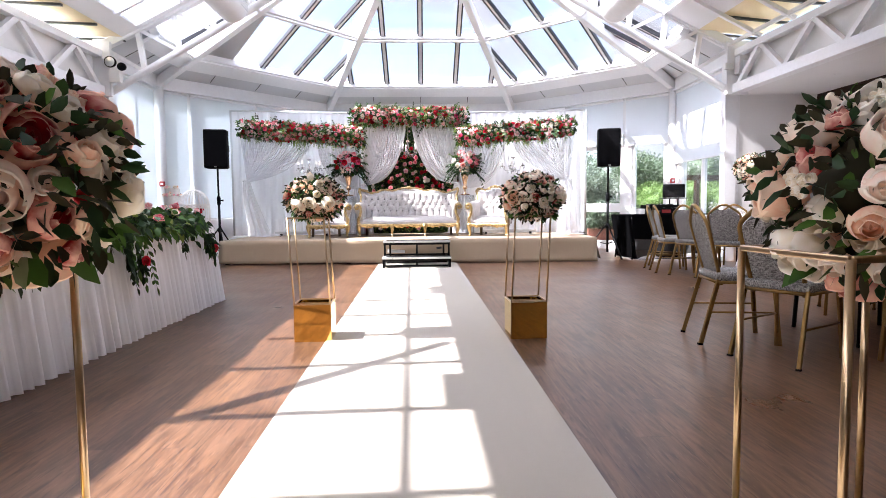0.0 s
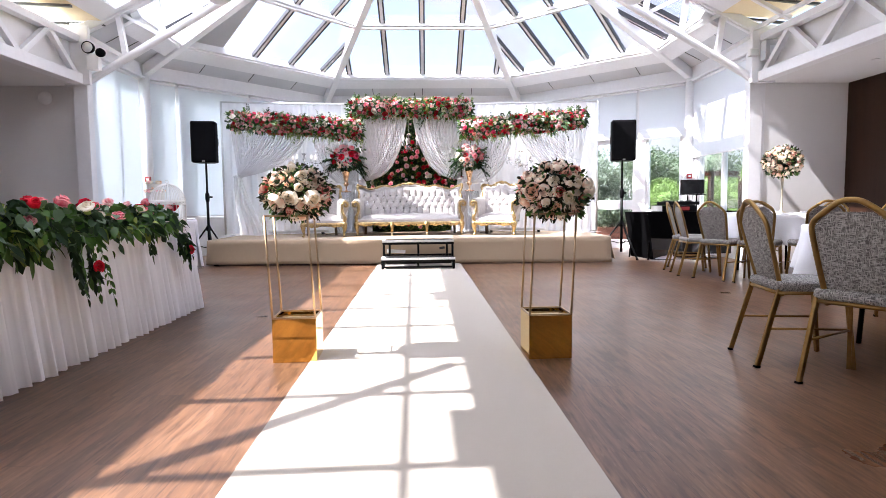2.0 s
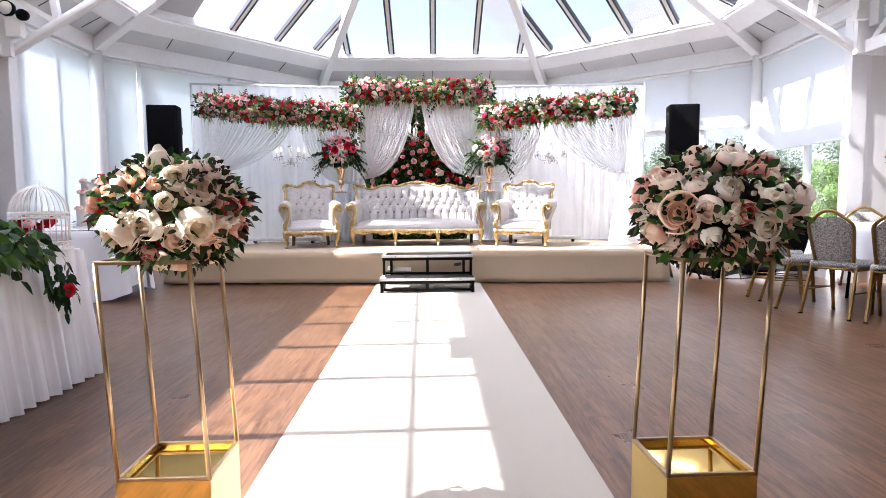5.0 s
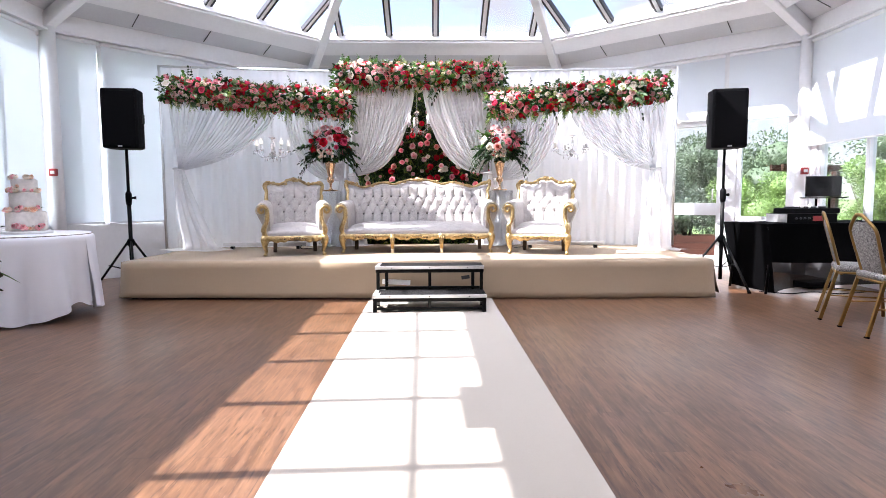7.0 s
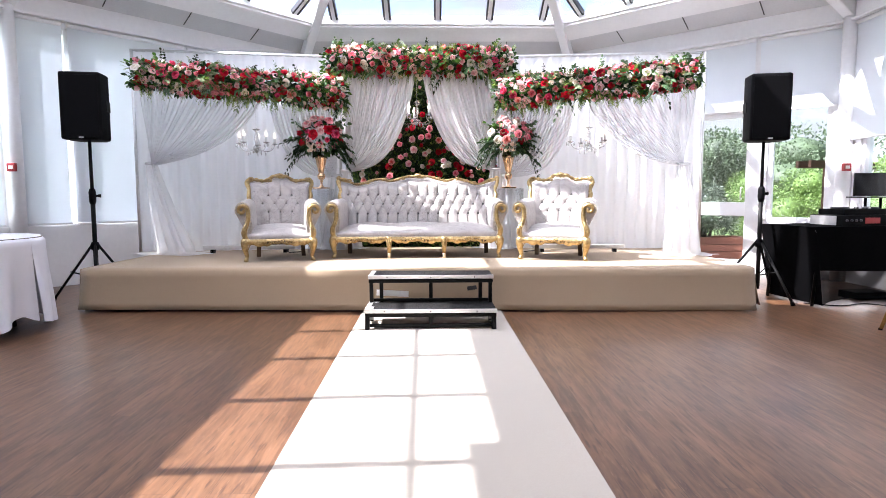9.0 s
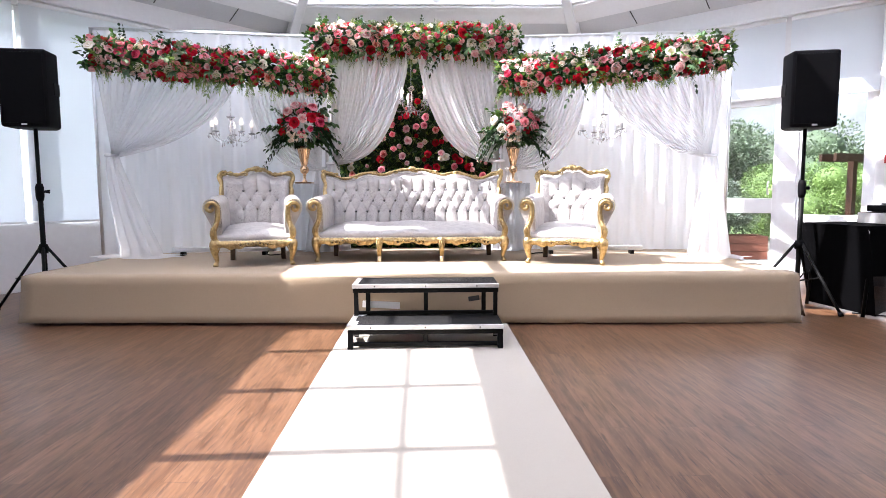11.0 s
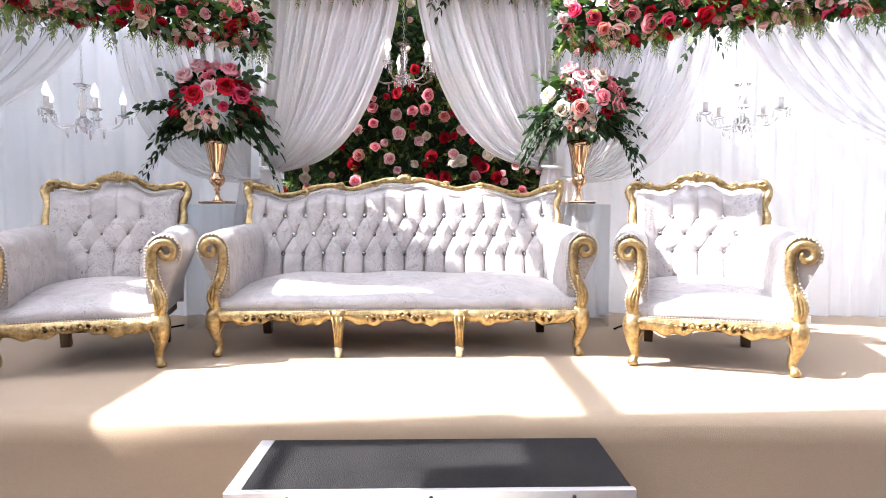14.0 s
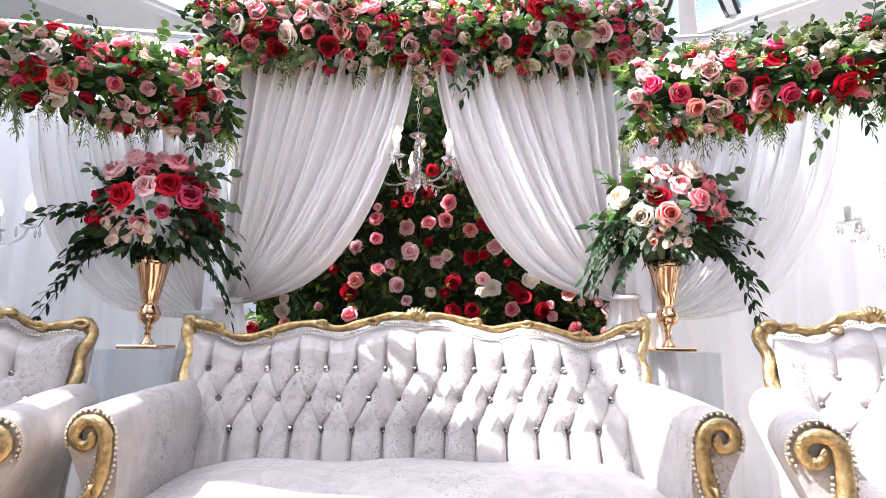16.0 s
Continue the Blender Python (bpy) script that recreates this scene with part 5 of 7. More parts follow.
        return (x, 0.08 + t * 0.56, seat_z - 0.02 + 0.035 * math.sin(min(1, t * 1.6) * math.pi / 2) * bulge + swell * bulge + 0.02 * t)
    grid_ob("seat", seat_pt, 60, 30, VELVET, s, "crushed white velvet seat")

    # arms
    for sg in (-1, 1):
        def arm_pt(u, v, sg=sg):
            # u runs round the section from inside below, over the roll, to outside below; v from front to back
            a = u * 1.0
            r = 0.083 + 0.006 * math.sin(v * math.pi)
            cz = arm_z - 0.085 + 0.035 * v
            cx = arm_x - 0.005 - 0.02 * v
            if a < 0.3:
                t = a / 0.3
                x, z = cx - 0.075 - 0.012 * math.sin(t * math.pi), seat_z - 0.06 + (cz - seat_z + 0.06) * t
            elif a < 0.75:
                t = (a - 0.3) / 0.45 * math.pi * 1.15
                x, z = cx - 0.075 * math.cos(t) * (r / 0.083), cz + r * math.sin(t)
            else:
                t = (a - 0.75) / 0.25
                tt = math.pi * 1.15
                x0, z0 = cx - 0.075 * math.cos(tt) * (r / 0.083), cz + r * math.sin(tt)
                x, z = x0 + (cx - 0.02 - x0) * min(1, t * 1.4), z0 + (seat_z - 0.08 - z0) * t
            round_front = 0.02 * (1 - min(1, v * 10)) ** 2
            return (sg * (x - (x - cx) * round_front * 3), 0.045 + v * 0.62, z - (z - cz) * round_front * 3)
        arm = grid_ob("armrest", arm_pt, 40, 22, VELVET, s, "padded arm in crushed white velvet")
        bm = bmesh.new()
        # front face of the arm
        outline = [arm_pt(u, 0.0) for u in np.linspace(0, 1, 41)]
        c = Vector((0, 0, 0))
        vs = [bm.verts.new(Vector(p)) for p in outline]
        bm.faces.new(vs)
        part("arm_front", bm, VELVET, arm)
        # gilt scroll and post down to the foot
        cx, cz = sg * (arm_x - 0.005), arm_z - 0.085
        turns = np.linspace(math.pi, math.pi - 6.9, 30)
        scroll = [(cx + sg * (0.004 + math.cos(a) * rr), 0.030, cz + math.sin(a) * rr) for a, rr in zip(turns, np.linspace(0.054, 0.010, 30))]
        post = smooth_line([(cx - sg * 0.030, 0.004, 0.212), (cx - sg * 0.014, -0.002, cz - 0.240), (cx - sg * 0.016, 0.004, cz - 0.195), (cx - sg * 0.040, 0.018, cz - 0.135),
                            (cx - sg * 0.052, 0.026, cz - 0.07), scroll[0]], 26)
        line = [*[tuple(p) for p in post[:-1]], *scroll]
        rad = [0.021 + 0.008 * math.exp(-((i - 7) / 4) ** 2) for i in range(25)] + [0.021 - 0.008 * i / 29 for i in range(30)]
        bm = bmesh.new()
        tube(bm, line, rad, 12, 0.75, up=(0, 1, 0))
        # carved leaf laid over the swelling of the post
        for k in (-1, 0, 1):
            leaf = smooth_line([(cx - sg * (0.040 + 0.006 * k), -0.002, cz - 0.12), (cx - sg * (0.026 - 0.012 * k), -0.018, cz - 0.175), (cx - sg * (0.016 - 0.014 * k), -0.024, cz - 0.225), (cx - sg * 0.022, -0.018, cz - 0.275)], 10)
            tube(bm, leaf, [0.003, 0.005, 0.007, 0.008, 0.0085, 0.0085, 0.008, 0.007, 0.005, 0.003], 6)
        part("arm_scroll", bm, GILT, arm, "gilt scroll with carved leaf")
        # beads down both edges of the post and round the scroll
        bm = bmesh.new()
        fine = smooth_line(line[:42], 120)
        for sgn in (-1, 1):
            last = None
            for i in range(2, 118):
                d = Vector(fine[i + 1]) - Vector(fine[i - 1])
                side_ = Vector((d.z, 0, -d.x)).normalized() * sgn
                q = Vector(fine[i]) + side_ * 0.0275
                if (last is not None and (q - last).length < 0.0125) or (q - Vector((cx, q.y, cz))).length < 0.055:
                    continue
                last = q
                bmesh.ops.create_icosphere(bm, subdivisions=1, radius=0.0056, matrix=Matrix.Translation((q.x, q.y + 0.004, q.z)))
        for i in range(34):
            p = Vector(arm_pt(0.32 + 0.42 * i / 33, 0.0))
            bmesh.ops.create_icosphere(bm, subdivisions=1, radius=0.0056, matrix=Matrix.Translation((p.x, 0.040, p.z)))
        tagged(part("beading", bm, SILVERWEAR, arm), kind="stuff")

    # front apron: gilt rail with a scalloped lower edge
    def apron(u, v):
        x = (2 * u - 1) * (half - 0.01)
        low = 0.172 + 0.014 * math.cos(x * 2 * math.pi / (0.29 if half > 0.6 else 0.345)) + 0.006 * math.sin(x * 70)
        return (x, -0.004 - 0.012 * math.sin(v * math.pi) - 0.005 * math.sin(x * 95) * (1 - v), low + (0.224 - low) * v)
    nx, nz = int(400 * half), 12
    verts = [apron(i / nx, j / nz) for j in range(nz + 1) for i in range(nx + 1)]
    faces = []
    for j in range(nz):
        for i in range(nx):
            x, v = (2 * (i + 0.5) / nx - 1) * half, (j + 0.5) / nz
            cell = (x / 0.034) % 1 - 0.5
            pierced = min(abs(x - c) for c in ((-0.61, -0.01, 0.61) if half > 0.6 else (0.0,))) < 0.145
            if not pierced or (cell / 0.30) ** 2 + ((v - 0.46 - 0.08 * math.sin(x * 40)) / 0.22) ** 2 > 1 or abs(x) > half - 0.07:
                q = j * (nx + 1) + i
                faces.append((q, q + 1, q + nx + 2, q + nx + 1))
    rail = mesh_ob("front_rail", verts, faces, [GILT], s, "carved and pierced gilt front rail")
    solid = rail.modifiers.new("thickness", "SOLIDIFY")
    solid.thickness, solid.offset = 0.014, 0
    bm = bmesh.new()
    n = int(2 * half / 0.013)
    for i in range(n):
        x = -half + 0.03 + (2 * half - 0.06) * i / (n - 1)
        bmesh.ops.create_icosphere(bm, subdivisions=1, radius=0.0052, matrix=Matrix.Translation((x, -0.004, 0.229)))
    tagged(part("beading", bm, SILVERWEAR, rail), kind="stuff")
    bm = bmesh.new()
    places = (-0.57, 0.0, 0.57) if half > 0.6 else (0.0,)
    for c0 in places:
        for k in range(-7, 8):
            x = c0 * half * 1.16 + k * 0.021
            tube(bm, [(x - 0.009, -0.022, 0.196 + 0.006 * math.cos(k)), (x, -0.027, 0.202 + 0.007 * math.cos(k * 1.3)), (x + 0.009, -0.022, 0.194 + 0.006 * math.cos(k))], [0.004, 0.008, 0.004], 6)
    tagged(part("carving", bm, GILT, rail), kind="stuff")

    # legs
    def cabriole(x, y, dx_, dy_):
        pts = smooth_line([(x, y, 0.235), (x + dx_ * 0.030, y + dy_ * 0.030, 0.185), (x + dx_ * 0.022, y + dy_ * 0.022, 0.12), (x - dx_ * 0.004, y - dy_ * 0.004, 0.055), (x + dx_ * 0.014, y + dy_ * 0.014, 0.022), (x + dx_ * 0.016, y + dy_ * 0.016, 0.004)], 20)
        rad = [0.036, 0.040, 0.042, 0.043, 0.041, 0.038, 0.034, 0.031, 0.028, 0.025, 0.022, 0.020, 0.018, 0.017, 0.018, 0.021, 0.024, 0.025, 0.023, 0.019]
        bm = bmesh.new()
        tube(bm, pts, rad, 12)
        for sgn in (-1, 1):
            tube(bm, [(x + sgn * 0.03, y - 0.020, 0.215), (x + sgn * 0.036, y - 0.03, 0.175), (x + sgn * 0.016, y - 0.034, 0.13), (x, y - 0.028, 0.09)], [0.004, 0.006, 0.005, 0.003], 6)
        part("front_leg", bm, GILT, s, "carved gilt cabriole leg")
    cabriole(-half, 0.03, -0.5, -0.8)
    cabriole(half, 0.03, 0.5, -0.8)
    if half > 0.6:
        for x in (-0.29, 0.29):
            bm = bmesh.new()
            tube(bm, [(x, 0.0, 0.225), (x, -0.004, 0.19), (x, -0.004, 0.12), (x, -0.006, 0.05)], [0.044, 0.034, 0.024, 0.019], 12)
            for k in (-0.014, 0.0, 0.014):
                tube(bm, [(x + k * 1.6, -0.040, 0.20), (x + k, -0.026, 0.12), (x + k * 0.8, -0.023, 0.055)], [0.006, 0.005, 0.004], 6)
            leg = part("middle_leg", bm, GILT, s, "fluted gilt middle leg")
            bm = bmesh.new()
            tube(bm, [(x, -0.006, 0.052), (x, -0.008, 0.045), (x, -0.006, 0.025), (x, -0.006, 0.002)], [0.019, 0.023, 0.017, 0.021], 12)
            part("leg_toe", bm, SILVERWEAR, leg, "worn silver toe")
    for sg in (-1, 1):
        bm = bmesh.new()
        beam(bm, (sg * (half - 0.09), 0.52, 0.21), (sg * (half - 0.08), 0.58, 0.0), 0.045, 0.045, up=(0, 1, 0), bevel=0.004)
        part("back_leg", bm, DARKWOOD, s, "dark square back leg", smooth=False)
    # under-frame so that the seat is closed beneath
    bm = bmesh.new()
    box(bm, -half + 0.03, half - 0.03, 0.03, 0.62, 0.17, 0.20)
    part("seat_base", bm, DARKWOOD, s, smooth=False)
    return s


gilt_seat("sofa", "three-seat sofa in crushed white velvet, deep-buttoned back, carved gilt frame", "bridal stage seating", 0.865, pose(0.005, 10.63, STAGE_TOP + 0.002), (3, 0.115, 0.457, 0.108, 0.0, 2.0))
gilt_seat("armchair", "armchair in crushed white velvet with buttoned back and carved gilt frame", "bridal stage seating", 0.318, pose(-1.365, 10.37, STAGE_TOP + 0.002, 0, 0, 13), (3, 0.125, 0.490, 0.088, 0.0, 0.19))
gilt_seat("armchair", "armchair in crushed white velvet with buttoned back, partly in sunlight", "bridal stage seating", 0.318, pose(1.38, 10.335, STAGE_TOP + 0.002, 0, 0, -18), (3, 0.125, 0.490, 0.088, 0.0, 0.19))


# ---- drapes, chandeliers, urns ----
def pleat(x, amp, wave, seed):
    return amp * (math.sin(2 * math.pi * x / wave + 1.3 * math.sin(x * 3.1 + seed)) + 0.35 * math.sin(2 * math.pi * x / wave * 2.3 + seed))


backdrop = empty("backdrop_drape", "white pleated voile drape hung behind the stage seating", "drape")


def back_sheet(name, a, b, z0, z1, seed):
    a, b = Vector(a), Vector(b)
    d = (b - a)
    length = d.length
    d = d / length
    n = Vector((d.y, -d.x))

    def pt(u, v):
        x = u * length
        off = pleat(x, 0.022, 0.15, seed) * (0.55 + 0.45 * (1 - v)) + 0.012 * noise.noise(Vector((x * 2, v * 2, seed)))
        p = a + d * x + n * off
        return (p.x, p.y, z0 + (z1 - z0) * v)
    return grid_ob(name, pt, int(length * 60), 10, SHEER, backdrop)


back_sheet("curtain", (-3.30, 11.52), (-0.95, 11.86), STAGE_TOP + 0.004, 2.74, 1.0)
back_sheet("curtain", (0.98, 11.86), (3.42, 11.62), STAGE_TOP + 0.004, 2.74, 2.0)
bm = bmesh.new()
tube(bm, [(-3.32, 11.51, 2.75), (-0.95, 11.86, 2.75), (0.98, 11.86, 2.75), (3.44, 11.61, 2.75)], 0.016, 8)
part("top_pole", bm, ALU, backdrop)
for x, y in ((-3.32, 11.51), (-0.97, 11.86), (1.0, 11.86), (3.44, 11.61)):
    bm = bmesh.new()
    tube(bm, [(x, y, STAGE_TOP), (x, y, 2.76)], 0.018, 8)
    part("upright", bm, ALU, backdrop)


def swag(label, top0, top1, tie, foot, z_top, sag, seed, side, material, pool=0.25):
    """A curtain gathered to one side: it hangs from a line, is caught at the tie and falls to the floor."""
    s = empty("swagged_curtain", label, "curtain", "gathered stage curtains")
    top0, top1, tie, foot = Vector(top0), Vector(top1), Vector(tie), Vector(foot)
    nrm = Vector((top1.y - top0.y, -(top1.x - top0.x))).normalized()
    if nrm.y > 0:
        nrm = -nrm
    width = (top1 - top0).length

    def upper(u, v):
        # u = 0 beside the tie, u = 1 at the far edge
        t = top0.lerp(top1, u)
        k = Vector((tie.x, tie.y, tie.z)) + Vector((0, 0, -0.015 + 0.05 * (0.5 - u)))
        w = v ** (0.85 + 0.25 * u)
        x = t.x + (k.x - t.x) * (w ** (1.0 + 0.55 * u))
        y = t.y + (k.y - t.y) * w
        z = z_top + (k.z - z_top) * (v ** (1.0 - 0.22 * u)) - sag * u ** 1.5 * math.sin(math.pi * v) ** 1.2 * (0.35 + 0.65 * v)
        amp = 0.058 * (1 - 0.58 * v)
        wander = noise.noise(Vector((u * 4, v * 1.5, seed * 3)))
        off = amp * (0.65 + 0.7 * abs(noise.noise(Vector((u * 7, v * 2, seed))))) * math.sin(2 * math.pi * u * (6 + width * 5) + 3.2 * wander + 1.2 * math.sin(u * 9 + seed)) + 0.58 * amp * math.sin(2 * math.pi * u * (15 + width * 11) + 5 * wander + seed) + 0.03 * math.sin(u * 11 + v * 5 + seed) * math.sin(math.pi * v)
        return (x + nrm.x * off, y + nrm.y * off - 0.07 * u * math.sin(math.pi * v), z)
    grid_ob("upper_cloth", upper, 210, 36, material, s)

    def lower(u, v):
        ang = (u - 0.5) * math.pi * 1.5
        spread = 0.05 + 0.13 * v ** 0.9
        cx = tie.x + (foot.x - tie.x) * v ** 1.4
        cy = tie.y + (foot.y - tie.y) * v
        fold = 0.022 * math.sin(u * 42 + seed) * (0.4 + v)
        z = tie.z + (foot.z + 0.006 - tie.z) * v
        if v > 0.93:
            z = foot.z + 0.012 + 0.02 * abs(math.sin(u * 16 + seed)) * (1.06 - v) / 0.13
            spread += (v - 0.93) / 0.07 * pool * (0.4 + 0.6 * abs(math.sin(u * 7 + seed)))
        return (cx + math.sin(ang) * (spread + fold), cy - math.cos(ang) * (spread * 0.7 + fold), z)
    grid_ob("tail", lower, 110, 30, material, s)
    bm = bmesh.new()
    tube(bm, [(tie.x + 0.062 * math.cos(a), tie.y + 0.052 * math.sin(a), tie.z + 0.01 * math.sin(a)) for a in np.linspace(0, 2 * math.pi, 20)], 0.012, 8)
    part("tie_band", bm, material, s)
    return s


F = STAGE_TOP + 0.004
swag("white voile curtain gathered to the outer post, pooling on the stage", (-3.02, 11.02), (-1.75, 11.32), (-2.93, 11.06, 1.42), (-2.72, 11.16, F), 2.30, 0.13, 0.3, -1, VOILE, 0.32)
swag("white voile curtain gathered beside the centre panel", (-0.90, 11.52), (-1.72, 11.42), (-0.98, 11.58, 1.30), (-0.98, 11.62, F), 2.30, 0.30, 1.3, 1, VOILE, 0.1)
swag("white satin curtain of the centre arch, gathered outward", (-0.98, 11.66), (-0.02, 11.66), (-0.86, 11.60, 1.36), (-0.90, 11.68, F), 2.72, 0.34, 2.1, -1, SATIN, 0.1)
swag("white satin curtain of the centre arch, gathered outward", (1.04, 11.66), (0.05, 11.66), (0.93, 11.60, 1.38), (0.95, 11.68, F), 2.72, 0.34, 3.7, 1, SATIN, 0.1)
swag("white voile curtain gathered beside the centre panel", (1.02, 11.52), (1.86, 11.40), (1.06, 11.60, 1.30), (1.06, 11.66, F), 2.30, 0.30, 4.4, -1, VOILE, 0.1)
swag("white voile curtain gathered to the outer post", (3.10, 10.96), (1.92, 11.30), (2.92, 10.90, 1.39), (2.86, 10.74, F), 2.30, 0.15, 5.2, 1, VOILE, 0.2)


def chandelier(x, y, z, drop, label):
    """A small crystal chandelier: five swan arms with candle bulbs and drops, on a chain."""
    c = empty("chandelier", label, "chandelier", "crystal chandeliers", pose(x, y, z))
    bm = bmesh.new()
    lathe(bm, [(0.004, -0.085), (0.016, -0.075), (0.022, -0.06), (0.034, -0.045), (0.044, -0.03), (0.040, -0.015), (0.018, 0.0), (0.014, 0.03), (0.024, 0.055), (0.028, 0.085), (0.020, 0.12), (0.011, 0.15),
               (0.018, 0.165), (0.040, 0.18), (0.046, 0.186), (0.014, 0.19), (0.006, 0.20)], 16)
    part("stem", bm, CRYSTAL, c, "faceted crystal stem")
    n = max(4, int(drop / 0.025))
    for k in range(n):
        bm = bmesh.new()
        zz = 0.21 + drop * k / n
        ring = [(0.006 * math.cos(a) * (1 if k % 2 else 0), 0.006 * math.cos(a) * (0 if k % 2 else 1), zz + 0.015 * math.sin(a)) for a in np.linspace(0, 2 * math.pi, 9)]
        tube(bm, ring, 0.0016, 5)
        part("chain_link", bm, ALU, c)
    for k in range(5):
        a = 2 * math.pi * k / 5 + 0.5
        ca, sa = math.cos(a), math.sin(a)
        line = smooth_line([(0.02, 0, -0.02), (0.05, 0, -0.05), (0.13, 0, -0.062), (0.185, 0, -0.030), (0.205, 0, 0.012)], 16)
        bm = bmesh.new()
        tube(bm, [(p[0] * ca, p[0] * sa, p[2]) for p in line], 0.0052, 8)
        arm = part("arm", bm, CRYSTAL, c)
        bm = bmesh.new()
        lathe(bm, [(0.008, 0.010), (0.028, 0.018), (0.036, 0.027), (0.012, 0.024)], 14, (0.205 * ca, 0.205 * sa, 0))
        part("drip_pan", bm, CRYSTAL, arm)
        bm = bmesh.new()
        lathe(bm, [(0.014, 0.026), (0.014, 0.088)], 12, (0.205 * ca, 0.205 * sa, 0))
        part("candle_sleeve", bm, ALU, arm)
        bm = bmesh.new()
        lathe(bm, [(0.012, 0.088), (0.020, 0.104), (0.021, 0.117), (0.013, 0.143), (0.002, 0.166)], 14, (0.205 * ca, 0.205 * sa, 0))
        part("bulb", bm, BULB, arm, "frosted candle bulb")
        for r, zz in ((0.248, 0.022), (0.232, 0.018), (0.165, 0.018), (0.10, -0.070), (0.045, -0.045)):
            bm = bmesh.new()
            lathe(bm, [(0.001, -0.046), (0.0075, -0.030), (0.004, -0.010), (0.001, 0.0)], 6, (r * ca, r * sa, zz))
            part("drop", bm, CRYSTAL, arm)
    return c


chandelier(-1.84, 11.30, 1.63, 0.44, "small crystal chandelier with five small candle bulbs")
chandelier(1.975, 11.28, 1.645, 0.44, "small crystal chandelier with five small candle bulbs")
chandelier(-0.015, 11.70, 1.985, 0.55, "small crystal chandelier hung in front of the flower wall")


def plinth(x, y, turn):
    p = empty("display_plinth", "clear acrylic display plinth on the stage", "plinth", "acrylic plinths", pose(x, y, STAGE_TOP + 0.002, 0, 0, turn))
    h, t = 0.148, 0.006
    for name, b in (("side_panel", (-h, -h + t, -h, h, 0, 0.736)), ("side_panel", (h - t, h, -h, h, 0, 0.736)), ("front_panel", (-h + t, h - t, -h, -h + t, 0, 0.736)),
                    ("back_panel", (-h + t, h - t, h - t, h, 0, 0.736)), ("top_panel", (-h, h, -h, h, 0.737, 0.743))):
        bm = bmesh.new()
        box(bm, *b)
        part(name, bm, ACRYLIC, p, smooth=False).visible_shadow = False
    for sx in (-1, 1):
        for sy in (-1, 1):
            bm = bmesh.new()
            beam(bm, (sx * h, sy * h, 0), (sx * h, sy * h, 0.738), 0.004, 0.004)
            part("glued_edge", bm, PORCELAIN, p, smooth=False)
    return p


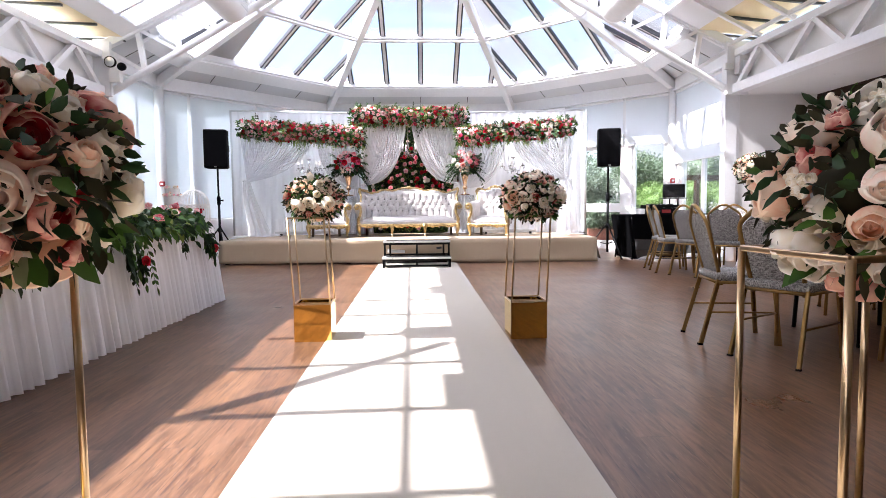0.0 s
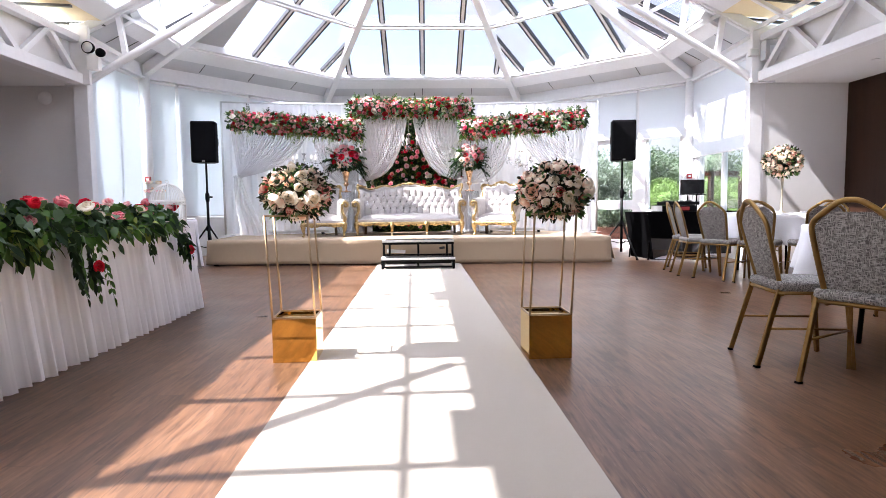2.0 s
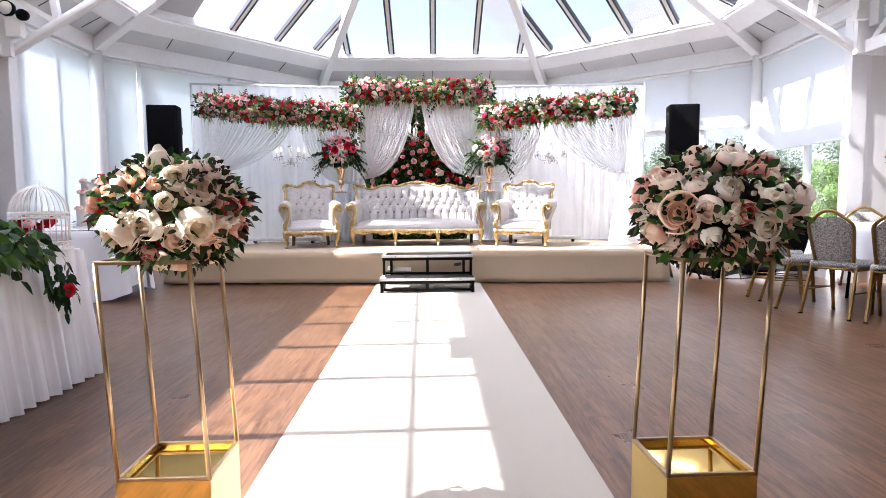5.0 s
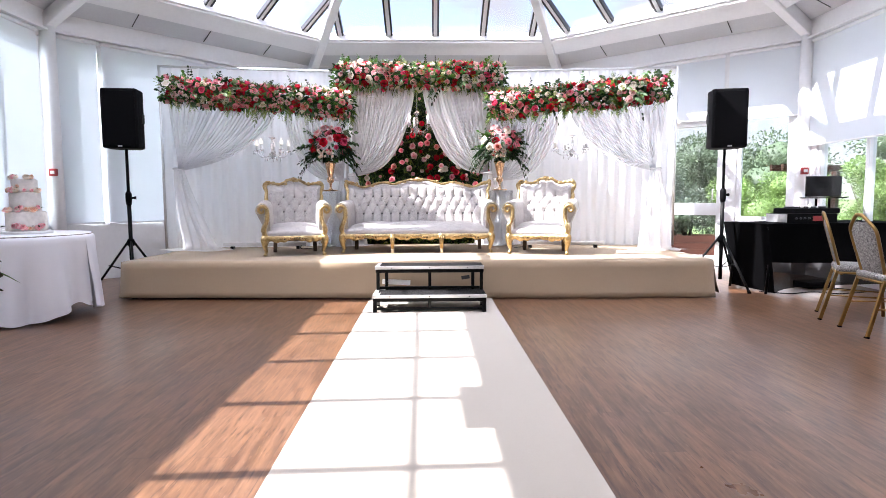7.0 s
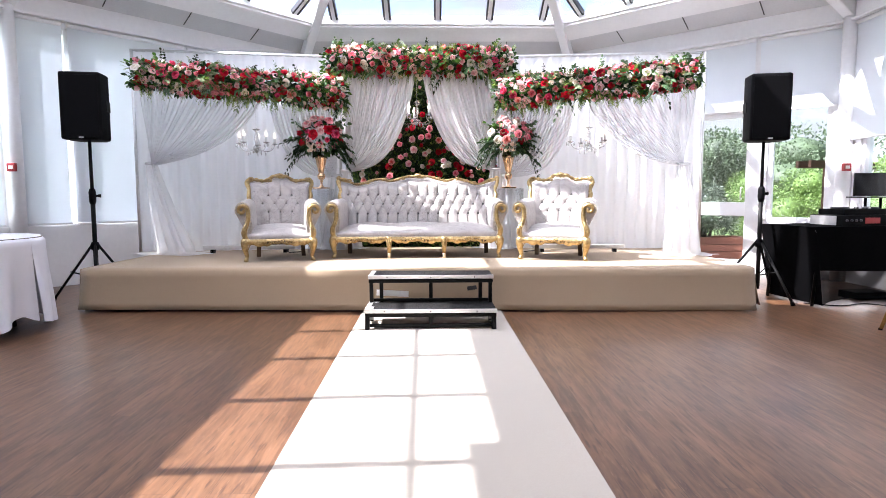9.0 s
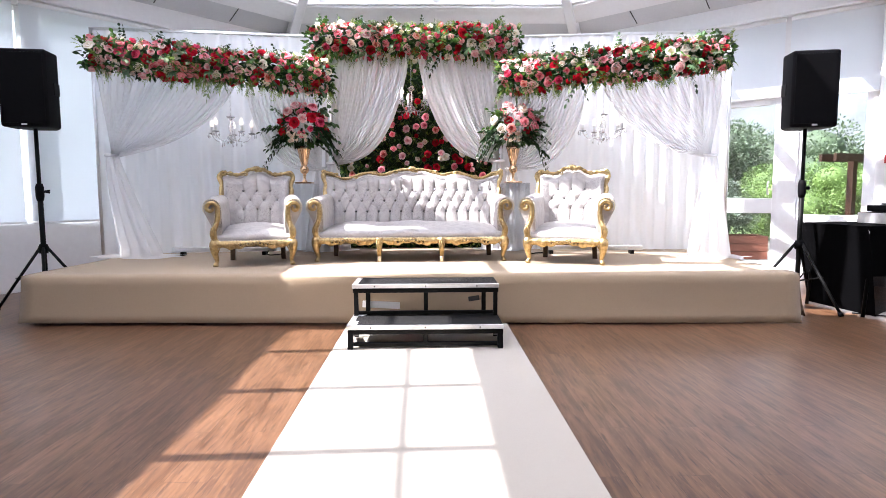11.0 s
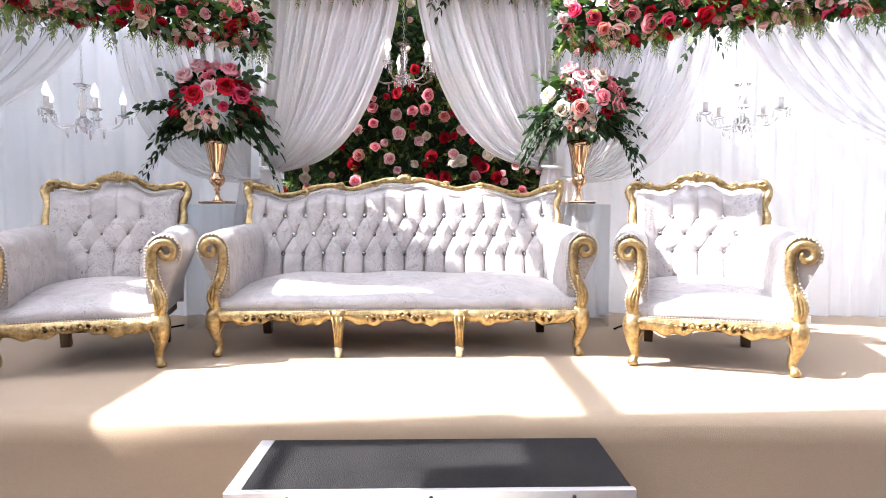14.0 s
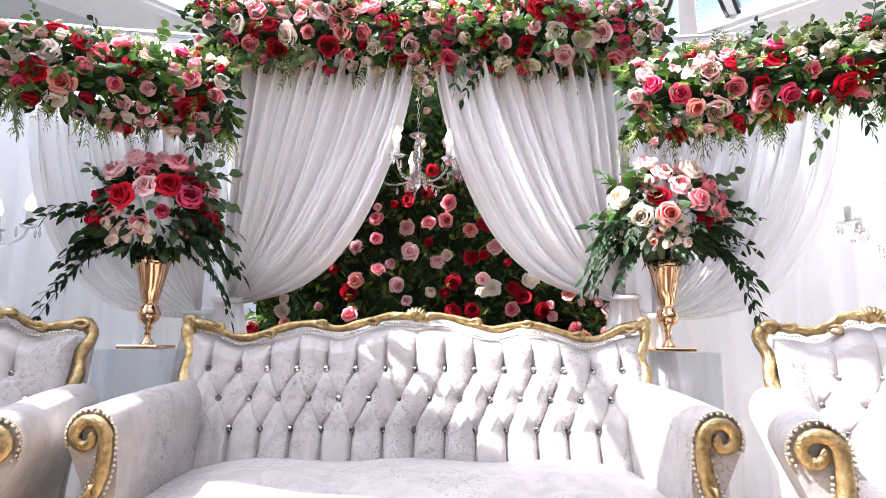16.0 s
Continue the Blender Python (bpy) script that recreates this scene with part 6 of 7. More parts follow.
def urn_flowers(x, y, seed, label, pale):
    """A tall rose-gold urn with roses and trailing eucalyptus."""
    rnd = random.Random(seed)
    u = empty("flower_urn", label, "flower arrangement", "flower urns beside the sofa", pose(x, y, STAGE_TOP + 0.747))
    bm = bmesh.new()
    box(bm, -0.085, 0.085, -0.085, 0.085, 0.0, 0.016, 0.004)
    part("foot_plate", bm, ROSEGOLD, u, smooth=False)
    bm = bmesh.new()
    lathe(bm, [(0.030, 0.016), (0.028, 0.024), (0.012, 0.045), (0.015, 0.06), (0.011, 0.075), (0.020, 0.085), (0.012, 0.095), (0.040, 0.120), (0.048, 0.145), (0.040, 0.170), (0.026, 0.185),
               (0.033, 0.195), (0.047, 0.26), (0.067, 0.35), (0.080, 0.385), (0.074, 0.383), (0.03, 0.30)], 24)
    part("urn", bm, ROSEGOLD, u, "polished rose-gold urn")
    kinds = (["crimson"] * 2 + ["rose_pink"] * 3 + ["pale_pink"] * 4 + ["blush"] * 2 + ["coral"]) if pale else (["crimson"] * 1 + ["red"] * 5 + ["deep_pink"] * 2 + ["rose_pink"] * 4 + ["pale_pink"] * 4)
    centre = Vector((0, 0, 0.57))
    placed, tries = [], 0
    while len(placed) < 34 and tries < 4000:
        tries += 1
        w = scatter_dir(rnd)
        if w.z < -0.45 or w.y > 0.7:
            continue
        grow = rnd.uniform(0.82, 1.08)
        p = centre + Vector((w.x * 0.215, w.y * 0.17, w.z * (0.235 if w.z > 0 else 0.16))) * grow
        if any((p - q).length < 0.080 for q in placed):
            continue
        placed.append(p)
        if pale:
            k = rnd.choice(("pale_pink", "blush", "pale_pink", "rose_pink")) if w.z > 0.55 else "ivory" if w.x < -0.55 and rnd.random() < 0.7 else rnd.choice(("crimson", "red", "rose_pink")) if w.x > 0.4 else rnd.choice(kinds)
        else:
            k = rnd.choice(("pale_pink", "rose_pink", "pale_pink")) if w.z > 0.6 else rnd.choice(kinds)
        bloom("rose", rnd.choice(ROSES[k]), u, p, w + Vector((0, -0.5, 0.1)), rnd.uniform(0.042, 0.055), rnd)
    for k in range(16):
        bloom("hydrangea_floret", PEONIES["blush" if not pale else rnd.choice(("dusky", "ivory", "blush"))][k % 4], u,
              (rnd.uniform(-0.12, 0.06), -0.155 + rnd.uniform(-0.02, 0.02), 0.465 + rnd.uniform(-0.04, 0.045)), (rnd.uniform(-0.6, 0.6), -1, rnd.uniform(-0.4, 0.4)), rnd.uniform(0.018, 0.027), rnd)
    lv = Leaves(seed)
    for _ in range(360):
        w = scatter_dir(rnd)
        p = centre + Vector((w.x * 0.20, w.y * 0.16, w.z * (0.20 if w.z > 0 else 0.13) - 0.01))
        lv.leaf(p, w + scatter_dir(rnd) * 0.6, rnd.uniform(0.05, 0.085), rnd.uniform(0.028, 0.048), rnd.choice((0, 0, 3, 3, 1, 5) if pale else (0, 0, 0, 3, 1)))
    for _ in range(16):
        a = rnd.uniform(0, 2 * math.pi)
        w = Vector((math.cos(a), math.sin(a) * 0.6, rnd.uniform(-0.1, 0.9)))
        eucalyptus(lv, rnd, centre + Vector((w.x * 0.18, w.y * 0.14, w.z * 0.17)), w, rnd.uniform(0.11, 0.19), rnd.uniform(0.05, 0.068), rnd.choice((3, 5, 1)) if pale else rnd.choice((3, 0, 1)))
    # trailing ruscus: long arching stems that fall on both sides of the urn
    for sx in (-1, 1):
        for k in range(14):
            w = Vector((sx * rnd.uniform(0.5, 1.0), rnd.uniform(-0.6, 0.15), rnd.uniform(-0.25, 0.55)))
            start = centre + Vector((sx * rnd.uniform(0.05, 0.16), rnd.uniform(-0.08, 0.02), rnd.uniform(-0.15, 0.02)))
            lv.sprig(start, w, rnd.uniform(0.14, 0.29), rnd.uniform(0.052, 0.070), 0, 8, 0.42, rnd.uniform(0.25, 0.9))
    for sx in (-1, 1):
        for k in range(2):
            lv.sprig(centre + Vector((sx * 0.17, -0.06, -0.10)), (sx * rnd.uniform(0.25, 0.5), -0.1, -0.3), rnd.uniform(0.26, 0.36), 0.05, 0, 10, 0.34, 0.6)
    lv.link("foliage", u)
    return u


plinth(-1.14, 11.46, 0)
plinth(1.09, 11.50, 0)
urn_flowers(-1.135, 11.44, 41, "rose-gold urn of crimson and pink roses with trailing dark leaves", False)
urn_flowers(1.075, 11.48, 42, "rose-gold urn of pale and deep pink roses with trailing leaves", True)


def floor_bar(x, y, turn):
    """A low silver light bar lying on the stage with its lead."""
    b = empty("uplight_bar", "low silver light bar lying on the stage behind the seats", "stage light", "stage light bars", pose(x, y, STAGE_TOP + 0.002, 0, 0, turn))
    bm = bmesh.new()
    box(bm, -0.53, 0.53, -0.03, 0.03, 0.040, 0.085, 0.006)
    part("housing", bm, ALU, b, smooth=False)
    for s in (-0.42, 0.42):
        bm = bmesh.new()
        box(bm, s - 0.02, s + 0.02, -0.04, 0.04, 0.0, 0.039, 0.003)
        part("foot", bm, BLACKM, b, smooth=False)
    bm = bmesh.new()
    tube(bm, smooth_line([(0.47, -0.02, 0.05), (0.46, -0.06, 0.02), (0.49, -0.09, 0.006), (0.56, -0.05, 0.006), (0.63, 0.04, 0.006)], 20), 0.005, 6)
    part("lead", bm, BLACKP, b)


floor_bar(-1.98, 11.36, 2)
floor_bar(1.87, 11.27, 178)


# ---- loudspeakers, tables and chairs ----
def loudspeaker(x, y, z, turn):
    s = empty("loudspeaker", "black moulded loudspeaker on a tripod stand", "loudspeaker", "stage loudspeakers", pose(x, y, z, 0, 0, turn))
    bm = bmesh.new()
    w, d, h = 0.186, 0.17, 0.64
    front = [(-w, -d), (w, -d), (w, d * 0.3), (w * 0.62, d), (-w * 0.62, d), (-w, d * 0.3)]
    a = [bm.verts.new((px, py, 0.0)) for px, py in front]
    b = [bm.verts.new((px, py, h)) for px, py in front]
    bm.faces.new(list(reversed(a)))
    bm.faces.new(b)
    for i in range(6):
        bm.faces.new((a[i], a[(i + 1) % 6], b[(i + 1) % 6], b[i]))
    bmesh.ops.bevel(bm, geom=list(bm.edges), offset=0.022, segments=3, affect="EDGES", profile=0.5)
    cab = part("cabinet", bm, BLACKP, s)
    bm = bmesh.new()
    box(bm, -w + 0.022, w - 0.022, -d - 0.006, -d + 0.004, 0.03, h - 0.03, 0.004)
    part("grille", bm, BLACKP, cab, "black metal grille", smooth=False)
    bm = bmesh.new()
    box(bm, -0.022, 0.022, -d - 0.009, -d - 0.005, 0.012, 0.026, 0.002)
    part("badge", bm, ALU, cab, smooth=False)
    for sg in (-1, 1):
        bm = bmesh.new()
        box(bm, sg * w - 0.006, sg * w + 0.006, -0.05, 0.05, h * 0.44, h * 0.60, 0.004)
        part("side_handle", bm, BLACKM, cab, smooth=False)
    return s


def speaker_stand(x, y, top, turn):
    s = empty("speaker_stand", "black tripod loudspeaker stand on the floor", "speaker stand", "speaker stands", pose(x, y, 0, 0, 0, turn))
    bm = bmesh.new()
    tube(bm, [(0, 0, 0.10), (0, 0, 1.10)], 0.021, 12)
    part("lower_pole", bm, BLACKM, s)
    bm = bmesh.new()
    tube(bm, [(0, 0, 1.0), (0, 0, top)], 0.016, 12)
    part("upper_pole", bm, BLACKM, s)
    bm = bmesh.new()
    tube(bm, [(0, 0, 0.98), (0, 0, 1.02), (0, 0, 1.10), (0, 0, 1.13)], [0.026, 0.033, 0.033, 0.024], 12)
    collar = part("collar", bm, BLACKP, s)
    bm = bmesh.new()
    tube(bm, [(0.03, 0, 1.06), (0.075, 0, 1.06)], [0.010, 0.018], 8)
    part("knob", bm, BLACKP, collar)
    bm = bmesh.new()
    tube(bm, [(0, 0, 0.52), (0, 0, 0.56), (0, 0, 0.60)], [0.034, 0.045, 0.030], 12)
    part("hub", bm, BLACKP, s)
    for k in range(3):
        a = 2 * math.pi * k / 3 - math.pi / 2
        c, d = math.cos(a), math.sin(a)
        bm = bmesh.new()
        tube(bm, [(0.03 * c, 0.03 * d, 0.57), (0.44 * c, 0.44 * d, 0.02)], 0.013, 8)
        leg = part("leg", bm, BLACKM, s)
        bm = bmesh.new()
        tube(bm, [(0.43 * c, 0.43 * d, 0.035), (0.45 * c, 0.45 * d, 0.0)], [0.018, 0.021], 8)
        part("rubber_foot", bm, BLACKP, leg)
        bm = bmesh.new()
        tube(bm, [(0.02 * c, 0.02 * d, 0.24), (0.26 * c, 0.26 * d, 0.30)], 0.007, 6)
        part("brace", bm, BLACKM, leg)


speaker_stand(-3.21, 10.38, 1.60, 30)
loudspeaker(-3.21, 10.38, 1.60, 8)
speaker_stand(3.47, 10.32, 1.578, 14)
loudspeaker(3.47, 10.32, 1.572, -10)


def cloth_skirt(name, path, z_top, material, parent, amp=0.026, wave=0.095, flare=0.05, label=""):
    """A pleated skirt that hangs from a table's edge to the floor along a path."""
    path = [Vector(p) for p in path]
    lengths = [0.0]
    for a, b in zip(path, path[1:]):
        lengths.append(lengths[-1] + (b - a).length)
    total = lengths[-1]

    def pt(u, v):
        x = u * total
        k = max(i for i in range(len(path) - 1) if lengths[i] <= x + 1e-9)
        t = (x - lengths[k]) / max(lengths[k + 1] - lengths[k], 1e-9)
        p = path[k].lerp(path[k + 1], t)
        d = (path[k + 1] - path[k]).normalized()
        n = Vector((-d.y, d.x))
        off = (pleat(x, amp, wave, 0.7) + amp * 1.3) * (0.25 + 0.75 * (1 - v)) + flare * (1 - v)
        p = p + n * off
        return (p.x, p.y, 0.006 + 0.008 * abs(math.sin(x * 9)) + (z_top - 0.014) * v)
    return grid_ob(name, pt, int(total * 90), 10, material, parent, label)


def head_table():
    t = empty("head_table", "long head table with a pleated white skirt to the floor", "table")
    x0, x1, y0, y1, h = -2.48, -1.82, -2.6, 6.06, 0.74
    bm = bmesh.new()
    box(bm, x0, x1, y0, y1, h - 0.03, h, 0.008)
    part("tabletop", bm, LINEN, t, smooth=False)
    cloth_skirt("skirt", [(x1, y0), (x1, 3.2), (x1, y1), (x0, y1)][::-1], h - 0.002, LINEN, t, flare=0.05, label="pleated white table skirt")
    for x in (x0 + 0.06, x1 - 0.08):
        for y in (y0 + 0.1, 1.8, y1 - 0.12):
            bm = bmesh.new()
            tube(bm, [(x, y, 0), (x, y, h - 0.03)], 0.016, 8)
            part("leg", bm, BLACKM, t)
    return t


head_table()


def greenery_runner():
    """Ivy, eucalyptus and roses laid along the table's front edge and trailing over it."""
    rnd = random.Random(51)
    g = empty("greenery_runner", "leafy green runner with red and pink roses over the table edge", "greenery")
    lv = Leaves(52)
    y0, y1 = -2.2, 5.62
    for _ in range(5200):
        y = rnd.uniform(y0, y1)
        x = rnd.gauss(-1.96, 0.11)
        z = 0.75 + min(0.135, abs(rnd.gauss(0, 0.075)))
        lv.leaf((x, y, z), scatter_dir(rnd) + Vector((0.5, 0, 0.25)), rnd.uniform(0.045, 0.085), rnd.uniform(0.036, 0.068), rnd.choice((0, 0, 0, 1, 1, 1, 3, 3, 2)), droop=0.35)
    for _ in range(260):
        y = rnd.uniform(y0, y1)
        lv.sprig((rnd.uniform(-2.03, -1.85), y, rnd.uniform(0.76, 0.88)), (rnd.uniform(0.2, 1), rnd.uniform(-0.8, 0.8), rnd.uniform(-0.2, 0.9)), rnd.uniform(0.14, 0.24), 0.075, rnd.choice((0, 0, 1, 3)), 6, 0.75, 0.6)
    # the fringe that falls over the cloth, deeper in some places
    for _ in range(900):
        y = rnd.uniform(y0, y1)
        deep = 0.05 + 0.07 * max(0.0, math.sin(y * 1.9 + 0.6)) + 0.03 * math.sin(y * 5.3)
        x = -1.785 + rnd.uniform(0.0, 0.10)
        lv.leaf((x, y, 0.79 - deep * rnd.random() ** 0.8), scatter_dir(rnd) + Vector((0.6, 0, -0.6)), rnd.uniform(0.05, 0.085), rnd.uniform(0.034, 0.060), rnd.choice((0, 0, 1, 1, 1, 3, 2)), droop=0.5)
    for y, drop, n in ((5.62, 0.28, 4), (5.0, 0.38, 1), (4.2, 0.46, 8), (3.1, 0.26, 4), (2.2, 0.40, 7), (1.0, 0.36, 6), (-0.3, 0.36, 5)):
        for _ in range(n):
            lv.sprig((-1.735 + rnd.uniform(0, 0.05), y + rnd.uniform(-0.16, 0.16), 0.72), (0.16, rnd.uniform(-0.3, 0.3), -1), drop * rnd.uniform(0.35, 1.0), rnd.uniform(0.050, 0.072), rnd.choice((0, 0, 1)), 7, 0.50, 0.0)
    for y, z in ((4.30, 0.55), (5.66, 0.55)):
        for _ in range(26):
            lv.leaf((-1.69, y + rnd.uniform(-0.05, 0.05), z + rnd.uniform(-0.06, 0.06)), scatter_dir(rnd) + Vector((0.3, 0, -0.2)), 0.07, 0.032, rnd.choice((0, 0, 1)), droop=0.3)
    lv.link("foliage", g)
    placed = []
    for _ in range(260):
        y = rnd.uniform(y0, y1)
        p = Vector((rnd.gauss(-1.93, 0.10), y, 0.85 + rnd.uniform(-0.03, 0.07)))
        if any((p - q).length < 0.075 for q in placed):
            continue
        placed.append(p)
        bloom("rose", rnd.choice(ROSES[rnd.choice(["red", "red", "crimson", "rose_pink", "rose_pink", "pale_pink", "ivory"])]), g, p, (rnd.uniform(0, 0.8), rnd.uniform(-0.8, 0.2), 1), rnd.uniform(0.032, 0.046), rnd)
    for y, z in ((4.30, 0.55), (5.66, 0.55)):
        bloom("rose", ROSES["red"][0], g, (-1.67, y, z), (1, -0.4, 0.1), 0.034, rnd)


greenery_runner()


def tumbler(x, y, h):
    t = empty("glass_tumbler", "clear glass candle tumbler on the table", "glass", "glass tumblers", pose(x, y, 0.742))
    bm = bmesh.new()
    lathe(bm, [(0.036, 0.0), (0.040, 0.006), (0.042, h), (0.038, h), (0.036, 0.012), (0.004, 0.012)], 20)
    part("glass", bm, ACRYLIC, t)
    return t


tumbler(-2.10, 5.46, 0.11)
tumbler(-2.20, 5.72, 0.15)
tumbler(-2.06, 5.80, 0.13)


def wire_arc(bm, pts, r=0.0032):
    tube(bm, pts, r, 5)


def birdcage(x, y, z):
    c = empty("birdcage", "white wire birdcage with red roses inside, on the table", "birdcage", m=pose(x, y, z))
    r, h = 0.138, 0.20
    bm = bmesh.new()
    lathe(bm, [(r + 0.012, 0.0), (r + 0.014, 0.012), (r, 0.018), (0.02, 0.018)], 28)
    part("base", bm, PORCELAIN, c)
    for k in range(28):
        a = 2 * math.pi * k / 28
        ca, sa = math.cos(a), math.sin(a)
        bm = bmesh.new()
        wire_arc(bm, [(r * ca, r * sa, 0.015), (r * ca, r * sa, h), *[(r * math.cos(t) * ca, r * math.cos(t) * sa, h + 0.15 * math.sin(t)) for t in np.linspace(0.15, 1.5, 7)]])
        part("wire", bm, PORCELAIN, c)
    for zz in (0.05, h - 0.02, h):
        bm = bmesh.new()
        wire_arc(bm, [(r * 1.01 * math.cos(a), r * 1.01 * math.sin(a), zz) for a in np.linspace(0, 2 * math.pi, 32)], 0.004)
        part("hoop", bm, PORCELAIN, c)
    # pierced bands at the foot and under the dome
    for z0 in (0.012, h - 0.028):
        rr, nb = r * 1.025, 96
        verts = [(rr * math.cos(2 * math.pi * i / nb), rr * math.sin(2 * math.pi * i / nb), z0 + 0.040 * j / 5) for j in range(6) for i in range(nb)]
        faces = [(j * nb + i, j * nb + (i + 1) % nb, (j + 1) * nb + (i + 1) % nb, (j + 1) * nb + i) for j in range(5) for i in range(nb)
                 if j in (0, 4) or (i + (2 if j == 2 else 0)) % 4 < 2]
        band = mesh_ob("pierced_band", verts, faces, [PORCELAIN], c)
        solid = band.modifiers.new("thickness", "SOLIDIFY")
        solid.thickness = 0.003
    bm = bmesh.new()
    wire_arc(bm, [(0.014 * math.cos(a), 0, h + 0.168 + 0.014 * math.sin(a)) for a in np.linspace(0, 2 * math.pi, 14)], 0.003)
    part("hanging_ring", bm, PORCELAIN, c)
    rnd = random.Random(5)
    for k in range(14):
        bloom("rose", ROSES[rnd.choice(["red", "red", "crimson", "pale_pink"])][k % 4], c, (rnd.uniform(-0.085, 0.085), rnd.uniform(-0.09, 0.05), 0.05 + 0.10 * rnd.random()), (rnd.uniform(-0.5, 0.5), -1, 0.6), 0.036, rnd)
    return c


birdcage(-1.90, 5.84, 0.742)


def round_cloth(name, parent, radius, h, drop, folds, seed, material=None):
    """A round cloth over a table: flat on top, folded where it hangs."""
    def pt(u, v):
        a = 2 * math.pi * u
        run = v * (radius + drop)
        if run < radius:
            return (run * math.cos(a), run * math.sin(a), h)
        t = (run - radius) / drop
        fold = (0.055 * math.sin(folds * a + seed) + 0.022 * math.sin(2.3 * folds * a + 2 * seed)) * min(1, t * 1.5)
        rr = radius + 0.015 + 0.03 * t + fold * t ** 0.8
        return (rr * math.cos(a), rr * math.sin(a), h - drop * t * (0.84 + 0.16 * abs(math.sin(2 * a + seed))) + 0.012 * math.sin(folds * a * 0.5) * t)
    return grid_ob(name, pt, 180, 26, material or LINEN, parent)


def round_table(x, y, radius, drop, folds, seed, label, group=""):
    t = empty("round_table", label, "table", group, pose(x, y, 0))
    bm = bmesh.new()
    lathe(bm, [(radius - 0.01, 0.715), (radius - 0.002, 0.72), (radius - 0.002, 0.735), (radius - 0.01, 0.738)], 48)
    part("tabletop", bm, DARKWOOD, t)
    for k in range(4):
        a = math.pi / 4 + k * math.pi / 2
        bm = bmesh.new()
        tube(bm, [(0.55 * radius * math.cos(a), 0.55 * radius * math.sin(a), 0.715), (0.6 * radius * math.cos(a), 0.6 * radius * math.sin(a), 0)], 0.015, 8)
        part("leg", bm, BLACKM, t)
    c = empty("tablecloth", "white linen tablecloth hanging in folds over a round table", "tablecloth", "tablecloths", pose(x, y, 0))
    round_cloth("cloth", c, radius, 0.742, drop, folds, seed)
    return t


round_table(-3.46, 8.98, 0.55, 0.72, 9, 0.4, "round cake table under a white cloth")
round_table(3.28, 4.04, 0.76, 0.34, 11, 1.4, "round dining table under a white cloth", "dining tables")
round_table(4.68, 8.05, 0.76, 0.34, 11, 2.1, "round dining table under a white cloth with a tall centrepiece", "dining tables")
round_table(3.40, 0.2, 0.76, 0.34, 11, 0.9, "round dining table under a white cloth", "dining tables")


def cake(x, y, z):
    rnd = random.Random(61)
    c = empty("wedding_cake", "three-tier ivory cake dressed with blush flowers", "cake", m=pose(x, y, z))
    bm = bmesh.new()
    lathe(bm, [(0.195, 0.0), (0.195, 0.02), (0.185, 0.024), (0.02, 0.024)], 32)
    part("board", bm, PORCELAIN, c)
    zz = 0.024
    for r, h in ((0.155, 0.17), (0.118, 0.17), (0.098, 0.115)):
        bm = bmesh.new()
        lathe(bm, [(r, zz), (r + 0.001, zz + 0.01), (r, zz + h - 0.012), (r - 0.012, zz + h), (0.01, zz + h)], 32)
        part("tier", bm, ICING, c)
        zz += h
        for k in range(9):
            a = rnd.uniform(-2.9, 0.2)
            rr = r * 0.80 if r < 0.1 else r * 0.92
            bloom("cake_flower", rnd.choice(PEONIES[rnd.choice(["blush", "pale_pink", "peach", "ivory"])]), c, (rr * math.cos(a), rr * math.sin(a), zz + 0.005), (math.cos(a) * 0.7, math.sin(a) * 0.7, 0.7), rnd.uniform(0.020, 0.034), rnd)
    lv = Leaves(62)
    # garlands of blush flowers and a few leaves round the foot of each tier
    for r, z, n in ((0.157, 0.045, 9), (0.120, 0.205, 6), (0.10, 0.37, 3)):
        for k in range(n):
            a = -1.5 + 1.5 * k / n + rnd.uniform(-0.05, 0.05)
            up_ = rnd.uniform(0.0, 0.05) * (1 + math.sin(a * 2.2))
            bloom("cake_flower", rnd.choice(PEONIES[rnd.choice(["blush", "pale_pink", "pale_pink", "peach"])]), c, (r * math.cos(a), r * math.sin(a), z + up_), (math.cos(a), math.sin(a), 0.4), rnd.uniform(0.016, 0.030), rnd)
        for k in range(4):
            a = rnd.uniform(-3.0, 0.1)
            lv.leaf((r * math.cos(a), r * math.sin(a), z + 0.02), (math.cos(a), math.sin(a), rnd.uniform(-0.2, 0.8)), 0.045, 0.020, rnd.choice((0, 3, 1)))
    lv.link("foliage", c)


cake(-3.40, 8.98, 0.744)


